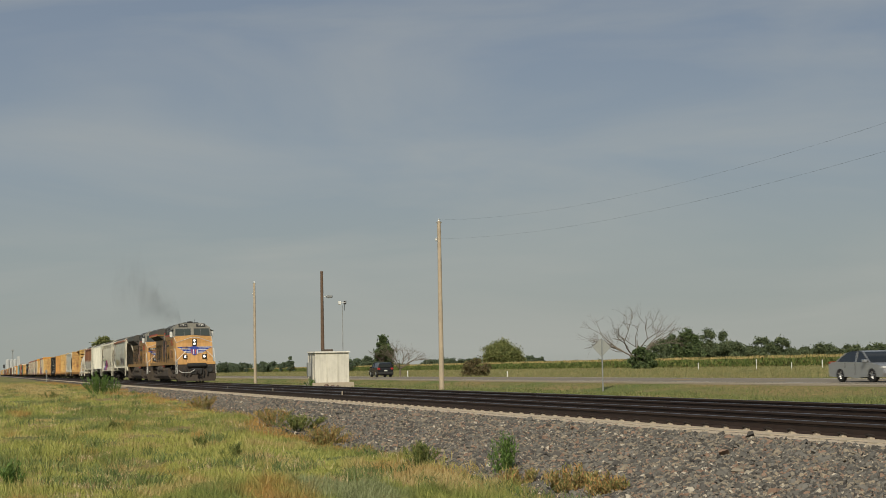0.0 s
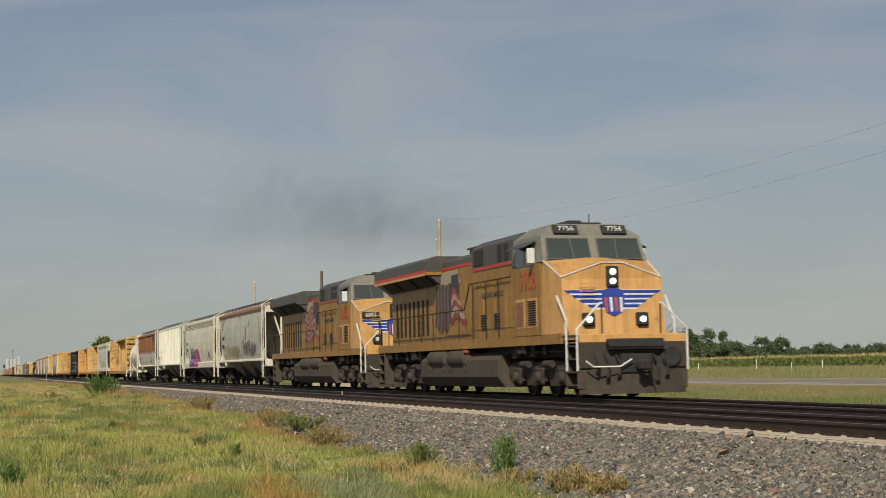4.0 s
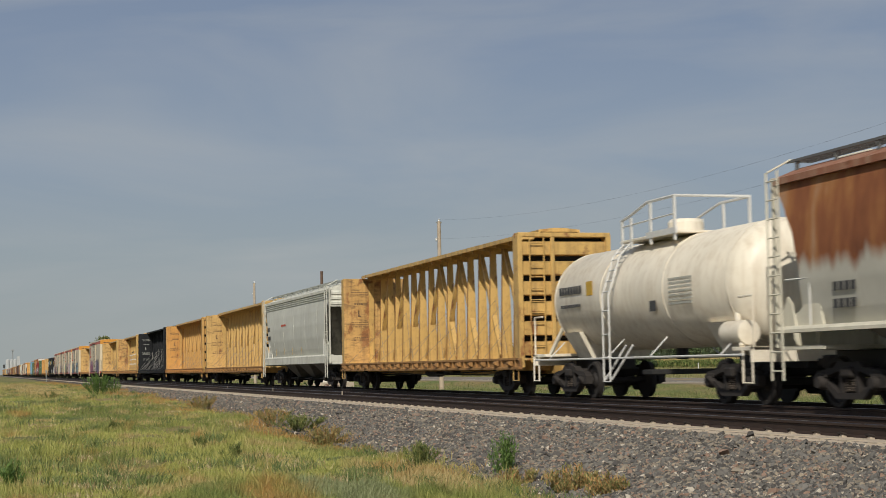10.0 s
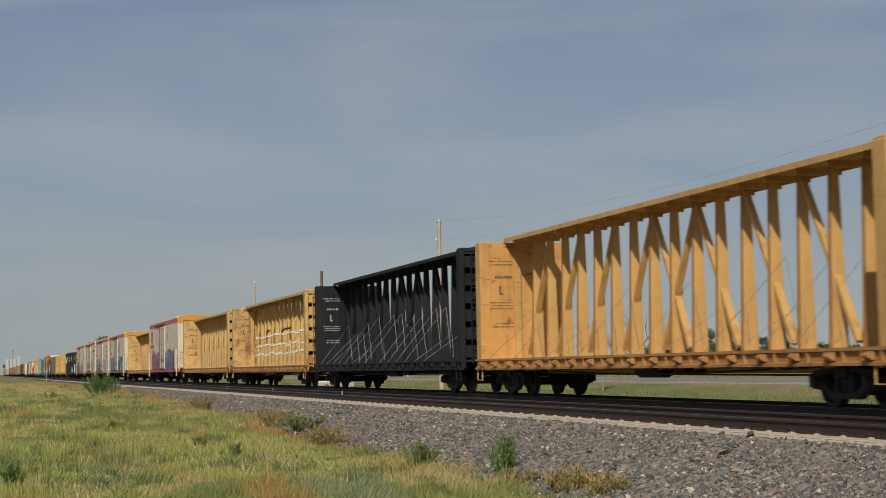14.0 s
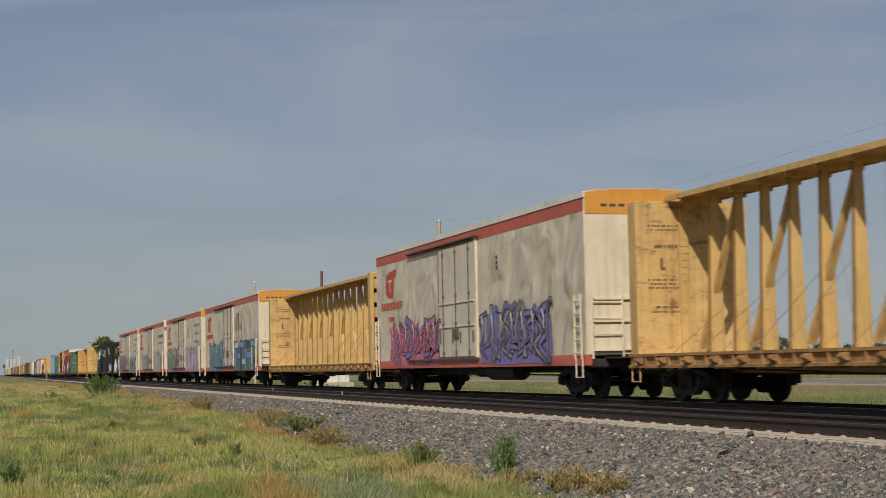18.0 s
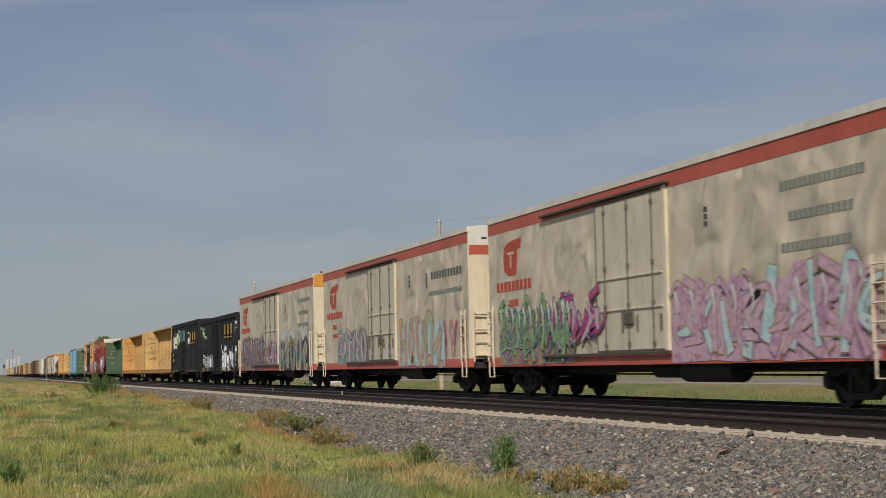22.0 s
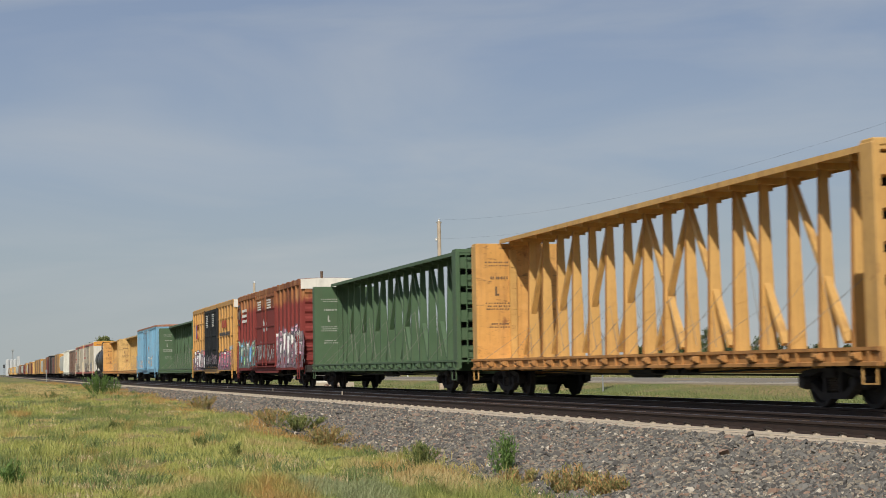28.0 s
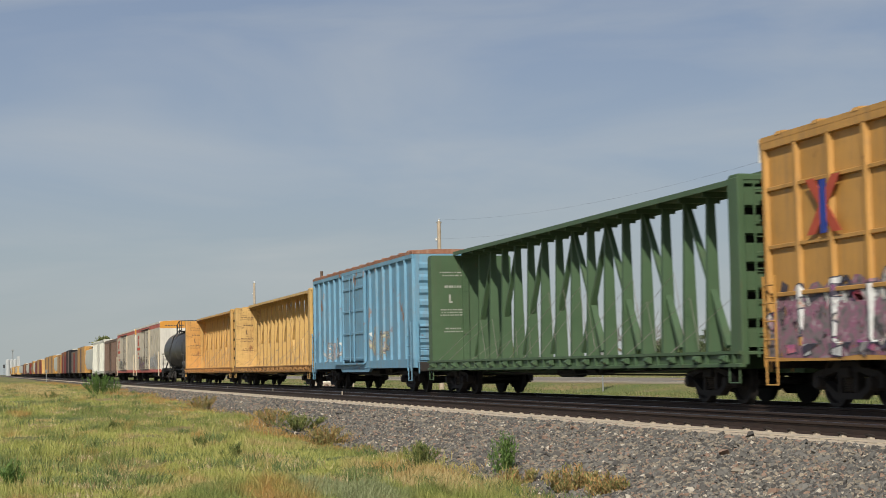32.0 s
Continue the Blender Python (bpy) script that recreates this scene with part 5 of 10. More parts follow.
def loco_truck(car, x):
    t = part("truck", Shape().box(-2.5, 2.5, -0.6, 0.6, LOCO_R + 0.15, LOCO_R + 0.45, 0.05), BLACK_STEEL, car, at=pose(x, 0, 0))
    for dx in (-1.85, 0.0, 1.85):
        w = part("wheelset", LOCO_WHEELSET, None, t, at=pose(dx, 0, LOCO_R))
        ROLLING.append((w, LOCO_R, (dx, 0, LOCO_R)))
    for y in (-1.08, 1.08):
        part("side_frame", LOCO_FRAME, None, t, at=pose(0, y, 0, 0, 0, 0 if y < 0 else 180))


def flag_panel(car, x0, x1, z0, z1, y, waving=False):
    """A painted flag that hangs in folds: a pale gathered top, upright wavy stripes on one half, a dark canton above slanting stripes on the other."""
    k = 18
    w, h = x1 - x0, z1 - z0
    xm = x0 + w * 0.5

    def strip(name, foot, top, bend, wide, m, depth, parent, label=""):
        """A wavy band from foot to top, both (x, z); wide: its width at the foot and at the top."""
        s = Shape()
        for i in range(k + 1):
            t = i / k
            cx = foot[0] + (top[0] - foot[0]) * t + bend * math.sin(t * 6.0 + foot[0] * 2)
            cz = foot[1] + (top[1] - foot[1]) * t
            ww = wide[0] + (wide[1] - wide[0]) * t
            s.v += [(cx - ww / 2, y - depth, cz), (cx + ww / 2, y - depth, cz)]
        s.f = [(2 * i, 2 * i + 1, 2 * i + 3, 2 * i + 2) for i in range(k)]
        return part(name, s, m, parent, label)

    root = strip("painted_flag", (xm - 0.1 * w, z0 + 0.78 * h), (xm, z1), 0.03, (0.84 * w, 0.42 * w), FLAG_WHITE, 0.0, car, "painted hanging flag, faded and dirty")
    if waving:
        # stripes that run level across the loose half, and a broad canton
        for i in range(11):
            s = Shape()
            zb, th = z0 + (0.06 + 0.068 * i) * h, 0.07 * h
            ragged = 0.04 * w * (i % 3)
            for q in range(13):
                a = q / 12
                xx = x0 + ragged + (0.56 * w - ragged) * a
                wv = 0.05 * h * math.sin(a * 7.5 + 0.4 + 0.12 * i) + 0.05 * h * a
                s.v += [(xx, y - 0.002 - 0.0004 * i, zb + wv), (xx, y - 0.002 - 0.0004 * i, zb + th + wv)]
            s.f = [(2 * q, 2 * q + 2, 2 * q + 3, 2 * q + 1) for q in range(12)]
            part("flag_stripe", s, FLAG_BRIGHT if i % 2 == 0 else FLAG_DULL, root)
        strip("canton", (xm + 0.26 * w, z0 + 0.46 * h), (xm + 0.22 * w, z1 - 0.02 * h), 0.03, (0.42 * w, 0.26 * w), FLAG_BLUE, 0.008, root)
        for i in range(6):
            for q in range(3):
                xx, zz = xm + (0.12 + 0.11 * q + 0.02 * (i % 2)) * w, z0 + (0.52 + 0.075 * i) * h
                part("star", Shape().box(xx, xx + 0.03 * w, y - 0.0095, y - 0.009, zz, zz + 0.022 * h), FLAG_GREY, root)
    n_str = 0 if waving else 9
    for i in range(n_str):
        q = (i + 0.5) / n_str
        drop = 0.1 * h * math.sin(q * 9.0) ** 2
        strip("flag_stripe", (x0 + w * 0.5 * q, z0 + drop + (0.1 * h if i in (0, n_str - 1) else 0)), (x0 + w * (0.04 + 0.46 * q), z0 + 0.82 * h - 0.06 * h * abs(math.sin(q * 7))), 0.035, (0.066 * w, 0.054 * w), FLAG_RED if i % 2 == 0 else FLAG_GREY, 0.001 + 0.0005 * i, root)
    if not waving:
        strip("canton", (xm + 0.12 * w, z0 + 0.34 * h), (xm + 0.13 * w, z1 - 0.08 * h), 0.03, (0.3 * w, 0.2 * w), FLAG_BLUE, 0.007, root)
    for i in range(5):
        zz = z0 + 0.1 * h + i * 0.1 * h
        s = Shape()
        for q in range(11):
            a = q / 10
            xx = xm + 0.02 * w + (0.44 * w - 0.05 * w * i) * a
            wv = 0.05 * h * math.sin(a * 6.0) + 0.09 * h * math.sin(a * 3.1)
            s.v += [(xx, y - 0.009, zz + wv), (xx, y - 0.009, zz + 0.1 * h + wv)]
        s.f = [(2 * q, 2 * q + 2, 2 * q + 3, 2 * q + 1) for q in range(10)]
        part("flag_stripe", s, FLAG_BRIGHT if i % 2 == 0 else FLAG_WHITE, root)


def locomotive(label, number, lit):
    car = thing("locomotive", label, "locomotive", "engines of the freight train")
    half = 11.15
    ZD = 1.62
    # frame, deck and side sill
    part("underframe", Shape().box(-10.4, 10.0, -0.95, 0.95, 1.05, 1.5, 0.03).box(-10.3, 10.2, -1.45, 1.45, 1.42, 1.5, 0.01), BLACK_STEEL, car)
    for sy in (-1, 1):
        part("side_sill", Shape().box(-10.5, 9.2, sy * 1.44, sy * 1.5, 1.4, 1.68, 0.01), LOCO_SIDE, car)
    part("walkway", Shape().box(-10.5, 10.3, -1.48, 1.48, ZD - 0.05, ZD, 0.01), LOCO_GREY, car)
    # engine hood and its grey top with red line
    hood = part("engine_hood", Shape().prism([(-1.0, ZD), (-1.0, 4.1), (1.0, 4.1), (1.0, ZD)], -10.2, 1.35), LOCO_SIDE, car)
    part("hood_top", Shape().prism([(-1.005, 4.1), (-0.98, 4.32), (-0.8, 4.45), (0.8, 4.45), (0.98, 4.32), (1.005, 4.1)], -3.4, 1.35), LOCO_GREY, car)
    for sy in (-1, 1):
        part("red_line", Shape().box(-3.4, 1.35, sy * 1.0, sy * 1.012, 4.06, 4.16 if lit else 4.13), LOCO_STRIPE, hood)
        for i in range(9):
            dr = Shape()
            x = -3.1 + i * 0.5
            dr.box(x, x + 0.46, sy * 1.0, sy * 1.02, 1.85, 3.55, 0.005)
            dr.tube((x + 0.06, sy * 1.03, 2.4), (x + 0.06, sy * 1.03, 2.6), 0.012, 5)
            part("hood_door", dr, LOCO_SIDE, hood)
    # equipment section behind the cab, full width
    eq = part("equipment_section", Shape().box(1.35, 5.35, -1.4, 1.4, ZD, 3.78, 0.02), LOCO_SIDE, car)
    part("equipment_top", Shape().prism([(-1.42, 3.78), (-1.42, 4.42), (-1.1, 4.62), (1.1, 4.62), (1.42, 4.42), (1.42, 3.78)], 1.35, 5.35), LOCO_GREY, car)
    for sy in (-1, 1):
        part("red_line", Shape().box(1.4, 5.3, sy * 1.4, sy * 1.426, 3.74, 3.83 if lit else 3.8), LOCO_STRIPE, eq)
        for xa, xb in ((1.6, 2.5), (3.9, 4.3), (4.5, 4.9)):
            part("intake_screen", Shape().box(xa, xb, sy * 1.41, sy * 1.445, 3.88, 4.36, 0.01), BLACK_STEEL, eq)
        for x in (1.6, 2.65, 3.7, 4.6):
            part("access_door", Shape().box(x, x + 0.85, sy * 1.39, sy * 1.42, 1.95, 3.35, 0.008), LOCO_SIDE, eq)
        for x in (2.2, 3.5):
            for k in range(6):
                part("louvre", Shape().box(x, x + 0.5, sy * 1.42, sy * 1.44, 1.95 + k * 0.08, 1.99 + k * 0.08), DARK_VOID, eq)
    # exhaust stack and horn
    part("exhaust_stack", Shape().box(-1.9, -0.3, -0.5, 0.5, 4.4, 4.7, 0.06).box(-1.85, -0.35, -0.6, 0.6, 4.66, 4.72, 0.02), BOX_BROWN, car, "soot-stained brown exhaust stack")
    hn = Shape()
    for k, y in enumerate((-0.25, 0.0, 0.25)):
        hn.tube((0.75, y, 4.68), (1.2, y, 4.7), 0.04, 8, 0.12)
    hn.box(0.7, 0.85, -0.35, 0.35, 4.43, 4.68, 0.02)
    part("horn", hn, BLACK_STEEL, car)
    # radiator wings at the rear
    wing = [(-1.56, 4.05), (-1.56, 4.42), (-1.2, 4.58), (1.2, 4.58), (1.56, 4.42), (1.56, 4.05), (1.0, 3.6), (-1.0, 3.6)]
    rw = part("radiator_wing", Shape().prism(wing, -10.7, -3.5), LOCO_GREY, car)
    for sy in (-1, 1):
        if lit:
            part("red_line", Shape().box(-10.7, -3.5, sy * 1.56, sy * 1.57, 4.02, 4.12), LOCO_STRIPE, rw)
            part("yellow_line", Shape().box(-10.7, -3.5, sy * 1.558, sy * 1.566, 3.93, 4.02), LOCO_YELLOW, rw)
        for k in range(3):
            sc = Shape()
            xa, xb = -9.9 + k * 2.1, -8.1 + k * 2.1
            sc.hull([(xa, sy * 1.08, 3.62), (xb, sy * 1.08, 3.62), (xb, sy * 1.12, 3.62), (xa, sy * 1.12, 3.62)], [(xa, sy * 1.5, 3.98), (xb, sy * 1.5, 3.98), (xb, sy * 1.54, 3.98), (xa, sy * 1.54, 3.98)])
            part("radiator_screen", sc, DARK_VOID, rw)
        for k in range(8):
            x = -9.6 + k * 0.6
            part("cooling_slot", Shape().box(x, x + 0.26, sy * 1.0, sy * 1.015, 1.95, 3.2, 0.005), DARK_VOID, hood)
    part("wing_end", Shape().prism([(-1.55, 3.95), (-1.55, 4.05), (1.55, 4.05), (1.55, 3.95)], -3.5, -3.44), LOCO_SIDE if lit else LOCO_GREY, rw)
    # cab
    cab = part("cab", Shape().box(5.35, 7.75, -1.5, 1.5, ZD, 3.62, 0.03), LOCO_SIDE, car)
    upper = Shape()
    a = [(5.35, -1.5, 3.62), (7.95, -1.5, 3.62), (7.95, 1.5, 3.62), (5.35, 1.5, 3.62)]
    b = [(5.35, -1.42, 4.35), (7.62, -1.42, 4.35), (7.62, 1.42, 4.35), (5.35, 1.42, 4.35)]
    c = [(5.4, -0.95, 4.68), (7.3, -0.95, 4.68), (7.3, 0.95, 4.68), (5.4, 0.95, 4.68)]
    upper.hull(a, b).hull(b, c)
    up = part("cab_upper", upper, CAB_GREY, cab)
    part("roof_hatch", Shape().box(5.6, 7.0, -0.6, 0.6, 4.66, 4.76, 0.03).box(6.1, 6.5, -0.2, 0.2, 4.74, 4.86, 0.03).tube((6.8, 0.3, 4.7), (6.8, 0.3, 5.0), 0.015, 5), BLACK_STEEL, up)
    for sy in (-1, 1):
        # windscreens, number boards, side windows, sunshade, mirror
        ws = Shape()
        p0, p1 = Vector((7.955, sy * 0.12, 3.68)), Vector((7.955, sy * 1.36, 3.68))
        q0, q1 = Vector((7.70, sy * 0.12, 4.24)), Vector((7.70, sy * 1.32, 4.24))
        off = Vector((0.02, 0, 0.008))
        ws.hull([p0, p1, q1, q0], [p0 + off, p1 + off, q1 + off, q0 + off])
        part("windscreen", ws, CAB_GLASS, up)
        fr = Shape()
        fr.pipe([p0 + off, p1 + off, q1 + off, q0 + off, p0 + off], 0.024, 5)
        fr.tube(p0.lerp(p1, 0.4) + off * 2, q0.lerp(q1, 0.45) + off * 2, 0.012, 4)
        part("windscreen_frame", fr, GRATING, up)
        nb = Shape()
        nb.hull([(7.60, sy * 0.35, 4.4), (7.60, sy * 1.05, 4.4), (7.44, sy * 1.05, 4.62), (7.44, sy * 0.35, 4.62)], [(7.68, sy * 0.35, 4.4), (7.68, sy * 1.05, 4.4), (7.52, sy * 1.05, 4.64), (7.52, sy * 0.35, 4.64)])
        if lit:
            board = part("number_board", nb, BLACK_STEEL, up)
            tx = writing(board, number, 7.612, sy * 0.7, 4.525, 0.17, LETTER_WHITE, "front")
            tx.matrix_basis = Matrix.Translation((7.612, sy * 0.7, 4.53)) @ pose(0, 0, 0, 0, 0, 90) @ pose(0, 0, 0, 54, 0, 0)
        wn_s = Shape()
        wn_s.box(5.75, 6.45, sy * 1.47, sy * 1.51, 3.56, 4.2, 0.01)
        wn_s.box(6.5, 7.2, sy * 1.47, sy * 1.51, 3.56, 4.2, 0.01)
        part("side_window", wn_s, CAB_GLASS, up)
        shd = Shape()
        shd.hull([(5.7, sy * 1.46, 4.2), (7.3, sy * 1.46, 4.2), (7.3, sy * 1.46, 4.23), (5.7, sy * 1.46, 4.23)], [(5.7, sy * 1.78, 4.04), (7.3, sy * 1.78, 4.04), (7.3, sy * 1.78, 4.07), (5.7, sy * 1.78, 4.07)])
        part("sunshade", shd, LOCO_GREY, up)
        part("wind_mirror", Shape().box(7.28, 7.36, sy * 1.5, sy * 1.72, 3.6, 4.02, 0.02), BRIGHT_STEEL, up)
        for x in (5.75, 6.75):
            for k in range(11):
                part("louvre", Shape().box(x, x + 0.62, sy * 1.5, sy * 1.53, 1.95 + k * 0.062, 1.985 + k * 0.062), EAVE_RUST if x < 6 else DARK_VOID, cab)
        part("louvre_frame", Shape().box(5.68, 6.44, sy * 1.495, sy * 1.51, 1.88, 2.68, 0.005).box(6.68, 7.44, sy * 1.495, sy * 1.51, 1.88, 2.68, 0.005), LOCO_YELLOW, cab)
        t = writing(cab, number, 6.75, sy * 1.512, 3.12, 0.52, LETTER_RED, "side", stretch=0.95)
        if sy > 0:
            t.matrix_basis = pose(6.75, 1.512, 3.12, 90, 0, 180)
    # nose: hipped top, broad flat front
    ns = Shape()
    nose_b = [(7.75, -1.5, ZD), (9.25, -1.42, ZD), (9.25, 1.42, ZD), (7.75, 1.5, ZD)]
    nose_m = [(7.95, -1.5, 3.62), (9.05, -1.4, 3.12), (9.05, 1.4, 3.12), (7.95, 1.5, 3.62)]
    ns.hull(nose_b, nose_m)
    nose = part("nose", ns, LOCO_YELLOW, car)
    tp = Shape()
    tp.add([(7.95, -1.5, 3.62), (9.05, -1.4, 3.12), (9.1, -0.3, 3.5), (7.95, -0.3, 3.72), (9.1, 0.3, 3.5), (7.95, 0.3, 3.72), (9.05, 1.4, 3.12), (7.95, 1.5, 3.62), (9.05, -1.4, 3.0), (9.05, 1.4, 3.0), (7.95, -1.5, 3.0), (7.95, 1.5, 3.0)],
           [(0, 1, 2, 3), (3, 2, 4, 5), (5, 4, 6, 7), (1, 8, 9, 6, 4, 2), (0, 10, 8, 1), (7, 6, 9, 11), (10, 11, 9, 8), (0, 3, 5, 7, 11, 10)])
    part("nose_top", tp, LOCO_YELLOW, nose)
    # two lamps in the nose, ditch lights below
    hl = part("headlight", Shape().box(9.06, 9.16, -0.17, 0.17, 2.86, 3.42, 0.03), BLACK_STEEL, nose)
    for z in (3.02, 3.27):
        part("lens", Shape().lathe([(9.15, 0.085), (9.18, 0.08), (9.185, 0.03)], 16, "x", (0, 0, z)), LAMP_GLOW if lit else LAMP_DIM, hl)
    for sy in (-1, 1):
        dl = part("ditch_light", Shape().box(9.16, 9.34, sy * 0.75 - 0.16, sy * 0.75 + 0.16, 1.85, 2.2, 0.03), BLACK_STEEL, nose)
        part("lens", Shape().lathe([(9.33, 0.085), (9.36, 0.08), (9.365, 0.03)], 16, "x", (0, sy * 0.75, 2.02)), LAMP_GLOW if lit else LAMP_DIM, dl)
    trim = Shape().pipe([(7.97, -1.5, 3.63), (9.06, -1.4, 3.13), (9.11, -0.3, 3.51), (9.11, 0.3, 3.51), (9.06, 1.4, 3.13), (7.97, 1.5, 3.63)], 0.022, 6)
    part("nose_trim", trim, BRIGHT_STEEL, nose, "white line along the nose edge")
    for k in range(4):
        part("grab_iron", Shape().pipe([(9.22, -0.95, 2.95 - k * 0.1), (9.27, -0.9, 2.95 - k * 0.1), (9.27, -0.6, 2.95 - k * 0.1), (9.22, -0.55, 2.95 - k * 0.1)], 0.014, 5), LOCO_YELLOW, nose)
    fx = lambda z: 9.25 - 0.2 * (z - ZD) / 1.5 + 0.012
    # emblem: a shield between spread wings, in plain shapes
    for sy in (-1, 1):
        wg = Shape()
        for k in range(4):
            z = 2.74 - k * 0.125
            y1 = 1.36 - k * 0.2
            wg.hull([(fx(z), sy * 0.2, z - 0.035), (fx(z), sy * (y1 - 0.1), z - 0.035), (fx(z), sy * y1, z + 0.045), (fx(z), sy * 0.2, z + 0.045)],
                    [(fx(z) + 0.008, sy * 0.2, z - 0.035), (fx(z) + 0.008, sy * (y1 - 0.1), z - 0.035), (fx(z) + 0.008, sy * y1, z + 0.045), (fx(z) + 0.008, sy * 0.2, z + 0.045)])
        part("emblem_wing", wg, LOCO_BLUE, nose)
        wb = Shape()
        z = 2.55
        wb.hull([(fx(2.3) - 0.004, sy * 0.15, 2.28), (fx(2.3) - 0.004, sy * 0.6, 2.28), (fx(2.8) - 0.004, sy * 1.36, 2.8), (fx(2.8) - 0.004, sy * 0.15, 2.8)], [(fx(2.3), sy * 0.15, 2.28), (fx(2.3), sy * 0.6, 2.28), (fx(2.8), sy * 1.36, 2.8), (fx(2.8), sy * 0.15, 2.8)])
        part("emblem_field", wb, LETTER_WHITE, nose)
    sh = Shape()
    ring = [(-0.3, 2.78), (-0.32, 2.45), (-0.2, 2.2), (0, 2.1), (0.2, 2.2), (0.32, 2.45), (0.3, 2.78), (0, 2.86)]
    sh.add([(fx(z) + 0.012, y, z) for y, z in ring] + [(fx(z) - 0.01, y, z) for y, z in ring], [tuple(range(8)), tuple(range(15, 7, -1))] + [(i, 8 + i, 8 + (i + 1) % 8, (i + 1) % 8) for i in range(8)])
    shield = part("emblem_shield", sh, LOCO_BLUE, nose)
    for k in range(4):
        y = -0.21 + k * 0.14
        st = Shape().hull([(fx(2.2) + 0.016, y - 0.035, 2.22), (fx(2.2) + 0.016, y + 0.035, 2.22), (fx(2.6) + 0.016, y + 0.035, 2.6), (fx(2.6) + 0.016, y - 0.035, 2.6)], [(fx(2.2) + 0.02, y - 0.035, 2.22), (fx(2.2) + 0.02, y + 0.035, 2.22), (fx(2.6) + 0.02, y + 0.035, 2.6), (fx(2.6) + 0.02, y - 0.035, 2.6)])
        part("shield_stripe", st, LETTER_WHITE if k % 2 else LETTER_RED, shield)
    if not lit:
        for sy in (-1, 1):
            board = part("number_board", Shape().box(9.02, 9.2, sy * 0.62, sy * 1.32, 2.86, 3.1, 0.02), BLACK_STEEL, nose)
            writing(board, number, 9.205, sy * 0.97, 2.98, 0.17, LETTER_WHITE, "front")
    # pilot: deck end, plough, steps, handrails
    part("front_deck", Shape().box(9.2, 10.4, -1.45, 1.45, 1.4, 1.62, 0.02), LOCO_YELLOW, car)
    pl = Shape()
    pl.box(10.25, 10.4, -1.45, 1.45, 0.75, 1.42, 0.03)
    pl.hull([(10.3, -1.45, 0.12), (10.75, -0.2, 0.12), (10.75, 0.2, 0.12), (10.3, 1.45, 0.12)], [(10.3, -1.45, 0.8), (10.5, -0.3, 0.8), (10.5, 0.3, 0.8), (10.3, 1.45, 0.8)])
    part("pilot_plough", pl, LOCO_TRUCK, car, "dark scuffed pilot plough")
    rp = Shape()
    rp.box(-10.55, -10.4, -1.45, 1.45, 0.35, 1.5, 0.03)
    part("rear_pilot", rp, LOCO_UNDER, car)
    for y, dx, low in ((0.5, 0.3, 0.35), (-0.5, 0.27, 0.5), (0.8, 0.22, 0.5), (-0.8, 0.25, 0.45), (0.32, 0.2, 0.6), (-1.05, 0.2, 0.6)):
        part("hose", Shape().pipe([(10.4, y, 1.12), (10.4 + dx, y + 0.02, 0.9), (10.42 + dx, y * 1.02, low + 0.1), (10.3 + dx, y, low)], 0.035, 6), BLACK_STEEL, car)
    part("coupler_pocket", Shape().box(10.4, 10.62, -0.42, 0.42, 0.62, 1.12, 0.04), BLACK_STEEL, car)
    part("anti_climber", Shape().box(10.4, 10.62, -0.75, 0.75, 1.22, 1.5, 0.03).box(10.4, 10.66, -0.75, 0.75, 1.3, 1.34), BLACK_STEEL, car)
    part("uncoupling_lever", Shape().pipe([(10.66, -1.4, 0.95), (10.7, -1.2, 0.8), (10.72, -0.5, 0.8), (10.75, -0.2, 0.98)], 0.022, 6), BRIGHT_STEEL, car)
    part("hand_wheel", Shape().lathe([(10.42, 0.03), (10.42, 0.26), (10.46, 0.28), (10.48, 0.24), (10.46, 0.03)], 16, "x", (0, 1.0, 1.05)), BLACK_STEEL, car)
    for sx in (-1, 1):
        for sy in (-1, 1):
            sp = Shape()
            x0 = 9.55 if sx > 0 else -10.35
            for k in range(4):
                sp.box(x0, x0 + 0.75, sy * 1.2, sy * 1.5, 0.32 + k * 0.33, 0.36 + k * 0.33)
            sp.box(x0 - 0.04, x0, sy * 1.15, sy * 1.5, 0.25, 1.6, 0.01)
            sp.box(x0 + 0.75, x0 + 0.79, sy * 1.15, sy * 1.5, 0.25, 1.6, 0.01)
            part("boarding_steps", sp, LOCO_UNDER, car)
    for sy in (-1, 1):
        hr = Shape()
        hr.pipe([(9.6, sy * 1.5, 0.7), (9.6, sy * 1.5, 2.0), (9.0, sy * 1.52, 2.65)], 0.03, 6)
        hr.pipe([(10.35, sy * 1.5, 0.7), (10.35, sy * 1.5, 1.75), (10.3, sy * 0.85, 2.4), (10.3, sy * 0.78, 2.4)], 0.03, 6)
        part("rail_post", Shape().tube((10.3, sy * 0.8, 1.6), (10.3, sy * 0.8, 2.42), 0.022, 6), TRUCK_IRON, car)
        part("front_handrail", hr, BRIGHT_STEEL, car)
        lr = Shape()
        pts = [(-10.45, sy * 1.46, ZD + 1.0), (0.6, sy * 1.46, ZD + 1.0), (1.3, sy * 1.5, ZD + 1.75), (5.2, sy * 1.5, ZD + 1.75)]
        lr.pipe(pts, 0.02, 6)
        for x in (-10.45, -9.0, -7.5, -6.0, -4.5, -3.0, -1.5, 0.0):
            lr.tube((x, sy * 1.46, ZD - 0.1), (x, sy * 1.46, ZD + 1.0), 0.018, 5)
        for x in (1.6, 2.9, 4.1):
            lr.tube((x, sy * 1.5, ZD), (x, sy * 1.5, ZD + 1.75), 0.018, 5)
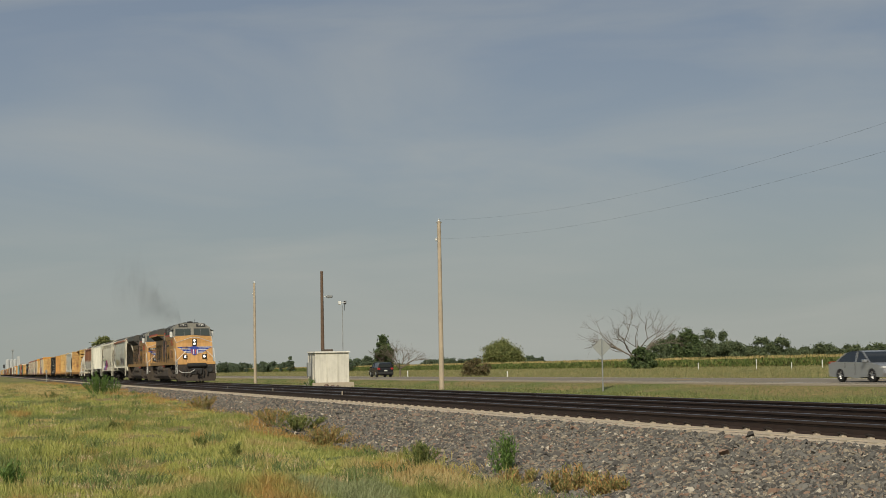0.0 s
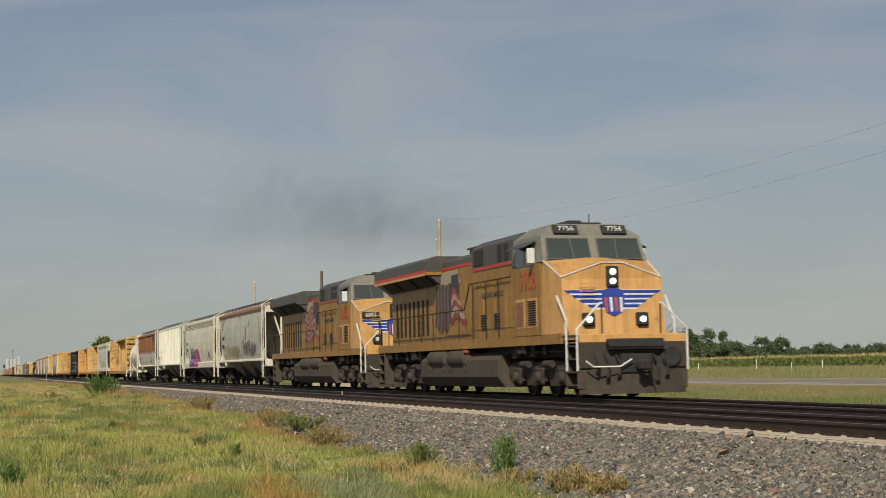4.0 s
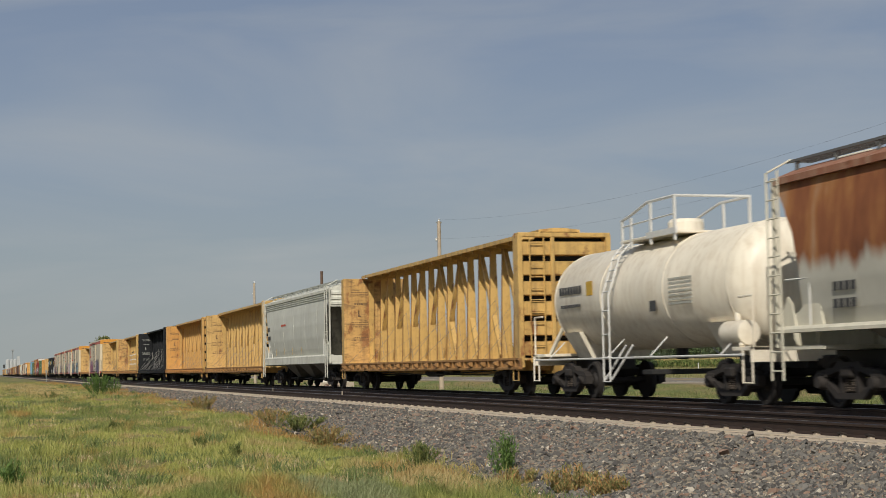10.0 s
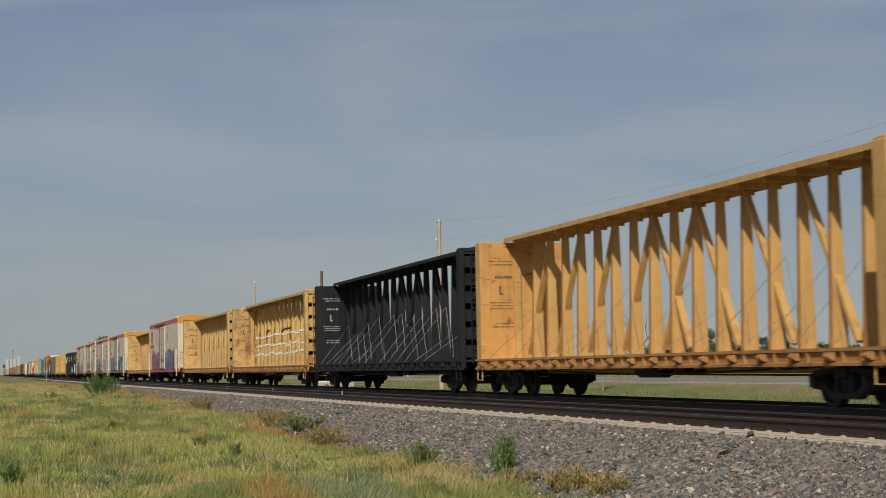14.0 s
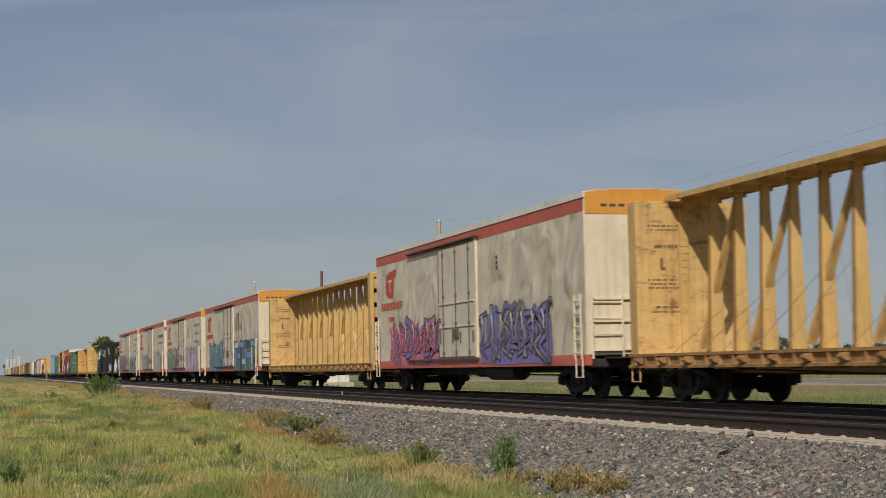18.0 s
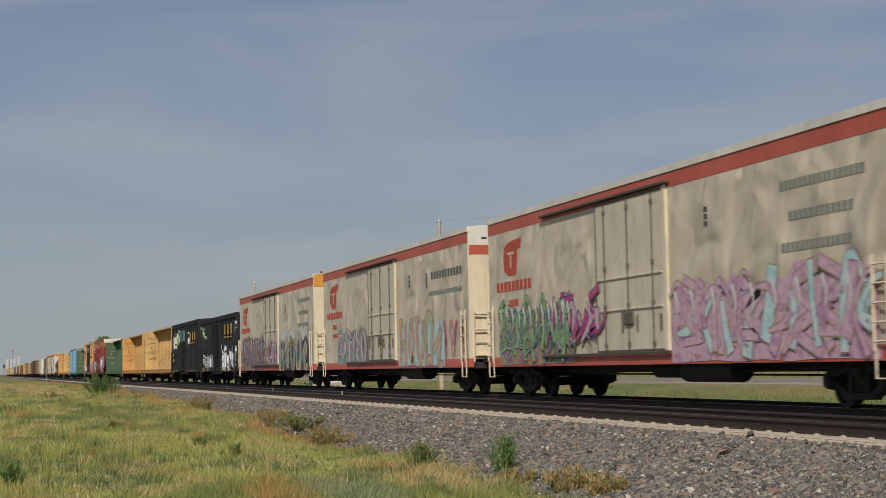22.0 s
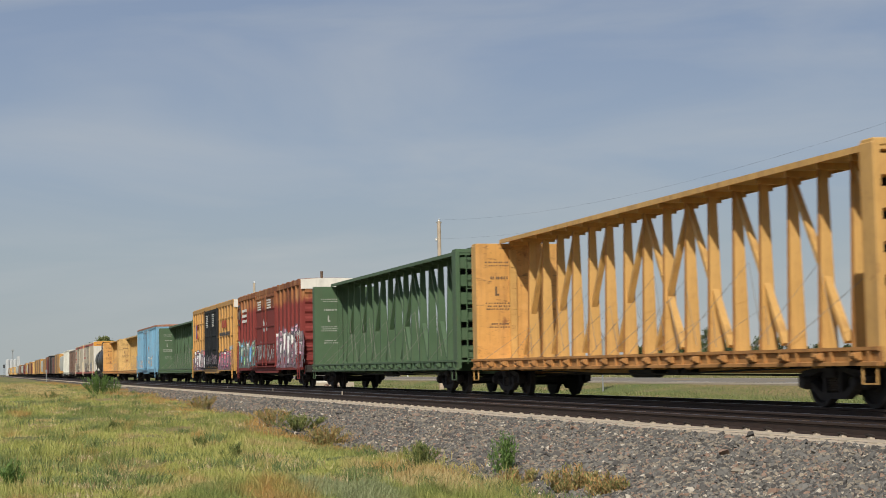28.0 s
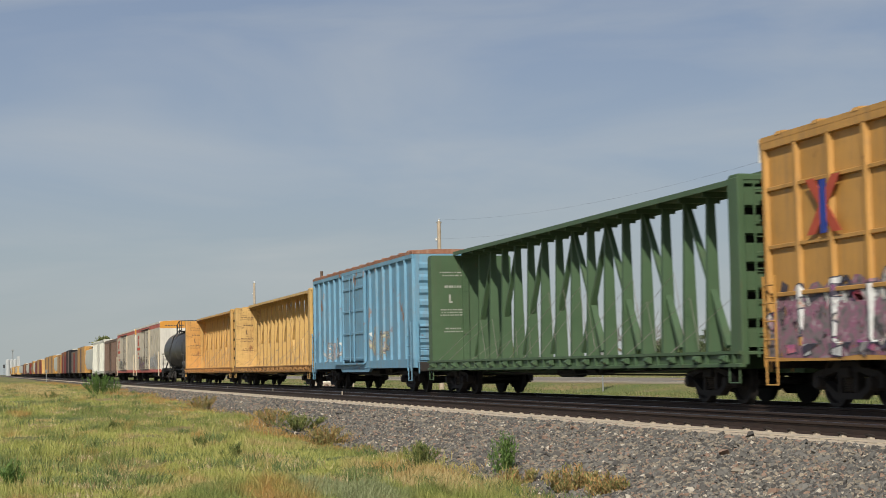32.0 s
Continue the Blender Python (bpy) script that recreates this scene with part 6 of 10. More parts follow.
        lr.pipe([(-10.45, sy * 1.46, ZD + 1.0), (-10.8, sy * 1.3, ZD + 0.7), (-10.8, sy * 1.3, 0.6)], 0.025, 6)
        part("side_handrail", lr, TRUCK_IRON, car)
    # fuel tank, air reservoirs, equipment under the frame
    ft = Shape().prism([(-1.5, 1.05), (-1.5, 0.55), (-1.25, 0.25), (1.25, 0.25), (1.5, 0.55), (1.5, 1.05), (1.3, 1.22), (-1.3, 1.22)], -4.5, 3.9)
    fx = 0.9 if lit else 2.9
    ftk = part("fuel_tank", ft, LOCO_UNDER, car, "dusty fuel tank")
    for sy in (-1, 1):
        for x in (-2.4, -0.1) if lit else (-1.7, 0.75):
            part("air_reservoir", Shape().lathe([(x - 1.0, 0.05), (x - 0.97, 0.22), (x - 0.9, 0.27), (x + 0.9, 0.27), (x + 0.97, 0.22), (x + 1.0, 0.05)], 18, "x", (0, sy * 1.36, 1.12)), LOCO_UNDER, ftk)
        for x in (-3.2, -1.6, -0.9, 0.7) if lit else (-2.5, -0.9, -0.05, 1.6):
            part("tank_bracket", Shape().box(x - 0.05, x + 0.05, sy * 1.3, sy * 1.55, 0.75, 1.3), LOCO_UNDER, ftk)
        part("filler_cap", Shape().tube((fx, sy * 1.45, 1.3), (fx, sy * 1.6, 1.33), 0.06, 8), FLAG_BRIGHT, ftk)
        un = Shape()
        rnd = random.Random(4)
        for i in range(14):
            x = rnd.choice([rnd.uniform(-9.5, -4.8), rnd.uniform(4.2, 9.3)])
            un.box(x, x + rnd.uniform(0.15, 0.6), sy * 1.2, sy * rnd.uniform(1.32, 1.45), 1.05 + rnd.uniform(0, 0.15), 1.4, 0.02)
        un.tube((-9.5, sy * 1.3, 1.22), (9.2, sy * 1.3, 1.22), 0.03, 6)
        part("underframe_piping", un, TRUCK_IRON, car)
    flag_panel(car, -4.2, -0.45, 1.98, 4.02, -1.03, not lit)
    writing(car, "BUILDING AMERICA", 3.35, -1.425, 2.95, 0.17, LETTER_DARK)
    for x in (-6.75, 6.75):
        loco_truck(car, x)
    couplers(car, half)
    return car


# ---- the train, from its front backwards: (first end, last end) along the track at the start ----
G_DARK = spray("graffiti_dark", [(0.03, 0.03, 0.04), (0.06, 0.05, 0.09)])
G_PURPLE = spray("graffiti_purple", [(0.16, 0.12, 0.34), (0.25, 0.18, 0.42), (0.1, 0.12, 0.4)], 1.4, 1)
G_RED = spray("graffiti_red", [(0.5, 0.05, 0.09), (0.62, 0.2, 0.25), (0.3, 0.06, 0.25)], 1.3, 2)
G_TEAL = spray("graffiti_teal", [(0.06, 0.2, 0.28), (0.14, 0.36, 0.42), (0.05, 0.1, 0.17)], 1.2, 3)
G_BLUE = spray("graffiti_blue", [(0.06, 0.18, 0.42), (0.12, 0.32, 0.55), (0.22, 0.45, 0.6)], 1.2, 4)
G_GREEN = spray("graffiti_green", [(0.1, 0.34, 0.12), (0.3, 0.5, 0.2), (0.08, 0.2, 0.12)], 1.6, 5)
G_PINK = spray("graffiti_pink", [(0.55, 0.3, 0.42), (0.62, 0.42, 0.5), (0.4, 0.2, 0.35)], 1.4, 6)
G_MAGENTA = spray("graffiti_magenta", [(0.4, 0.03, 0.16), (0.5, 0.05, 0.22), (0.3, 0.02, 0.2)], 1.0, 7)
G_SALMON = spray("graffiti_salmon", [(0.6, 0.33, 0.24), (0.62, 0.45, 0.3), (0.55, 0.25, 0.2)], 1.4, 8)
G_OLIVE = spray("graffiti_olive", [(0.26, 0.22, 0.05), (0.36, 0.28, 0.06), (0.4, 0.33, 0.2)], 1.6, 9)
G_GREY = spray("graffiti_grey", [(0.08, 0.07, 0.08), (0.35, 0.33, 0.32), (0.16, 0.14, 0.17)], 1.4, 10)
G_MAUVE = spray("graffiti_mauve", [(0.2, 0.07, 0.16), (0.3, 0.16, 0.28), (0.4, 0.3, 0.1), (0.12, 0.2, 0.12)], 1.7, 11)
G_SILVER = spray("graffiti_silver", [(0.5, 0.5, 0.5), (0.66, 0.66, 0.64), (0.4, 0.42, 0.44)], 1.2, 12)
G_AQUA = spray("graffiti_aqua", [(0.3, 0.55, 0.56), (0.5, 0.68, 0.66), (0.62, 0.62, 0.66)], 1.5, 13)
G_SAND = spray("graffiti_sand", [(0.4, 0.36, 0.22), (0.5, 0.46, 0.3), (0.32, 0.34, 0.2)], 1.4, 14)
G_MIXED = spray("graffiti_mixed", [(0.3, 0.06, 0.2), (0.1, 0.1, 0.12), (0.5, 0.45, 0.4), (0.5, 0.1, 0.05)], 1.8, 15)
G_MURK = spray("graffiti_murk", [(0.05, 0.055, 0.06), (0.13, 0.17, 0.16), (0.08, 0.12, 0.11), (0.3, 0.3, 0.27)], 2.6, 17)
G_SMOKE = spray("graffiti_smoke", [(0.05, 0.05, 0.055), (0.2, 0.17, 0.17), (0.3, 0.1, 0.18), (0.42, 0.4, 0.38)], 2.4, 18)
G_MINT = spray("graffiti_mint", [(0.12, 0.24, 0.2), (0.2, 0.36, 0.3), (0.35, 0.42, 0.3), (0.15, 0.2, 0.4)], 1.6, 16)

TRAIN = []        # (car, place of its middle at the start)


def couple(car, a, b):
    """Sets a car between the ends a and b of its body, and its couplers half-way to its neighbours."""
    mid = (a + b) / 2
    for ob in car.children:
        if ob.name.split(".")[0] == "coupler":
            fore = ob.matrix_basis.translation.x > 0
            near_end = a if fore else b
            gap = min((abs(q - near_end) for e in BODY for q in e if abs(q - near_end) > 0.01 and (q > near_end) == fore), default=1.2)
            ob.matrix_basis = pose((near_end - mid) + (gap if fore else -gap) / 2, 0, 0, 0, 0, 0 if fore else 180)
    TRAIN.append((car, mid))
    return car


# front and rear end of every body
BODY = [(-123.05, -144.15), (-146.05, -167.15), (-169.2, -186.5), (-187.8, -204.55), (-206.1, -223.25), (-224.5, -242.2), (-243.25, -255.95), (-257.25, -280.15), (-282.2, -298.5),
        (-299.75, -322.65), (-324.55, -347.45), (-349.05, -371.95), (-374.15, -397.05), (-398.85, -421.75), (-424.2, -445.8), (-447.35, -470.25), (-472.8, -494.45), (-496.6, -518.15),
        (-520.2, -541.8), (-544.0, -565.55), (-567.2, -583.0), (-584.35, -600.5), (-601.75, -624.65), (-626.65, -649.55), (-651.25, -674.15), (-676.5, -695.5), (-697.4, -716.6),
        (-717.85, -740.75), (-742.3, -759.6), (-761.0, -783.9), (-785.35, -808.25), (-809.4, -823.7), (-825.1, -846.8), (-848.6, -870.1), (-871.6, -890.4), (-891.6, -912.4)]
OVERHANG = {6: 0.5, 14: 0.87, 16: 0.87, 17: 0.87, 18: 0.87, 19: 0.87, 31: 0.5, 32: 0.87, 33: 0.87}
OVERHANG.update({i: 0.45 for i in (2, 3, 4, 5, 8)})
OVERHANG.update({i: 0.82 for i in (7, 9, 10, 11, 12, 13, 15, 22, 23, 24, 27, 29, 30)})
spans = BODY
half = [(a - b) / 2 + OVERHANG.get(i, 0.6) for i, (a, b) in enumerate(BODY)]

couple(locomotive("dusty yellow and grey diesel locomotive with lit headlights", "7756", True), *spans[0])
couple(locomotive("yellow and grey diesel locomotive coupled behind the first", "6883", False), *spans[1])

h = couple(covered_hopper(HOPPER_SPOT, EAVE_RUST, HOPPER_CREAM, "pale grey covered hopper with rusted eaves and faded graffiti", half[2], "smooth"), *spans[2])
graffiti(h, -5.6, -0.4, 1.6, 2.4, -1.5, G_OLIVE, G_SAND, 21, 7, o=0.03)
graffiti(h, 0.9, 5.4, 1.6, 2.7, -1.53, G_GREY, G_DARK, 22, 5, o=0.03)
bars(h, [(-6.9, -6.1, 2.85, 0.22, 4), (-6.9, -6.1, 2.35, 0.22, 5)], -1.53, LETTER_DARK)

h = couple(covered_hopper(HOPPER_CREAM, HOPPER_CREAM, HOPPER_CREAM, "cream covered hopper with purple and magenta graffiti", half[3], "smooth", deep=True), *spans[3])
graffiti(h, -5.0, -2.7, 1.15, 2.4, -1.53, G_PURPLE, G_DARK, 23, 5, back=G_PURPLE, o=0.03)
cloud(h, -5.0, -2.8, 2.35, 2.6, -1.52, G_GREEN, "graffiti", h, "faint green overspray", 0.5, 3)
cloud(h, -2.75, -0.3, 1.15, 2.5, -1.54, G_MAGENTA, "graffiti", h, "solid magenta painted panel", 0.1, 24, 8)
graffiti(h, -2.2, -0.5, 1.7, 2.2, -1.55, G_MAUVE, G_MAGENTA, 25, 3, o=0.02)
bars(h, [(-6.9, -6.2, 2.85, 0.18, 4), (-6.9, -6.0, 2.4, 0.18, 5)], -1.53, LETTER_DARK)
bars(h, [(4.6, 5.1, 1.95, 0.35, 1)], -1.48, LETTER_DARK, "placard")

h = couple(covered_hopper(HOPPER_RIBBED, HOPPER_RIBBED, HOPPER_RIBBED, "pale grey covered hopper with vertical side ribs", half[4], "ribbed", top=4.3), *spans[4])
bars(h, [(-6.6, -5.0, 2.5, 0.24, 5), (-6.6, -5.0, 2.0, 0.24, 6)], -1.475, LETTER_DARK)

h = couple(covered_hopper(RUST_SIDE, EAVE_RUST, HOPPER_CREAM, "covered hopper with heavily rusted upper sides", half[5], "rust"), *spans[5])
bars(h, [(5.0, 6.6, 3.75, 0.55, 4)], -1.49, LETTER_DARK, "painted_patch")
bars(h, [(-6.7, -5.9, 2.15, 0.16, 4), (-6.7, -5.9, 1.85, 0.16, 4)], -1.5, LETTER_DARK)
bars(h, [(3.4, 3.9, 1.9, 0.4, 1)], -1.47, LETTER_DARK, "placard")

h = couple(tank_car(TANK_WHITE, "short dirty white tank car with railed top platform", half[6], 1.3, 2.5), *spans[6])
bars(h, [(-4.6, -3.0, 2.75, 0.2, 8), (-4.5, -3.1, 2.35, 0.08, 10)], -1.32, LETTER_DARK)
bars(h, [(-2.75, -2.2, 2.75, 0.35, 1)], -1.3, LETTER_YELLOW, "placard")
bars(h, [(2.2, 3.4, 2.7 - 0.09 * k, 0.045, 9) for k in range(7)], -1.3, STENCIL_PALE)
bars(h, [(1.15, 1.6, 2.15, 0.24, 1)], -1.3, LETTER_DARK, "placard")

couple(centre_beam(YELLOW_OLD, "empty weathered yellow centre-beam lumber car", half[7], seed=1), *spans[7])

h = couple(covered_hopper(HOPPER_GREY, HOPPER_WHITE, HOPPER_WHITE, "clean light grey covered hopper with white sill", half[8], "smooth", top=4.3, deep=True, board_m=BOARD_PALE), *spans[8])
bars(h, [(-7.2, -6.5, 2.95, 0.2, 4), (-7.2, -6.3, 2.5, 0.2, 6)], -1.53, LETTER_DARK)
bars(h, [(-3.2, -2.0, 3.05, 0.09, 8)], -1.53, LETTER_RED)
bars(h, [(-5.0 + 2.2 * k, -4.94 + 2.2 * k, 1.75, 0.35, 1) for k in range(4)], -1.47, LETTER_YELLOW, "reflector")

couple(centre_beam(YELLOW, "empty yellow centre-beam lumber car with stencilled bulkheads", half[9], seed=2), *spans[9])
h = couple(centre_beam(YELLOW_B, "empty yellow centre-beam lumber car with a scrawled bulkhead", half[10], seed=3), *spans[10])
couple(centre_beam(CB_BLACK, "empty black centre-beam lumber car with steel cables", half[11], seed=4), *spans[11])
couple(centre_beam(YELLOW_OLD, "yellow centre-beam lumber car with white straps on its posts", half[12], straps=True, seed=5), *spans[12])
couple(centre_beam(YELLOW, "empty yellow centre-beam lumber car ahead of a refrigerator car", half[13], seed=6), *spans[13])

h = couple(refrigerator_car("grimy white refrigerator car with red and purple graffiti", half[14], REEFER_END, REEFER_ORANGE, 1, False), *spans[14])
graffiti(h, -8.4, -2.2, 0.9, 2.6, -1.57, [G_RED, G_RED, G_RED, G_PURPLE], G_DARK, 31, 6, back=G_RED)
graffiti(h, 2.4, 8.3, 0.9, 2.6, -1.57, [G_PURPLE, G_GREY], G_DARK, 32, 6, back=G_PURPLE)
couple(centre_beam(YELLOW, "empty yellow centre-beam lumber car between two refrigerator cars", half[15], seed=7), *spans[15])
h = couple(refrigerator_car("white refrigerator car with broad blue block-letter graffiti", half[16], REEFER_END, REEFER_ORANGE, 2, False), *spans[16])
graffiti(h, -8.3, -2.4, 0.86, 2.7, -1.57, [G_BLUE, G_BLUE, G_OLIVE], G_DARK, 33, 5, back=G_BLUE)
graffiti(h, 2.3, 10.3, 0.86, 2.6, -1.57, [G_BLUE, G_AQUA, G_BLUE, G_DARK], G_DARK, 34, 12, back=G_MURK, style="block")
graffiti(h, 2.4, 5.0, 2.65, 4.3, -1.545, G_MAUVE, G_MAUVE, 35, 4, style="tag")
h = couple(refrigerator_car("white refrigerator car with green and pink graffiti", half[17], REEFER_END, REEFER_ORANGE, 3), *spans[17])
graffiti(h, -9.6, -3.9, 0.86, 2.75, -1.57, [G_GREEN, G_GREEN, G_MINT], G_DARK, 36, 10, back=G_MAUVE, o=0.025)
graffiti(h, -5.4, -1.6, 1.2, 2.75, -1.6, [G_MAGENTA, G_PINK], G_DARK, 136, 4, o=0.03)
graffiti(h, 2.2, 10.2, 0.86, 2.65, -1.57, [G_PINK, G_PINK, G_AQUA], G_MAUVE, 37, 8, back=G_PINK, o=0.03)
h = couple(refrigerator_car("white refrigerator car with salmon and aqua graffiti", half[18], REEFER_END, REEFER_ROOF, 4, False), *spans[18])
graffiti(h, -7.8, -2.6, 1.0, 2.5, -1.56, [G_MAUVE, G_PINK, G_SILVER], G_GREY, 38, 6, back=G_MINT)
graffiti(h, 2.5, 8.1, 0.88, 2.55, -1.572, [G_SALMON, G_SALMON, G_SAND], G_MAUVE, 39, 9, back=G_AQUA, style="letters", o=0.05, label="tall salmon letters on pale aqua overspray")
graffiti(h, -1.8, 1.5, 1.2, 2.1, -1.6, [G_GREY, G_OLIVE], G_MURK, 138, 3, style="tag")
graffiti(h, 8.1, 10.4, 1.2, 2.4, -1.56, G_RED, G_RED, 139, 4, style="tag")
bars(h, [(5.95, 6.2, 3.75, 0.5, 1), (6.6, 10.2, 3.88, 0.24, 11)], -1.535, LETTER_FADED)
bars(h, [(6.3, 10.2, 3.3, 0.13, 30)], -1.535, STENCIL_TEAL)
part("band_line", Shape().box(half[18] - 0.838, half[18] - 0.822, -1.5, 1.5, 4.3, 4.58), REEFER_RED, h)
h = couple(refrigerator_car("white refrigerator car with dark outlined graffiti", half[19], REEFER_END, REEFER_ORANGE, 5), *spans[19])
graffiti(h, -9.8, -2.2, 0.86, 2.75, -1.57, [G_MAUVE, G_PURPLE, G_MAUVE, G_OLIVE], G_DARK, 40, 8, back=G_MAUVE, o=0.03)
cloud(h, 2.3, 9.4, 2.2, 2.95, -1.562, G_SILVER, "graffiti", h, "white painted flames above the letters", 0.5, 9)
graffiti(h, 2.2, 9.6, 0.86, 2.5, -1.575, [G_SAND, G_OLIVE, G_SAND], G_SILVER, 41, 9, back=G_DARK, style="letters", o=0.04)
graffiti(h, 2.4, 9.4, 0.9, 2.3, -1.6, [G_BLUE, G_OLIVE], G_GREY, 241, 3, o=0.03)
graffiti(h, -1.9, 1.6, 0.95, 2.45, -1.6, [G_MAGENTA, G_SILVER, G_GREY], G_MAUVE, 142, 5, o=0.02)

h = couple(box_car(BOX_BLACK, "black ribbed boxcar with silver and aqua graffiti", half[20], 4.28, (-1.9, 1.3), 15, ladder_m=BOX_BLACK, belts=(2.1,)), *spans[20])
bars(h, [(3.4, 3.95, 3.4, 0.62, 1), (4.7, 5.25, 3.4, 0.62, 1), (6.0, 6.55, 3.4, 0.62, 1), (3.3, 6.7, 2.93, 0.08, 3)], -1.54, LETTER_YELLOW)
graffiti(h, -7.0, -1.2, 0.85, 1.95, -1.54, [G_SILVER, G_MAUVE, G_AQUA], G_GREY, 42, 7)
graffiti(h, 1.6, 7.8, 0.85, 2.4, -1.54, [G_AQUA, G_SILVER, G_DARK], G_SILVER, 43, 8)
graffiti(h, 7.0, 7.8, 3.1, 3.9, -1.54, G_SILVER, G_SILVER, 143, 2)
graffiti(h, -7.6, -5.6, 2.9, 3.9, -1.54, [G_OLIVE, G_SILVER], G_GREEN, 144, 3, o=0.03)
for k in range(13):
    bars(h, [(-7.6 + 1.2 * k, -7.2 + 1.2 * k, 0.92, 0.1, 1)], -1.53, LETTER_YELLOW, "reflector")
h = couple(box_car(BOX_BLACK, "black ribbed boxcar with olive and white graffiti near the roof", half[21], 4.46, (-2.2, 1.0), 15, ladder_m=BOX_BLACK, belts=(1.5, 2.2)), *spans[21])
bars(h, [(3.5, 4.05, 3.35, 0.6, 1), (4.8, 5.35, 3.35, 0.6, 1), (6.1, 6.65, 3.35, 0.6, 1), (3.4, 6.8, 2.9, 0.08, 3)], -1.54, LETTER_YELLOW)
graffiti(h, -7.0, -4.8, 2.5, 3.9, -1.54, G_SILVER, G_SILVER, 44, 2, o=0.02)
graffiti(h, -4.6, -2.4, 2.9, 4.0, -1.54, G_OLIVE, G_GREEN, 45, 3)
cloud(h, -2.0, 0.8, 3.1, 3.95, -1.54, G_TEAL, "graffiti", h, "faded teal spray across the door", 0.1, 48)
graffiti(h, 1.7, 2.9, 2.5, 3.9, -1.54, G_SILVER, G_SILVER, 46, 1)
bars(h, [(-7.3, -6.6, 2.15, 0.2, 3), (-7.3, -6.4, 1.75, 0.2, 4)], -1.54, LETTER_YELLOW)
for k in range(13):
    bars(h, [(-7.6 + 1.2 * k, -7.2 + 1.2 * k, 0.92, 0.1, 1)], -1.53, LETTER_YELLOW, "reflector")

couple(centre_beam(YELLOW, "empty pale yellow centre-beam lumber car behind black boxcars", half[22], seed=8), *spans[22])
couple(centre_beam(YELLOW_B, "empty orange-yellow centre-beam lumber car with chipped bulkhead", half[23], seed=9), *spans[23])
couple(centre_beam(GREEN_PAINT, "empty green centre-beam lumber car ahead of a red boxcar", half[24], seed=10), *spans[24])

h = couple(box_car(BOX_RED, "tall red boxcar with silver and green graffiti", half[25], 5.1, (-3.1, 2.9), 19, corr_door=False, cap=REEFER_ROOF, z0=0.86), *spans[25])
graffiti(h, -9.8, -3.0, 0.95, 2.6, -1.54, [G_TEAL, G_MURK, G_MINT, G_GREY, G_MURK, G_GREEN, G_MINT, G_BLUE], G_MURK, 51, 10, back=G_MURK, o=0.02)
graffiti(h, 3.1, 9.9, 0.9, 3.0, -1.54, [G_GREY, G_DARK, G_PINK, G_SMOKE, G_SILVER], G_DARK, 52, 9, back=G_SMOKE, o=0.03)
graffiti(h, -2.8, 2.6, 1.2, 2.4, -1.54, [G_SILVER, G_GREY], G_DARK, 152, 4, o=0.02)
cloud(h, -0.9, 0.4, 2.9, 3.6, -1.54, G_SILVER, "graffiti", h, "white spray patch on the door", 0.6, 7, 9)
em = Shape().lathe([(-1.555, 0.5), (-1.56, 0.56), (-1.56, 0.62), (-1.545, 0.62)], 24, "y", (-8.9, 0, 4.05))
em.f = [f for f in em.f if len(f) == 4]
ring = part("emblem", em, LETTER_DARK, h, "dark ring emblem with a tan centre")
part("emblem_centre", Shape().slab([(-9.15, 3.8), (-8.65, 3.8), (-8.55, 4.2), (-8.9, 4.4), (-9.25, 4.2)], -1.556, -1.545), BOX_BROWN, ring)
bars(h, [(-7.9, -6.2, 4.25, 0.15, 8), (-7.9, -6.2, 3.95, 0.15, 8), (-7.9, -6.2, 3.65, 0.15, 8)], -1.54, LETTER_WHITE)
bars(h, [(-2.3, -1.2, 4.5 - 0.13 * k, 0.08, 5) for k in range(4)] + [(0.6, 1.9, 4.5 - 0.13 * k, 0.08, 5) for k in range(4)], -1.57, LETTER_WHITE)

h = couple(box_car(BOX_YELLOW, "tall yellow boxcar with black doors and pink graffiti", half[26], 5.1, (-2.95, 2.75), 17, door_m=BOX_BLACK, corr_door=False, cap=REEFER_ROOF, belts=(2.1, 3.0, 4.1), z0=0.86), *spans[26])
graffiti(h, -9.4, -3.2, 0.9, 2.3, -1.54, [G_MIXED, G_DARK, G_SMOKE, G_RED, G_GREY, G_SILVER], G_DARK, 53, 9, back=G_SMOKE, o=0.025)
graffiti(h, 3.0, 9.0, 0.9, 2.2, -1.54, [G_MAGENTA, G_DARK, G_SMOKE, G_RED, G_GREY, G_MAGENTA], G_DARK, 54, 9, back=G_SMOKE, o=0.025)
graffiti(h, -2.6, 2.4, 1.0, 2.0, -1.575, [G_SMOKE, G_GREY], G_DARK, 154, 5, o=0.02, label="pale scrawls across the black doors")
cloud(h, 7.4, 9.3, 1.9, 2.5, -1.535, G_BLUE, "graffiti", h, "pale blue overspray", 0.5, 9)
bars(h, [(-2.2, -1.2, 4.5 - 0.12 * k, 0.05, 6) for k in range(7)] + [(0.6, 1.6, 4.5 - 0.12 * k, 0.05, 6) for k in range(7)], -1.57, LETTER_WHITE)
xs = Shape()
for da in (-1, 1):
    xs.hull([(-7.9, -1.55, 3.1 if da > 0 else 4.1), (-7.6, -1.55, 3.1 if da > 0 else 4.1), (-7.6, -1.54, 3.1 if da > 0 else 4.1), (-7.9, -1.54, 3.1 if da > 0 else 4.1)], [(-7.0, -1.55, 4.1 if da > 0 else 3.1), (-6.7, -1.55, 4.1 if da > 0 else 3.1), (-6.7, -1.54, 4.1 if da > 0 else 3.1), (-7.0, -1.54, 4.1 if da > 0 else 3.1)])
part("emblem", xs, LETTER_RED, h, "red crossed emblem")
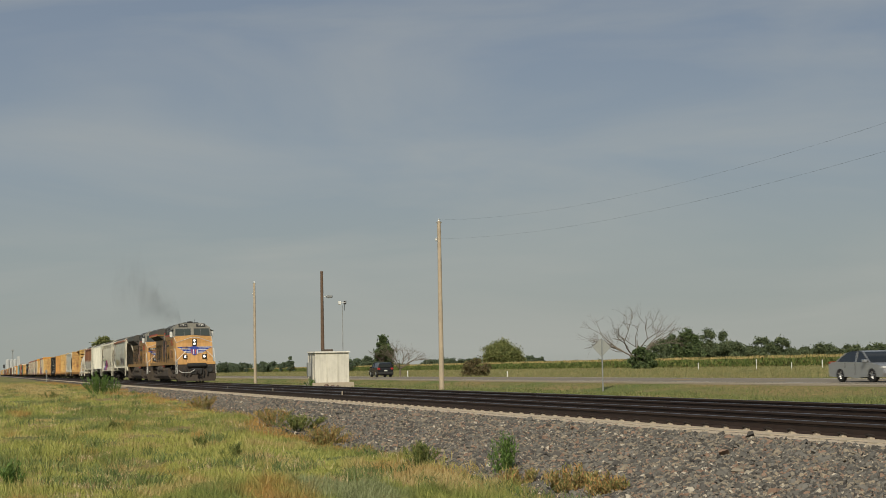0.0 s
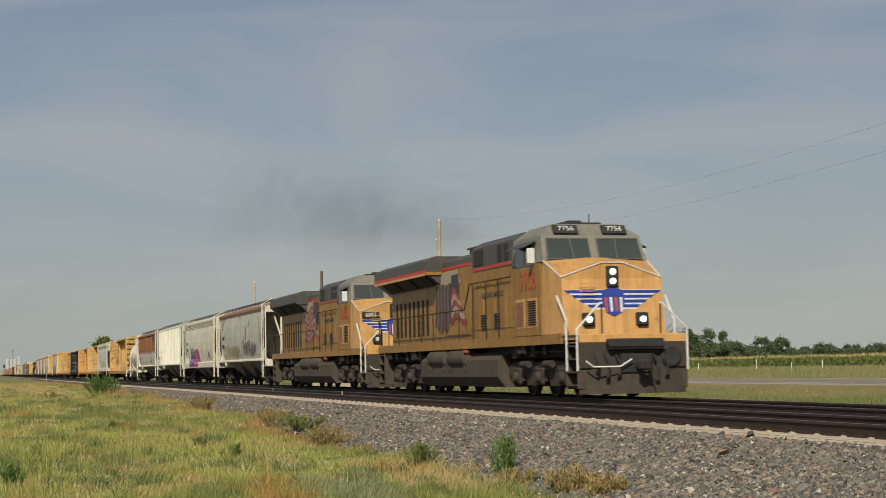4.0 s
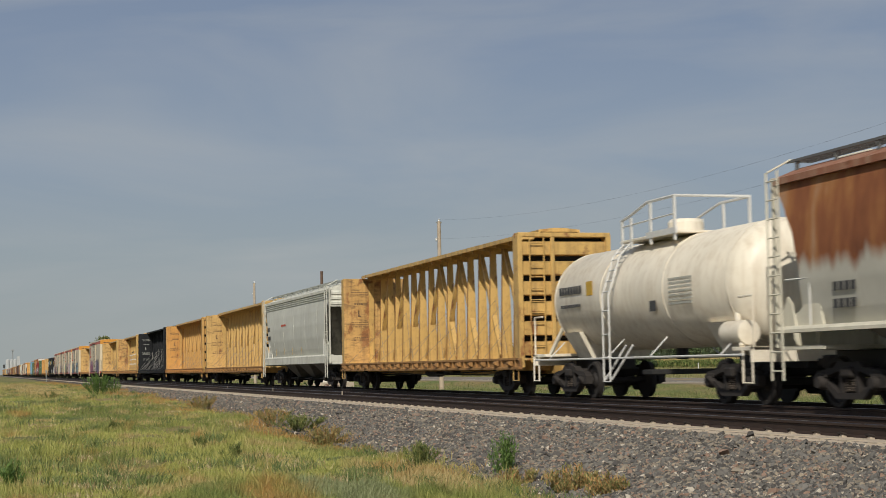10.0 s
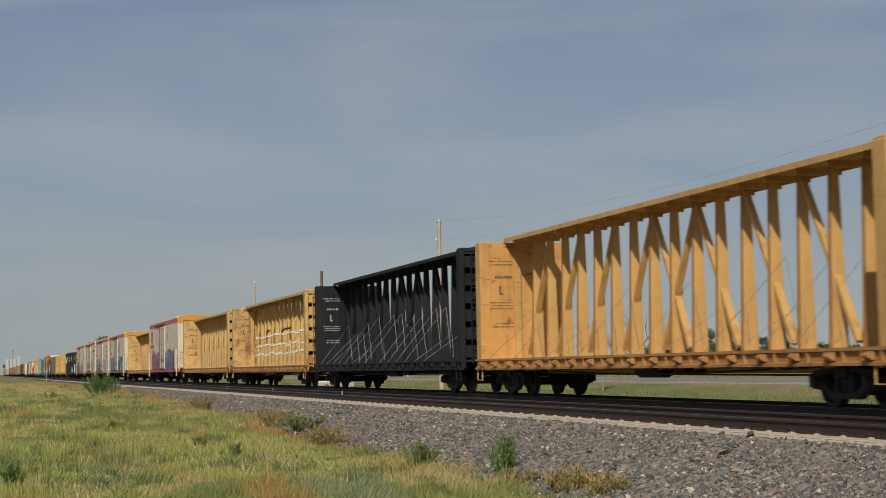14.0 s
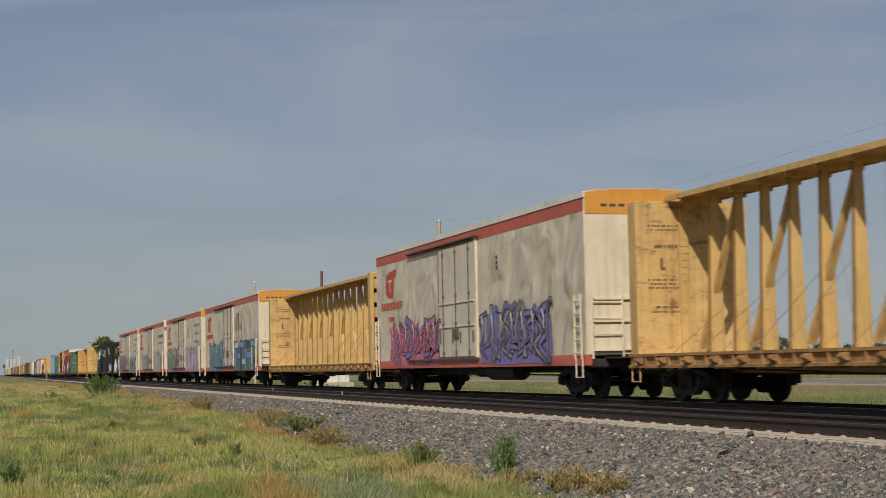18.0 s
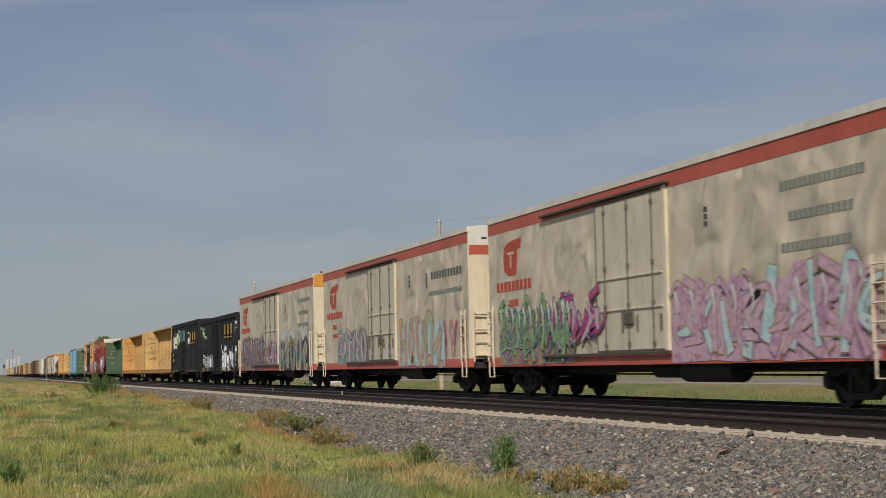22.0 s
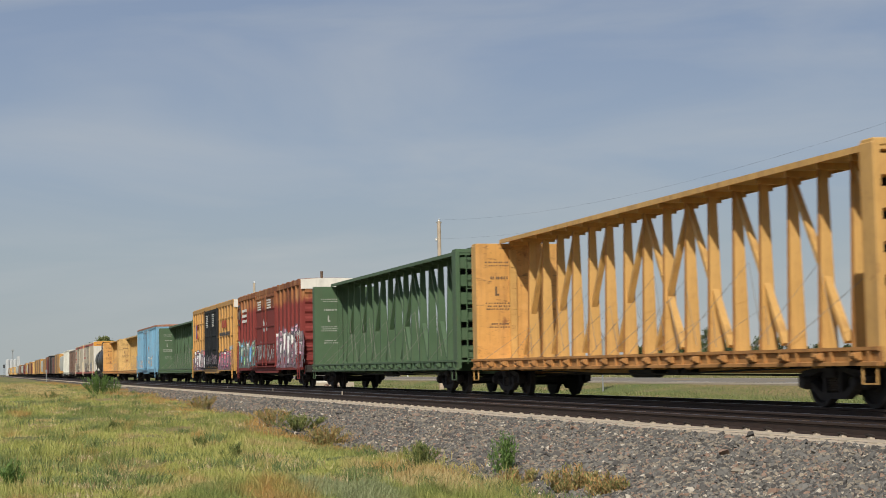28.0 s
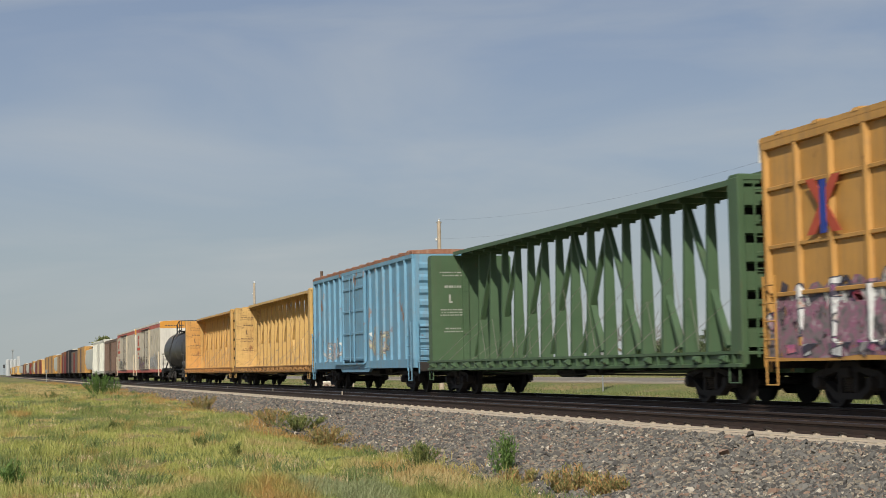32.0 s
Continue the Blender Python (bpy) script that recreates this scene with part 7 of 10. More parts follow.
part("emblem_centre", Shape().box(-7.4, -7.2, -1.56, -1.545, 3.1, 4.05), LOCO_BLUE, h)
bars(h, [(3.9, 8.3, 3.15, 0.2, 15)], -1.54, LETTER_DARK)
bars(h, [(5.0, 7.0, 3.75, 0.45, 3)], -1.54, LETTER_RED)
couple(centre_beam(GREEN_PAINT, "empty dark green centre-beam lumber car behind a yellow boxcar", half[27], seed=11), *spans[27])
h = couple(box_car(BOX_BLUE, "light blue boxcar with pale scrawled graffiti and rusty roof", half[28], 4.9, (-2.4, 1.4), 17, corr_door=False, roof_m=EAVE_RUST, z0=0.86), *spans[28])
graffiti(h, -6.8, -3.0, 1.1, 2.1, -1.54, G_SILVER, G_GREY, 55, 4)
graffiti(h, 2.0, 5.2, 1.2, 2.4, -1.54, G_SAND, G_GREY, 56, 3)
couple(centre_beam(YELLOW, "empty yellow centre-beam lumber car behind a blue boxcar", half[29], seed=12), *spans[29])
couple(centre_beam(YELLOW_B, "empty orange-yellow centre-beam lumber car ahead of a tank car", half[30], seed=13), *spans[30])
couple(tank_car(TANK_BLACK, "black tank car behind yellow lumber cars", half[31], 1.45, 2.6, fit_m=TANK_BLACK), *spans[31])
h = couple(refrigerator_car("distant white refrigerator car with orange end band", half[32], REEFER_ROOF, REEFER_ORANGE, 6, False), *spans[32])
graffiti(h, -8.0, -2.6, 1.0, 2.4, -1.56, G_MAUVE, G_DARK, 57, 5)
graffiti(h, 2.6, 9.0, 1.0, 2.4, -1.56, G_GREY, G_SILVER, 58, 5)
h = couple(refrigerator_car("distant white refrigerator car with brown graffiti", half[33], REEFER_ROOF, REEFER_ORANGE, 7, False), *spans[33])
graffiti(h, -8.0, -2.6, 1.0, 2.3, -1.56, G_SAND, G_DARK, 59, 5)
couple(box_car(BOX_BROWN, "distant brown boxcar with grey scrawls", half[34], 4.7, (-1.6, 1.6), 15, near=False), *spans[34])
couple(box_car(HOPPER_WHITE, "distant tall white boxcar in the train", half[35], 5.0, (-1.6, 1.6), 15, near=False), *spans[35])


# ---- the long tail of the train, far down the track ----
def far_car(kind, m, label, half_len, top):
    """A car that never comes near: body, roof, ends, floor and running gear, kept simple."""
    car = thing("hopper_car" if kind == "h" else "tank_car" if kind == "t" else "box_car" if kind == "b" else "lumber_car", label, "freight car", "cars of the freight train")
    hb = half_len - 0.6
    if kind == "t":
        part("tank", Shape().lathe([(-hb, 0.1), (-hb + 0.3, 1.2), (-hb + 0.6, 1.4), (hb - 0.6, 1.4), (hb - 0.3, 1.2), (hb, 0.1)], 20, "x", (0, 0, 2.5)), m, car)
        part("dome", Shape().box(-1.2, 1.2, -0.6, 0.6, 3.8, 4.3, 0.1), m, car)
    elif kind == "h":
        part("body", Shape().prism([(-1.3, 1.4), (-1.5, 2.4), (-1.4, top), (-0.7, top + 0.25), (0.7, top + 0.25), (1.4, top), (1.5, 2.4), (1.3, 1.4)], -hb, hb, lambda z: 0.1 + 1.2 * max(0, (2.8 - z) / 1.4)), m, car)
        part("running_board", Shape().box(-hb, hb, -1.0, 1.0, top + 0.35, top + 0.4), GRATING, car)
    elif kind == "c":
        part("deck", Shape().box(-hb, hb, -1.45, 1.45, 0.8, 1.08, 0.02), m, car)
        for sx in (-1, 1):
            part("bulkhead", Shape().box(sx * hb, sx * (hb - 0.4), -1.4, 1.4, 1.08, 4.55, 0.03), m, car)
        part("truss", Shape().box(-hb, hb, -0.35, 0.35, 4.4, 4.6).box(-hb, hb, -0.1, 0.1, 1.08, 2.4), m, car)
    else:
        part("body", Shape().box(-hb, hb, -1.5, 1.5, 0.9, top, 0.04), m, car)
        part("roof", Shape().prism([(-1.53, top), (1.53, top), (0.6, top + 0.15), (-0.6, top + 0.15)], -hb, hb), REEFER_ROOF if top > 4.8 else m, car)
        part("door", Shape().box(-1.5, 1.5, -1.56, -1.5, 1.0, top - 0.2, 0.02), BOX_BROWN if m is not BOX_BROWN else BOX_RED, car)
    part("underframe", Shape().box(-half_len + 0.2, half_len - 0.2, -0.4, 0.4, 0.6, 1.0), BLACK_STEEL, car)
    for x in (-half_len + 2.6, half_len - 2.6):
        part("truck", Shape().box(x - 1.3, x + 1.3, -1.05, 1.05, 0.3, 0.75, 0.1).tube((x - 0.9, -0.8, 0.46), (x - 0.9, 0.8, 0.46), 0.46, 12).tube((x + 0.9, -0.8, 0.46), (x + 0.9, 0.8, 0.46), 0.46, 12), TRUCK_IRON, car)
    return car


tail = random.Random(11)
NAMES = {"h": "hopper car", "t": "tank car", "b": "boxcar", "c": "lumber car"}
pattern = [("h", HOPPER_GREY, "grey", 9.4, 4.2), ("b", BOX_YELLOW, "yellow", 10.0, 4.9), ("b", BOX_BROWN, "brown", 9.5, 4.5), ("b", BOX_BLACK, "black", 9.2, 5.0), ("b", BOX_RED, "red", 9.5, 4.9), ("b", BOX_YELLOW, "yellow", 9.5, 4.6), ("h", HOPPER_GREY, "grey", 9.0, 4.3)]
more = [("h", HOPPER_GREY, "grey", 9.3, 4.3), ("h", HOPPER_WHITE, "white", 9.3, 4.3), ("b", BOX_RED, "red", 9.3, 4.6), ("c", YELLOW, "yellow", 12.2, 4.6), ("t", TANK_BLACK, "black", 8.5, 4.3), ("h", HOPPER_CREAM, "cream", 9.3, 4.3), ("b", BOX_BROWN, "brown", 9.3, 4.6), ("b", BOX_YELLOW, "yellow", 9.3, 4.9)]
pattern += [more[tail.randrange(len(more))] for _ in range(34)]
end = -913.0
for kind, m, colour, hl, top in pattern:
    BODY.append((end - 0.6, end - 2 * hl + 0.6))
    couple(far_car(kind, m, "distant %s %s in the tail of the train" % (colour, NAMES[kind]), hl, top), *BODY[-1])
    end -= 2 * hl


# ---- lie of the land ----
GX = [-4000, -400, -200, -116, -80, -52, -33, -23, 0, 400]
GZ = [-0.35, -0.35, -0.36, -0.38, -0.46, -0.65, -0.8, -0.95, -1.05, -1.05]
TOE_Y = [9.7, 9.7, 9.6, 9.4, 8.9, 8.15, 7.7, 7.45, 7.2, 7.2]
FAR_Y = [18.6, 24.0, 29.0, 32.5, 35.0, 35.8, 47.0, 49.0, 55.0, 130.0, 400.0, 4000.0]
FAR_Z = [-0.5, -0.42, -0.62, -0.72, -0.4, -0.27, -0.27, -0.55, -0.6, -0.45, -0.4, -0.4]


def ground_z(x, y):
    near = np.interp(x, GX, GZ)
    toe = np.interp(x, GX, TOE_Y)
    far = np.interp(y, FAR_Y, FAR_Z)
    z = np.where(y < toe, near, np.where(y > 18.6, far, near - 0.06))
    roll = 0.05 * np.sin(np.asarray(x) * 0.31 + 1.3 * np.asarray(y) * 0.4) + 0.035 * np.sin(np.asarray(x) * 0.83 - np.asarray(y) * 0.9)
    return z + roll * np.where(np.abs(np.asarray(y) - 41.4) < 7, 0.0, 1.0)


def grass_ground_mat():
    m, n, l, b = shader("grass_ground")
    obj = coords(n, l)
    big = noise_tex(n, l, coords(n, l, (0.25, 0.6, 1)), 0.5, 5, 0.6)
    small = noise_tex(n, l, obj, 6.0, 6, 0.7)
    green = ramp(n, l, small, [(0.3, (0.055, 0.075, 0.018)), (0.5, (0.12, 0.15, 0.035)), (0.7, (0.2, 0.2, 0.06))])
    dry = ramp(n, l, small, [(0.3, (0.13, 0.1, 0.035)), (0.55, (0.27, 0.2, 0.08)), (0.75, (0.4, 0.31, 0.14))])
    l.new(mix(n, l, mask(n, l, big, 0.42, 0.62), green, dry), b.inputs["Base Color"])
    b.inputs["Roughness"].default_value = 0.95
    bump(n, l, b, small, 0.6, 0.08)
    return m


def stone_mat(name, cols, scale):
    m, n, l, b = shader(name)
    v = n.new("ShaderNodeTexVoronoi")
    v.inputs["Scale"].default_value = scale
    l.new(coords(n, l), v.inputs["Vector"])
    sep = n.new("ShaderNodeSeparateColor")
    l.new(v.outputs["Color"], sep.inputs[0])
    c = ramp(n, l, sep.outputs[0], cols)
    # stones darken to their rims: shade of the gaps, put into the colour
    edge = mask(n, l, v.outputs["Distance"], 0.75, 0.25)
    stain = noise_tex(n, l, coords(n, l), 0.6, 4)
    c = mix(n, l, times(n, l, mask(n, l, stain, 0.4, 0.75), 0.35), c, (0.1, 0.08, 0.06))
    l.new(mix(n, l, edge, (0.03, 0.026, 0.022), c), b.inputs["Base Color"])
    b.inputs["Roughness"].default_value = 0.9
    bump(n, l, b, edge, 0.9, 0.03)
    return m


STONE_COLS = [(0.0, (0.068, 0.062, 0.056)), (0.16, (0.143, 0.133, 0.118)), (0.32, (0.089, 0.082, 0.074)), (0.48, (0.225, 0.193, 0.148)), (0.6, (0.117, 0.110, 0.099)), (0.72, (0.242, 0.159, 0.116)), (0.82, (0.171, 0.159, 0.140)), (0.91, (0.279, 0.230, 0.168)), (0.97, (0.453, 0.400, 0.323))]
GRASS_GROUND = grass_ground_mat()
# Bed colours are dimmed so that gaps between loose stones look shaded.
BALLAST_MAT = stone_mat("ballast_bed", [(p, tuple(v * 0.8 for v in c)) for p, c in STONE_COLS], 18.0)
OILED = stone_mat("oiled_ballast", [(0.0, (0.025, 0.02, 0.017)), (0.5, (0.05, 0.04, 0.034)), (1.0, (0.085, 0.07, 0.06))], 18.0)


def island_mat(name, stops, rough=0.85, patch=None, patch_scale=0.5, crisp=False):
    """Colour varies from piece to piece, and by patches of ground where patch colours are given."""
    m, n, l, b = shader(name)
    g = n.new("ShaderNodeNewGeometry")
    c = ramp(n, l, g.outputs["Random Per Island"], stops)
    if crisp:
        c.node.color_ramp.interpolation = "CONSTANT"
    if patch:
        big = noise_tex(n, l, coords(n, l, (0.35, 0.8, 0.05)), patch_scale, 5, 0.6)
        c = mix(n, l, mask(n, l, big, 0.42, 0.6), c, ramp(n, l, g.outputs["Random Per Island"], patch))
    l.new(c, b.inputs["Base Color"])
    b.inputs["Roughness"].default_value = rough
    return m


def grid_mesh(name, xs, ys, zf, material):
    X, Y = np.meshgrid(xs, ys, indexing="ij")
    Z = zf(X, Y)
    nx, ny = len(xs), len(ys)
    v = np.stack([X, Y, Z], -1).reshape(-1, 3)
    i, j = np.meshgrid(np.arange(nx - 1), np.arange(ny - 1), indexing="ij")
    a = (i * ny + j).ravel()
    f = np.stack([a, a + ny, a + ny + 1, a + 1], -1)
    me = bpy.data.meshes.new(name)
    me.from_pydata(v.tolist(), [], f.tolist())
    me.materials.append(material)
    me.polygons.foreach_set("use_smooth", [True] * len(me.polygons))
    return me


def soup(name, verts, faces_per, corners, material, smooth=False):
    """A mesh of many equal pieces from arrays. verts: (pieces, k, 3); faces_per: faces of one piece."""
    n, k, _ = verts.shape
    f = np.asarray(faces_per)
    loops = (np.arange(n)[:, None, None] * k + f[None]).reshape(-1)
    me = bpy.data.meshes.new(name)
    me.vertices.add(n * k)
    me.vertices.foreach_set("co", verts.astype(np.float32).ravel())
    me.loops.add(len(loops))
    me.loops.foreach_set("vertex_index", loops.astype(np.int32))
    cnt = n * len(f)
    me.polygons.add(cnt)
    me.polygons.foreach_set("loop_start", (np.arange(cnt) * corners).astype(np.int32))
    me.polygons.foreach_set("loop_total", np.full(cnt, corners, np.int32))
    me.polygons.foreach_set("use_smooth", np.full(cnt, smooth))
    me.update(calc_edges=True)
    me.materials.append(material)
    return me


xs = np.unique(np.concatenate([-np.geomspace(220, 4000, 28), np.arange(-220, 30, 1.5), np.geomspace(30, 1200, 12)]))
ys = np.unique(np.concatenate([-np.geomspace(14, 2000, 14), np.arange(-14, 60, 0.8), np.geomspace(60, 4000, 30)]))
ground = new("ground", grid_mesh("ground", xs, ys, ground_z, GRASS_GROUND))
tagged(ground, "uneven rough grass, green with dry straw-coloured patches", "ground", kind="structure")

# ---- ballast bed ----
bx = np.unique(np.concatenate([-np.geomspace(240, 4000, 24), np.arange(-240, 40, 2.0), [60, 200, 800]]))


def bed_row(x):
    toe, zt = float(np.interp(x, GX, TOE_Y)), float(np.interp(x, GX, GZ))
    w = 0.03 * math.sin(x * 1.7) + 0.05 * math.sin(x * 0.43)
    return [(x, toe - 0.5 + w, zt - 0.12), (x, toe + w, zt + 0.02), (x, (toe + 10.5) / 2, (zt - 0.28) / 2 + 0.03), (x, 10.5, -0.28), (x, 10.74, -0.222), (x, 11.0, -0.2), (x, 13.5, -0.2), (x, 14.0, -0.24), (x, 14.4, -0.2), (x, 17.0, -0.2), (x, 17.4, -0.21), (x, 18.9, -0.58)]


bed = Shape()
rows = [bed_row(float(x)) for x in bx]
k = len(rows[0])
bed.add([p for r in rows for p in r], [(i * k + j, i * k + j + 1, i * k + k + j + 1, i * k + k + j) for i in range(len(rows) - 1) for j in range(k - 1)])
ballast = new("ballast_bed", mesh_of("ballast_bed", bed, BALLAST_MAT))
tagged(ballast, "grey and reddish crushed-stone ballast bed with sloping shoulder", "ballast", kind="structure")
for y0, y1 in ((11.43, 13.45), (14.45, 16.95)):
    ob = part("stained_stone", Shape().box(-3900, 700, y0, y1, -0.22, -0.192), OILED, ballast, "dark oil-stained stone between the rails")

# ---- rails and sleepers ----
DUST = plain("pale_dust", (0.46, 0.38, 0.29), 0.95, 0, 0.3, 14.0, 0.02)
part("dust_strip", Shape().hull([(-3900, 10.72, -0.36), (700, 10.72, -0.36), (700, 11.42, -0.36), (-3900, 11.42, -0.36)], [(-3900, 10.74, -0.212), (700, 10.74, -0.212), (700, 11.42, -0.183), (-3900, 11.42, -0.183)]), DUST, ballast, "pale dusty band of fines along the sleeper ends")
RAIL_SIDE = plain("rail_side", (0.035, 0.02, 0.014), 0.75, 0.1, 0.35, 2.0)
RAIL_TOP = plain("rail_top", (0.2, 0.185, 0.18), 0.28, 1.0, 0.1, 1.0, 0.0)
CONCRETE = plain("sleeper_concrete", (0.4, 0.34, 0.26), 0.9, 0, 0.25, 9, 0.02)
CLIP = plain("rail_clip", (0.03, 0.022, 0.018), 0.7, 0.3, 0.3, 20)
PAD = plain("insulator_pad", (0.4, 0.33, 0.25), 0.8, 0, 0.2, 20)
RAIL_PROF = [(-0.076, -0.186), (0.076, -0.186), (0.076, -0.172), (0.012, -0.15), (0.009, -0.05), (0.036, -0.036), (0.036, -0.008), (0.028, 0.0), (-0.028, 0.0), (-0.036, -0.008), (-0.036, -0.036), (-0.009, -0.05), (-0.012, -0.15), (-0.076, -0.172)]
SPACING = 0.717

tie_s = Shape()
tie_s.hull([(-0.13, -1.3, -0.4), (0.13, -1.3, -0.4), (0.13, 1.3, -0.4), (-0.13, 1.3, -0.4)], [(-0.1, -1.28, -0.186), (0.1, -1.28, -0.186), (0.1, 1.28, -0.186), (-0.1, 1.28, -0.186)])
TIE = mesh_of("sleeper", tie_s, CONCRETE)
clip_s = Shape()
clip_s.pipe([(-0.06, -0.1, -0.17), (-0.05, -0.16, -0.13), (0.03, -0.16, -0.125), (0.05, -0.09, -0.145)], 0.016, 5)
CLIP_MESH = mesh_of("rail_clip", clip_s, CLIP)
pad_s = Shape().hull([(-0.05, -0.16, -0.187), (0.05, -0.16, -0.187), (0.05, -0.08, -0.187), (-0.05, -0.08, -0.187)], [(-0.03, -0.14, -0.15), (0.03, -0.14, -0.15), (0.03, -0.08, -0.155), (-0.03, -0.08, -0.155)])
PAD_MESH = mesh_of("insulator", pad_s, PAD)


def railway_track(yc, near):
    tr = thing("railway_track", "double steel rails on pale concrete sleepers" if near else "farther pair of steel rails under the train", "railway track", m=pose(0, yc, 0))
    tagged(tr, kind="structure")
    for s in (-0.753, 0.753):
        r = part("rail", Shape().prism([(y + s, z) for y, z in RAIL_PROF], -3900, 700), RAIL_SIDE, tr, "rust-brown rail with polished head")
        part("rail_head", Shape().prism([(s - 0.03, 0.0), (s + 0.03, 0.0), (s + 0.026, 0.004), (s - 0.026, 0.004)], -3900, 700), RAIL_TOP, r)
    count = 300 if near else 0
    for i in range(count):
        x = -8.0 - i * SPACING
        t = part("sleeper", TIE, None, tr, at=pose(x, 0, 0))
        if i < 140:
            part("rail_clip", CLIP_MESH, None, t, at=pose(0, -0.753, 0))
            part("insulator", PAD_MESH, None, t, at=pose(0, -0.753, 0))
    rest = Shape()
    base = [Vector(v.co) for v in TIE.vertices]
    faces = [tuple(p.vertices) for p in TIE.polygons]
    for i in range(count, 900):
        x = -8.0 - i * SPACING
        rest.add([(p.x + x, p.y, p.z) for p in base], faces)
    ob = part("sleepers_beyond", mesh_of("sleepers_beyond", rest, CONCRETE, False), None, tr)
    tagged(ob, kind="stuff")
    return tr


railway_track(NEAR_TRACK, True)
railway_track(TRAIN_TRACK, False)
for x in (-58.5, -73.5, -88.0):
    mk = thing("rail_joint_marker", "small white bond plate clamped beside the rail", "track marker", "bond plates on the rails", pose(x, NEAR_TRACK + 0.753, 0))
    part("plate", Shape().box(-0.09, 0.09, -0.05, -0.03, -0.12, 0.03, 0.005).tube((0, -0.04, -0.18), (0, -0.04, -0.1), 0.02, 6), PAD, mk)
slab_t = thing("concrete_slab", "pale concrete slab leading down from the track", "slab", m=pose(-129, 9.9, -0.3))
part("slab_top", Shape().hull([(-3.5, -1.6, -0.1), (-1.0, -1.6, -0.1), (3.5, 0.8, -0.1), (0.5, 0.8, -0.1)], [(-3.5, -1.6, 0.0), (-1.0, -1.6, 0.0), (3.5, 0.8, 0.12), (0.5, 0.8, 0.12)]), CONCRETE, slab_t)

# ---- loose stones on the shoulder ----
rng = np.random.default_rng(7)
STONE_MAT = island_mat("loose_stone", STONE_COLS, 0.85, crisp=True)


def scatter_stones(n, d0, d1, size):
    d = 1 / rng.uniform(1 / d1, 1 / d0, n)
    x = -d
    toe = np.interp(x, GX, TOE_Y)
    zt = np.interp(x, GX, GZ)
    u = rng.uniform(-0.12, 1.0, n)
    y = toe + u * (10.7 - toe)
    # lie on the bed: toe, middle of the slope, shoulder
    mid_y, mid_z = (toe + 10.5) / 2, (zt - 0.28) / 2 + 0.03
    low = zt + 0.02 + (y - toe) / (mid_y - toe) * (mid_z - zt - 0.02)
    high = mid_z + np.clip((y - mid_y) / (10.5 - mid_y), 0, 1) * (-0.28 - mid_z) + np.clip((y - 10.5) / 0.24, 0, 1) * 0.055
    z = np.where(u < 0, zt, np.where(y < mid_y, low, high)) + 0.008
    base = np.array([(-1, -0.8, -0.2), (1, -0.7, -0.3), (0.8, 0.9, -0.2), (-0.9, 0.8, -0.3), (-0.6, -0.4, 0.6), (0.7, -0.5, 0.5), (0.5, 0.6, 0.7), (-0.5, 0.5, 0.5)])
    v = base[None] * rng.uniform(0.65, 1.25, (n, 8, 3))
    s = size * rng.lognormal(0, 0.36, n)
    v *= s[:, None, None] * rng.uniform(0.7, 1.2, (n, 1, 3))
    a, b, c = rng.uniform(0, 6.283, n), rng.uniform(-0.7, 0.7, n), rng.uniform(-0.7, 0.7, n)
    ca, sa = np.cos(a), np.sin(a)
    vx = v[..., 0] * ca[:, None] - v[..., 1] * sa[:, None]
    vy = v[..., 0] * sa[:, None] + v[..., 1] * ca[:, None]
    vz = v[..., 2] + vx * b[:, None] + vy * c[:, None]
    v = np.stack([vx + x[:, None], vy + y[:, None], vz + z[:, None]], -1)
    return v


STONE_F = [(0, 3, 2, 1), (4, 5, 6, 7), (0, 1, 5, 4), (1, 2, 6, 5), (2, 3, 7, 6), (3, 0, 4, 7)]
stones = new("ballast_stones", soup("ballast_stones", scatter_stones(165000, 8.0, 120.0, 0.0255), STONE_F, 4, STONE_MAT))
tagged(stones, "loose angular grey and reddish ballast stones", "stones", kind="stuff")

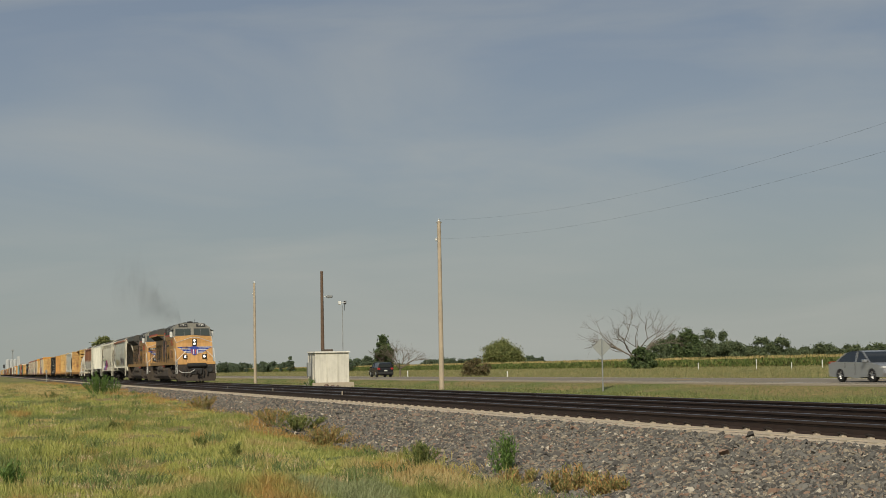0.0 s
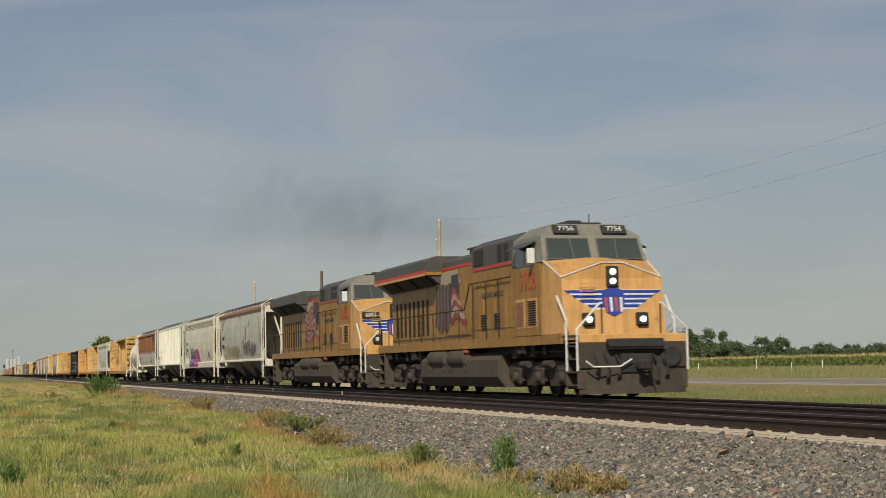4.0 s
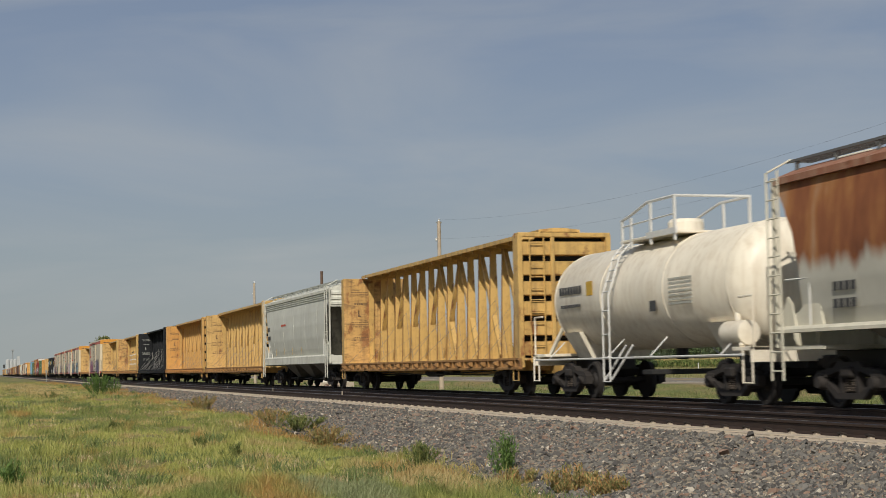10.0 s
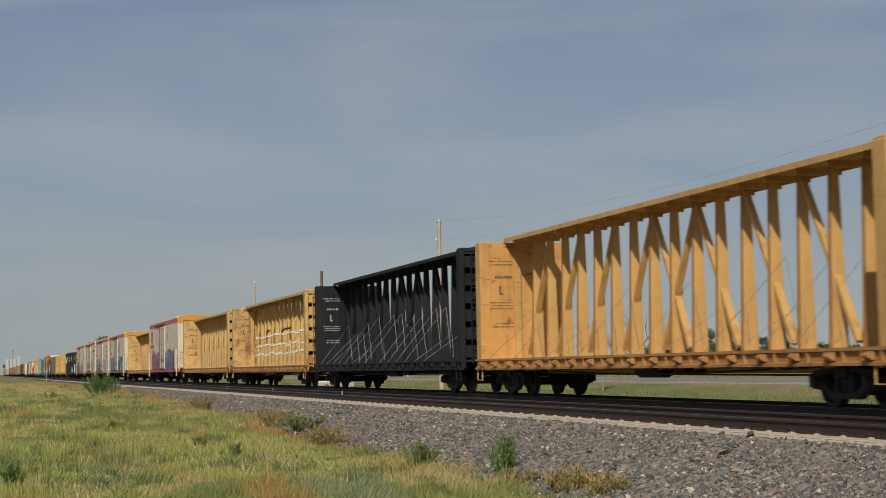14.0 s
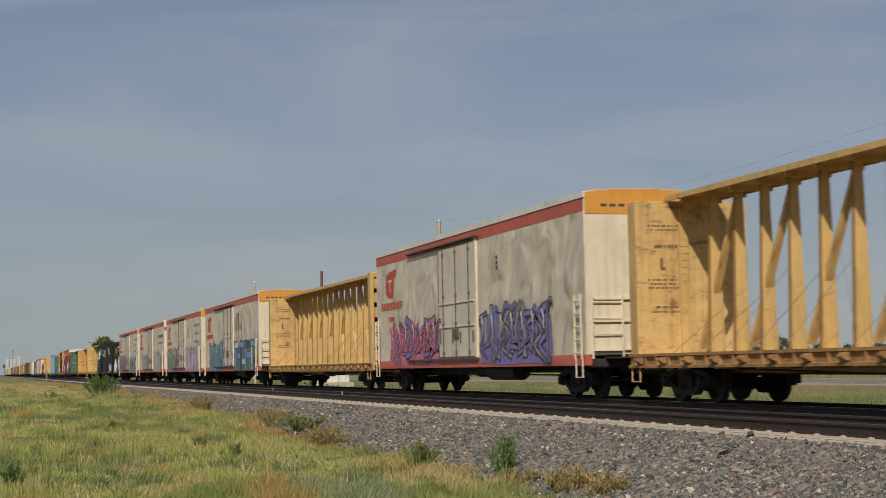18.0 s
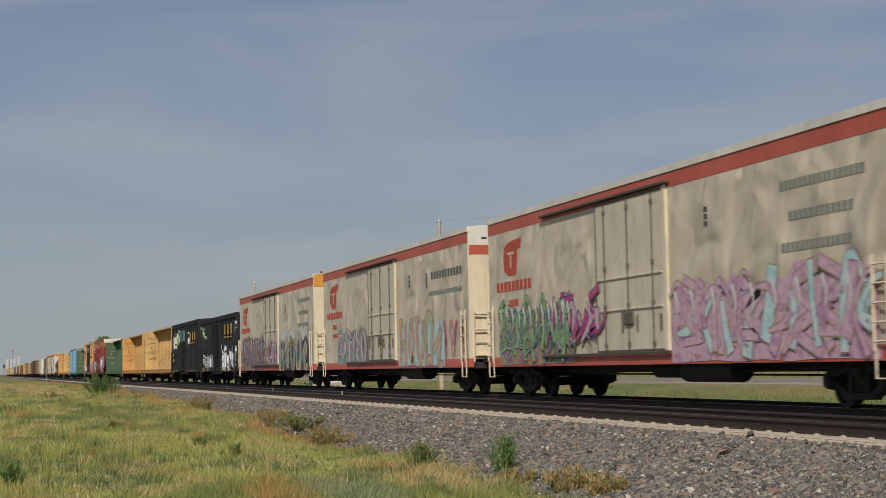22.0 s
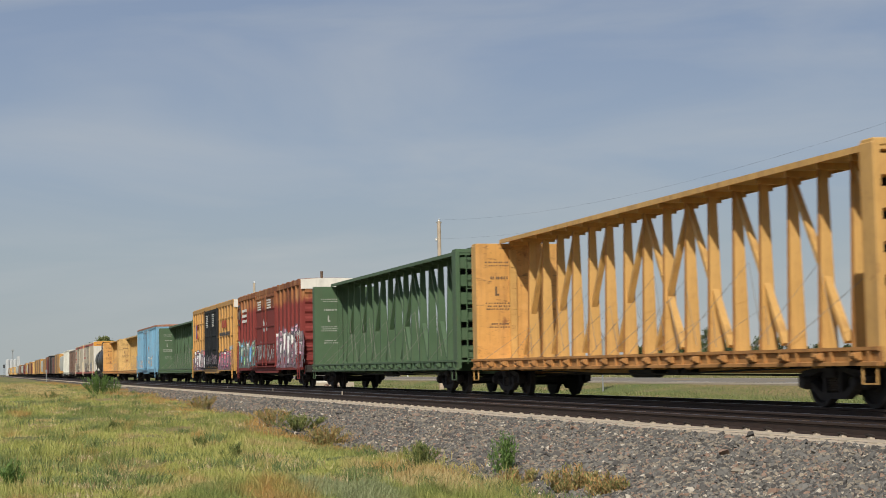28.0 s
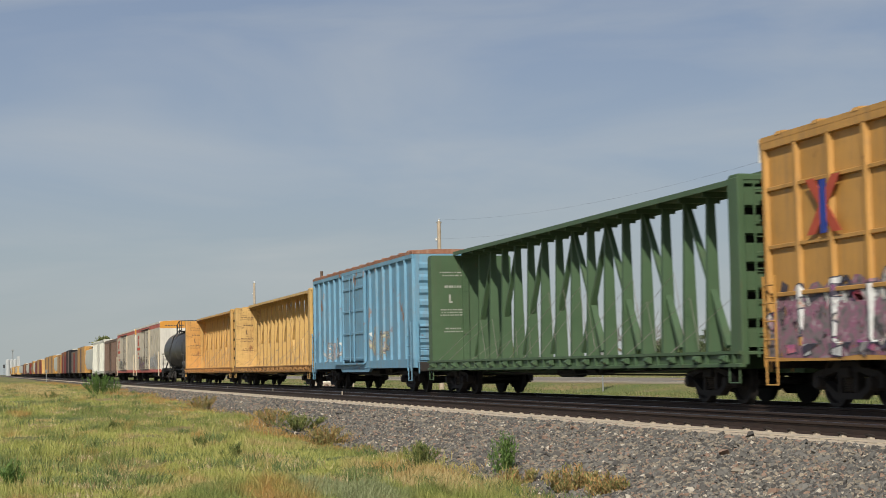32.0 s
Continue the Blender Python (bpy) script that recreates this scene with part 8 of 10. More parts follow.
# ---- grass and weeds ----
def grass_mat():
    """Blades: fresh green, yellow-green, straw and rust patches at several scales."""
    m, n, l, b = shader("grass_blades")
    g = n.new("ShaderNodeNewGeometry")
    calm = n.new("ShaderNodeMapRange")
    calm.inputs["To Min"].default_value, calm.inputs["To Max"].default_value = 0.22, 0.78
    l.new(g.outputs["Random Per Island"], calm.inputs["Value"])
    rnd = calm.outputs["Result"]
    fresh = ramp(n, l, rnd, [(0.0, (0.06, 0.09, 0.02)), (0.5, (0.15, 0.19, 0.042)), (0.85, (0.27, 0.27, 0.08)), (1.0, (0.45, 0.38, 0.18))])
    lime = ramp(n, l, rnd, [(0.0, (0.15, 0.175, 0.034)), (0.5, (0.32, 0.33, 0.075)), (1.0, (0.54, 0.48, 0.19))])
    straw = ramp(n, l, rnd, [(0.0, (0.24, 0.17, 0.055)), (0.5, (0.42, 0.32, 0.13)), (1.0, (0.58, 0.47, 0.24))])
    rusty = ramp(n, l, rnd, [(0.0, (0.13, 0.12, 0.03)), (0.4, (0.34, 0.19, 0.055)), (1.0, (0.5, 0.28, 0.085))])
    n1 = noise_tex(n, l, coords(n, l, (0.22, 0.55, 0.02)), 0.8, 4, 0.6)
    n2 = noise_tex(n, l, coords(n, l, (0.5, 1.0, 0.02)), 0.7, 4, 0.6)
    n3 = noise_tex(n, l, coords(n, l, (0.12, 0.5, 0.02)), 0.9, 4, 0.6)
    blue = ramp(n, l, rnd, [(0.0, (0.1, 0.125, 0.05)), (0.5, (0.2, 0.23, 0.1)), (1.0, (0.36, 0.36, 0.2))])

    def zone(x, y, rx, ry, ragged=0.5):
        """A stretch of the verge round (x, y), with ragged edges."""
        sc = n.new("ShaderNodeVectorMath")
        sc.operation = "MULTIPLY_ADD"
        sc.inputs[1].default_value, sc.inputs[2].default_value = (1 / rx, 1 / ry, 0), (-x / rx, -y / ry, 0)
        l.new(coords(n, l), sc.inputs[0])
        ln = n.new("ShaderNodeVectorMath")
        ln.operation = "LENGTH"
        l.new(sc.outputs[0], ln.inputs[0])
        j = n.new("ShaderNodeMath")
        j.operation = "MULTIPLY_ADD"
        l.new(n2, j.inputs[0])
        j.inputs[1].default_value = ragged * 2
        l.new(ln.outputs["Value"], j.inputs[2])
        return mask(n, l, j.outputs[0], 1.15 + ragged, 0.75 + ragged)

    c = mix(n, l, mask(n, l, n1, 0.41, 0.55), fresh, lime)
    c = mix(n, l, zone(-32, 4.6, 9.0, 1.9), c, lime)
    c = mix(n, l, zone(-58, 4.0, 14.0, 1.3), c, fresh)
    c = mix(n, l, mask(n, l, n2, 0.54, 0.64), c, straw)
    c = mix(n, l, zone(-150, 3.6, 62.0, 2.4), c, straw)
    c = mix(n, l, zone(-24.6, 6.6, 3.4, 0.75), c, straw)
    c = mix(n, l, zone(-22.6, 5.0, 2.2, 0.7), c, blue)
    # weeds redden towards the foot of the ballast
    sep = n.new("ShaderNodeSeparateXYZ")
    l.new(coords(n, l), sep.inputs[0])
    toe = mask(n, l, sep.outputs[1], 5.8, 8.6)
    add = n.new("ShaderNodeMath")
    add.operation = "MULTIPLY_ADD"
    l.new(toe, add.inputs[0])
    add.inputs[1].default_value = 0.23
    l.new(n3, add.inputs[2])
    c = mix(n, l, mask(n, l, add.outputs[0], 0.57, 0.68), c, rusty)
    l.new(c, b.inputs["Base Color"])
    b.inputs["Roughness"].default_value = 0.7
    return m


GRASS_MAT = grass_mat()
WEED_MAT = island_mat("weed_leaves", [(0.0, (0.045, 0.095, 0.015)), (0.5, (0.085, 0.16, 0.025)), (1.0, (0.15, 0.22, 0.05))], 0.7)
OLIVE_WEED = island_mat("olive_weed", [(0.0, (0.07, 0.1, 0.025)), (0.5, (0.14, 0.17, 0.04)), (1.0, (0.26, 0.25, 0.08))], 0.75)
DRY_WEED = island_mat("dry_weed", [(0.0, (0.14, 0.15, 0.04)), (0.35, (0.24, 0.21, 0.07)), (0.7, (0.36, 0.26, 0.1)), (1.0, (0.4, 0.2, 0.07))], 0.8)
FAR_GRASS = island_mat("far_grass_blades", [(0.0, (0.07, 0.105, 0.025)), (0.5, (0.13, 0.165, 0.045)), (1.0, (0.22, 0.22, 0.085))], 0.8, [(0.0, (0.1, 0.125, 0.035)), (0.5, (0.16, 0.18, 0.06)), (1.0, (0.26, 0.24, 0.1))], 0.25)


def blades(x, y, z, length, width, lean):
    n = len(x)
    a = rng.uniform(0, 6.283, n)
    dx, dy = np.cos(a), np.sin(a)
    b = rng.uniform(0, 6.283, n)
    lx, ly = np.cos(b) * lean * length, np.sin(b) * lean * length
    base = np.stack([x, y, z], -1)
    w = np.stack([dx, dy, np.zeros(n)], -1) * width[:, None] / 2
    mid = base + np.stack([lx * 0.3, ly * 0.3, length * 0.55], -1)
    tip = base + np.stack([lx, ly, length * (1 - 0.35 * lean)], -1)
    return np.stack([base - w, base + w, mid + w * 0.8, mid - w * 0.8, tip], 1)


def grass_field(name, n, d0, d1, label):
    d = 1 / rng.uniform(1 / d1, 1 / d0, n)
    x = -d
    toe = np.interp(x, GX, TOE_Y)
    y = rng.uniform(-0.6, 1.0, n) ** 1.0 * 0 + rng.uniform(-0.5, 0.55, n) + rng.uniform(0, 1, n) * (toe - 0.1)
    tuft = np.sin(x * 1.9 + np.sin(y * 2.3)) * np.sin(y * 2.7 + np.sin(x * 1.1)) + 0.7 * np.sin(x * 0.37 + y) * np.sin(x * 0.13 - y * 0.8 + 1) + 0.5 * np.sin(x * 4.3 + y) * np.sin(y * 5.1 - x) + rng.normal(0, 0.3, n)
    keep = tuft > -0.75
    x, y, tuft, toe = x[keep], y[keep], tuft[keep], toe[keep]
    z = ground_z(x, y) - 0.02 + np.clip(y - toe, 0, 1) * 0.2
    length = (0.06 + 0.085 * np.clip(tuft + 0.4, 0, 2)) * rng.uniform(0.6, 1.5, len(x))
    length = np.where(rng.random(len(x)) < 0.02, length * 1.7, length)
    width = np.clip(0.0065 * (1 + np.abs(x) / 45), 0.006, 0.035)
    me = soup(name, blades(x, y, z, length, width, rng.uniform(0.1, 0.9, len(x))), [(0, 1, 2), (0, 2, 3), (3, 2, 4)], 3, GRASS_MAT)
    return tagged(new(name, me), label, "grass", kind="stuff")


grass_field("grass", 330000, 15.5, 240.0, "long unmown grass, green with dry straw patches")


def tufts(name, n, d0, d1, per, height, material, label, band=(0.0, 1.0), gather=0.0):
    """Clumps of longer blades that lean outwards, gathered in drifts."""
    d = 1 / rng.uniform(1 / d1, 1 / d0, n)
    x = -d
    toe = np.interp(x, GX, TOE_Y)
    y = -0.5 + rng.uniform(band[0], band[1], n) * (toe + 0.4)
    drift = np.sin(x * 0.21 + y * 0.9) * np.sin(y * 1.1 - x * 0.13 + 2.0) + 0.5 * np.sin(x * 0.55 - y * 1.7) + rng.normal(0, 0.25, n)
    keep = drift > gather
    x, y = np.repeat(x[keep], per), np.repeat(y[keep], per)
    size = np.repeat(rng.uniform(0.55, 1.25, keep.sum()), per)
    k = len(x)
    a, q = rng.uniform(0, 6.283, k), np.abs(rng.normal(0, 0.16, k)) * size * (1 + np.abs(x) / 90)
    x, y = x + np.cos(a) * q, y + np.sin(a) * q
    me = soup(name, blades(x, y, ground_z(x, y) - 0.03, height * size * rng.uniform(0.5, 1.15, k), np.clip(0.009 * (1 + np.abs(x) / 45), 0.008, 0.04), rng.uniform(0.2, 1.1, k)), [(0, 1, 2), (0, 2, 3), (3, 2, 4)], 3, material)
    return tagged(new(name, me), label, "grass", kind="stuff")


TUFT_GREEN = island_mat("tuft_blades", [(0.0, (0.075, 0.115, 0.03)), (0.5, (0.12, 0.165, 0.045)), (1.0, (0.22, 0.24, 0.085))], 0.7)
TUFT_STRAW = island_mat("straw_blades", [(0.0, (0.2, 0.14, 0.06)), (0.5, (0.42, 0.32, 0.17)), (1.0, (0.6, 0.5, 0.31))], 0.8)
tufts("grass_tufts", 620, 15.5, 150.0, 60, 0.3, TUFT_GREEN, "dark green tufts of taller grass in drifts", gather=0.15)
tufts("straw_tufts", 1100, 15.5, 200.0, 50, 0.17, TUFT_STRAW, "dry straw-coloured tufts among the grass", gather=0.25)
# grass strips beyond the tracks
n = 90000
x = -1 / rng.uniform(1 / 420, 1 / 34, n)
y = np.where(rng.random(n) < 0.6, rng.uniform(18.6, 35.0, n), rng.uniform(48.5, 110.0, n))
me = soup("verge_grass", blades(x, y, ground_z(x, y) - 0.02, rng.uniform(0.06, 0.2, n), np.clip(0.02 * np.abs(x) / 60, 0.015, 0.09), rng.uniform(0.1, 0.8, n)), [(0, 1, 2), (0, 2, 3), (3, 2, 4)], 3, FAR_GRASS)
tagged(new("verge_grass", me), "rough grass between the tracks and the road", "grass", kind="stuff")


def weed(name, x, y, height, spread, count, material, label, leafy=True, seed=1):
    w = thing(name, label, "weed", m=pose(x, y, float(ground_z(x, y)) + (0.12 if y > 7.5 and y < 9 else 0.0)))
    r = np.random.default_rng(seed)
    st = Shape()
    pts = []
    for i in range(count):
        a, q = r.uniform(0, 6.283), r.uniform(0.2, 1.0)
        hh = height * r.uniform(0.6, 1.05) * (1.1 - 0.4 * q)
        base = Vector((math.cos(a) * q * spread * 0.35, math.sin(a) * q * spread * 0.35, -0.05))
        tip = Vector((math.cos(a) * q * spread, math.sin(a) * q * spread, hh))
        st.tube(base, base.lerp(tip, 0.6) + Vector((0, 0, 0.08 * hh)), 0.008, 4, 0.005)
        st.tube(base.lerp(tip, 0.6) + Vector((0, 0, 0.08 * hh)), tip, 0.005, 4, 0.002)
        for t in np.linspace(0.25, 1.0, 14):
            pts.append(base.lerp(tip, t) + Vector((r.normal(0, 0.02), r.normal(0, 0.02), 0.05 * hh * math.sin(3.14 * t))))
    tagged(part("stems", st, material, w), kind="stuff")
    pts = np.array([tuple(p) for p in pts])
    m = len(pts)
    reps = 5
    p = np.repeat(pts, reps, 0) + r.normal(0, 0.02 * max(1, height), (m * reps, 3))
    k = len(p)
    global rng
    keep, rng = rng, r
    v = blades(p[:, 0], p[:, 1], p[:, 2], r.uniform(0.05, 0.13, k) * max(0.8, height), r.uniform(0.012, 0.024, k) * max(0.8, height), r.uniform(0.5, 1.4, k))
    rng = keep
    tagged(part("leaves", soup("leaves", v, [(0, 1, 2), (0, 2, 3), (3, 2, 4)], 3, material), None, w), kind="stuff")
    return w


weed("weed_plant", -24.0, 7.95, 0.72, 0.3, 16, WEED_MAT, "tall green weed growing at the edge of the ballast", seed=2)
weed("weed_clump", -98.0, 6.6, 1.35, 1.1, 42, WEED_MAT, "dense dark green weeds beside the track", seed=3)
weed("weed_clump", -101.0, 7.6, 0.9, 0.9, 24, WEED_MAT, "low dark green weeds beside the track", seed=4)
weed("dry_weed", -20.6, 7.75, 0.4, 0.45, 26, DRY_WEED, "low yellow-brown weeds on the ballast edge", seed=5)
weed("dry_weed", -19.6, 7.9, 0.34, 0.35, 20, DRY_WEED, "small yellow-brown weeds on the ballast edge", seed=6)
weed("dry_weed", -22.2, 7.6, 0.3, 0.4, 18, DRY_WEED, "sparse orange-brown weeds among stones", seed=7)
weed("weed_plant", -27.0, 7.35, 0.4, 0.35, 16, OLIVE_WEED, "olive green weed tuft at the grass edge", seed=8)
weed("weed_plant", -26.5, 0.45, 0.42, 0.25, 14, WEED_MAT, "upright tuft of dark green grass", seed=9)
weed("weed_plant", -45.0, 3.4, 0.22, 0.35, 10, OLIVE_WEED, "broad-leaved green weed in the grass", seed=10)
weed("weed_plant", -36.0, 4.6, 0.22, 0.35, 9, OLIVE_WEED, "broad-leaved green weed in the grass", seed=11)
weed("dry_weed", -34.5, 7.2, 0.45, 0.6, 30, DRY_WEED, "rust-coloured weeds along the ballast toe", seed=12)
weed("dry_weed", -60.0, 7.9, 0.5, 0.7, 30, DRY_WEED, "rust-coloured weeds along the ballast toe", seed=13)
weed("weed_plant", -85.0, 3.2, 0.35, 0.6, 12, OLIVE_WEED, "dark green weed in the dry grass", seed=14)
weed("weed_clump", -40.5, 7.75, 0.42, 0.75, 34, OLIVE_WEED, "olive green weeds spilling onto the ballast", seed=16)
weed("weed_clump", -43.5, 7.7, 0.4, 0.7, 26, DRY_WEED, "rust-tinged weeds at the ballast toe", seed=17)
weed("weed_clump", -30.5, 4.6, 0.3, 0.3, 9, OLIVE_WEED, "spiky olive weed in the grass", seed=19)
weed("weed_clump", -110.0, 22.0, 0.6, 0.5, 22, WEED_MAT, "green weeds beside the white shed", seed=15)

# ---- road ----
ASPHALT = plain("asphalt", (0.2, 0.17, 0.135), 0.97, 0, 0.25, 1.5, 0.01)
SHOULDER = plain("gravel_shoulder", (0.33, 0.28, 0.21), 0.95, 0, 0.3, 3.0, 0.02)
LINE = plain("road_line", (0.6, 0.59, 0.55), 0.8)
road = new("road", mesh_of("road", Shape().box(-3900, 1200, 37.4, 46.6, -0.6, -0.22), ASPHALT))
tagged(road, "grey two-lane asphalt highway parallel to the tracks", "road", kind="structure")
sh = new("road_shoulder", mesh_of("road_shoulder", Shape().box(-3900, 1200, 35.6, 37.4, -0.6, -0.235), SHOULDER))
tagged(sh, "pale gravel shoulder beside the highway", "road shoulder", kind="structure")
for y in (37.75, 46.2):
    part("edge_line", Shape().box(-3900, 1200, y - 0.06, y + 0.06, -0.23, -0.2165), LINE, road)
for i in range(60):
    part("centre_dash", Shape().box(-30 - i * 12 - 3, -30 - i * 12, 41.94, 42.06, -0.23, -0.2165), LETTER_YELLOW, road)

# ---- poles, wires, shed, mast, sign ----
WOOD_PALE = plain("pale_pole_wood", (0.42, 0.34, 0.25), 0.9, 0, 0.3, 3.0, 0.02)
WOOD_DARK = plain("dark_pole_wood", (0.12, 0.075, 0.05), 0.9, 0, 0.3, 3.0, 0.02)
SHED_PAINT = paint("shed_white", (0.66, 0.63, 0.55), 0.25, 0.05)
GALV = plain("galvanised_steel", (0.32, 0.33, 0.33), 0.5, 0.5, 0.2, 8)
WHITE_PLASTIC = plain("white_fitting", (0.68, 0.68, 0.66), 0.5)


def utility_pole(x, y, top, material, label, lean=0.0, fittings=True):
    z0 = float(ground_z(x, y)) - 0.3
    p = thing("utility_pole", label, "utility pole", m=pose(x, y, z0))
    h = top - z0
    part("shaft", Shape().tube((0, 0, 0), (lean, 0, h), 0.15, 14, 0.1), material, p)
    if fittings:
        part("top_bracket", Shape().box(lean - 0.04, lean + 0.04, -0.16, 0.16, h - 0.1, h - 0.02, 0.01).box(lean - 0.04, lean + 0.04, -0.2, 0.1, h - 1.15, h - 1.05, 0.01), GALV, p)
        for yy, zz in ((0.0, h + 0.12), (-0.18, h - 0.98)):
            part("insulator", Shape().lathe([(zz - 0.14, 0.03), (zz - 0.08, 0.06), (zz - 0.04, 0.04), (zz, 0.06), (zz + 0.04, 0.02)], 10, "z", (lean, yy, 0)), WHITE_PLASTIC, p)
    return p


utility_pole(-86.9, 25.0, 9.2, WOOD_PALE, "tall pale wooden utility pole carrying two thin wires", 0.05)
utility_pole(-152.0, 25.0, 9.3, WOOD_PALE, "pale wooden utility pole farther along the line", -0.05)
utility_pole(-13.0, 25.0, 9.2, WOOD_PALE, "pale wooden utility pole nearer along the line", 0.0)
dark_pole = utility_pole(-114.0, 23.75, 8.05, WOOD_DARK, "dark brown wooden pole with a lamp behind the shed", 0.0, False)
part("lamp_arm", Shape().tube((0, 0, 6.8), (0.1, 0.45, 6.95), 0.03, 6), GALV, dark_pole)
part("lamp_head", Shape().box(-0.1, 0.25, 0.35, 0.75, 6.75, 6.95, 0.04), GALV, dark_pole)

WIRE = plain("wire", (0.09, 0.09, 0.09), 0.6, 0.3, 0.1, 5, 0)


def wire(x0, z0, x1, z1, y, sag):
    w = thing("overhead_wire", "thin sagging overhead wire between poles", "wire", "wires along the pole line")
    s = Shape()
    pts = [(x0 + (x1 - x0) * t, y, z0 + (z1 - z0) * t - 4 * sag * t * (1 - t)) for t in np.linspace(0, 1, 25)]
    s.pipe(pts, 0.0027, 4)
    part("strand", s, WIRE, w)


wire(-86.85, 9.3, -13.0, 9.3, 25.0, 1.75)
wire(-86.85, 8.2, -13.0, 8.2, 24.82, 1.5)

shed = thing("equipment_shed", "small white sheet-metal equipment shed beside the track", "shed", m=pose(-111.2, 23.6, -0.16))
part("base", Shape().box(-1.5, 1.5, -1.5, 1.5, -0.35, 0.06, 0.02), CONCRETE, shed)
part("wall_box", Shape().box(-1.25, 1.15, -1.2, 1.2, 0.05, 2.18, 0.02), SHED_PAINT, shed)
for k in range(4):
    y = -1.2 + k * 0.8
    part("seam_rib", Shape().box(1.15, 1.19, max(-1.22, y - 0.03), min(1.22, y + 0.03), 0.06, 2.16, 0.008), SHED_PAINT, shed)
for k in range(4):
    x = -1.25 + k * 0.8
    part("seam_rib", Shape().box(x - 0.03, x + 0.03, -1.24, -1.2, 0.06, 2.16, 0.008), SHED_PAINT, shed)
part("roof", Shape().hull([(-1.36, -1.32, 2.17), (1.28, -1.32, 2.17), (1.28, 1.32, 2.17), (-1.36, 1.32, 2.17)], [(-1.3, -1.26, 2.3), (1.22, -1.26, 2.26), (1.22, 1.26, 2.26), (-1.3, 1.26, 2.3)]), SHED_PAINT, shed)
part("roof_vent", Shape().box(-0.4, 0.2, -0.5, 0.3, 2.26, 2.42, 0.04), TRUCK_DUST, shed)
part("door", Shape().box(-0.95, 0.0, -1.225, -1.2, 0.1, 2.0, 0.01), GALV, shed)
part("cabinet", Shape().box(-0.6, -0.2, -1.5, -1.24, 0.5, 1.5, 0.02), GALV, shed)
for i, (dx, dy, r) in enumerate(((1.5, -0.5, 0.22), (1.7, -0.1, 0.16), (1.6, 0.3, 0.13))):
    rk = thing("rubble_stone", "brown rubble stone at the foot of the shed", "stone", "rubble by the shed", pose(-111.2 + dx, 23.6 + dy, float(ground_z(-109.6, 23.5)) + r * 0.4))
    part("lump", Shape().lathe([(-r * 0.6, r * 0.4), (-r * 0.2, r), (r * 0.3, r * 0.8), (r * 0.55, r * 0.2)], 7, "z"), BOX_BROWN, rk)

mast = thing("weather_mast", "slim grey mast with a white weather instrument on top", "mast", m=pose(-113.0, 25.05, -0.5))
part("tube", Shape().tube((0, 0, 0), (0, 0, 6.0), 0.035, 8, 0.025), GALV, mast)
part("instrument", Shape().box(-0.12, 0.12, -0.3, -0.1, 6.02, 6.3, 0.03).tube((0, -0.3, 6.16), (0, 0.25, 6.2), 0.03, 6), WHITE_PLASTIC, mast)
part("vane", Shape().box(-0.02, 0.02, 0.1, 0.3, 6.05, 6.3, 0.01).tube((0, 0.15, 5.6), (0, 0.15, 6.1), 0.02, 6), BLACK_STEEL, mast)

sign = thing("road_sign", "back of a grey diamond road sign on a steel post", "road sign", m=pose(-82.3, 33.0, float(ground_z(-82.3, 33.0))))
part("post", Shape().box(0.02, 0.06, -0.035, 0.035, -0.3, 2.95, 0.005), GALV, sign)
dm = Shape()
dm.prism([(0, 1.92), (0.54, 2.46), (0, 3.0), (-0.54, 2.46)], -0.004, 0.004)
part("plate", dm, plain("sign_back", (0.36, 0.37, 0.35), 0.5, 0.3, 0.12, 3), sign)

for x, y, h in ((-214.0, 110.5, 1.6), (-199.0, 113.0, 1.3), (-233.0, 110.0, 1.2), (-206.0, 112.0, 1.0), (-187.0, 49.5, 1.0), (-150.0, 50.0, 0.9)):
    mk = thing("marker_post", "short white marker post at the field edge", "post", "marker posts along the field", pose(x, y, float(ground_z(x, y))))
    part("stake", Shape().box(-0.07, 0.07, -0.05, 0.05, -0.2, h, 0.02), WHITE_PLASTIC, mk)
stake = thing("trackside_stake", "leaning pale stake in the grass by the track", "stake", m=pose(-250, 8.9, -0.4, 0, 4, 0))
part("rod", Shape().box(-0.06, 0.06, -0.06, 0.06, -0.2, 1.9, 0.02).box(-0.08, 0.08, -0.16, 0.16, 1.5, 1.9, 0.02), GALV, stake)
sig = thing("signal_mast", "distant railway signal mast beside the track", "railway signal", m=pose(-820, 8.7, -0.4))
part("mast_tube", Shape().tube((0, 0, 0), (0, 0, 6.0), 0.12, 8), BLACK_STEEL, sig)
part("signal_head", Shape().box(-0.15, 0.15, -0.45, 0.45, 4.7, 6.3, 0.08), BLACK_STEEL, sig)

ELEV_WHITE = plain("elevator_white", (0.42, 0.43, 0.43), 0.7, 0, 0.1, 0.3, 0)
elev = thing("grain_elevator", "distant pale grain elevator with a tall thin leg", "grain elevator", m=pose(-1800, 27, -0.4))
for y in (-3.0, 0.0, 3.0):
    part("silo", Shape().lathe([(0, 2.2), (17, 2.2), (18.5, 0.3)], 18, "z", (0, y * 1.3, 0)), ELEV_WHITE, elev)
part("head_house", Shape().box(-2, 2, 5.6, 9.0, 0, 21, 0.1), ELEV_WHITE, elev)
part("leg_tower", Shape().box(-0.5, 0.5, 0.8, 1.8, 0, 29, 0.05).box(-1.5, 1.5, -0.5, 3, 27, 27.6), GALV, elev)

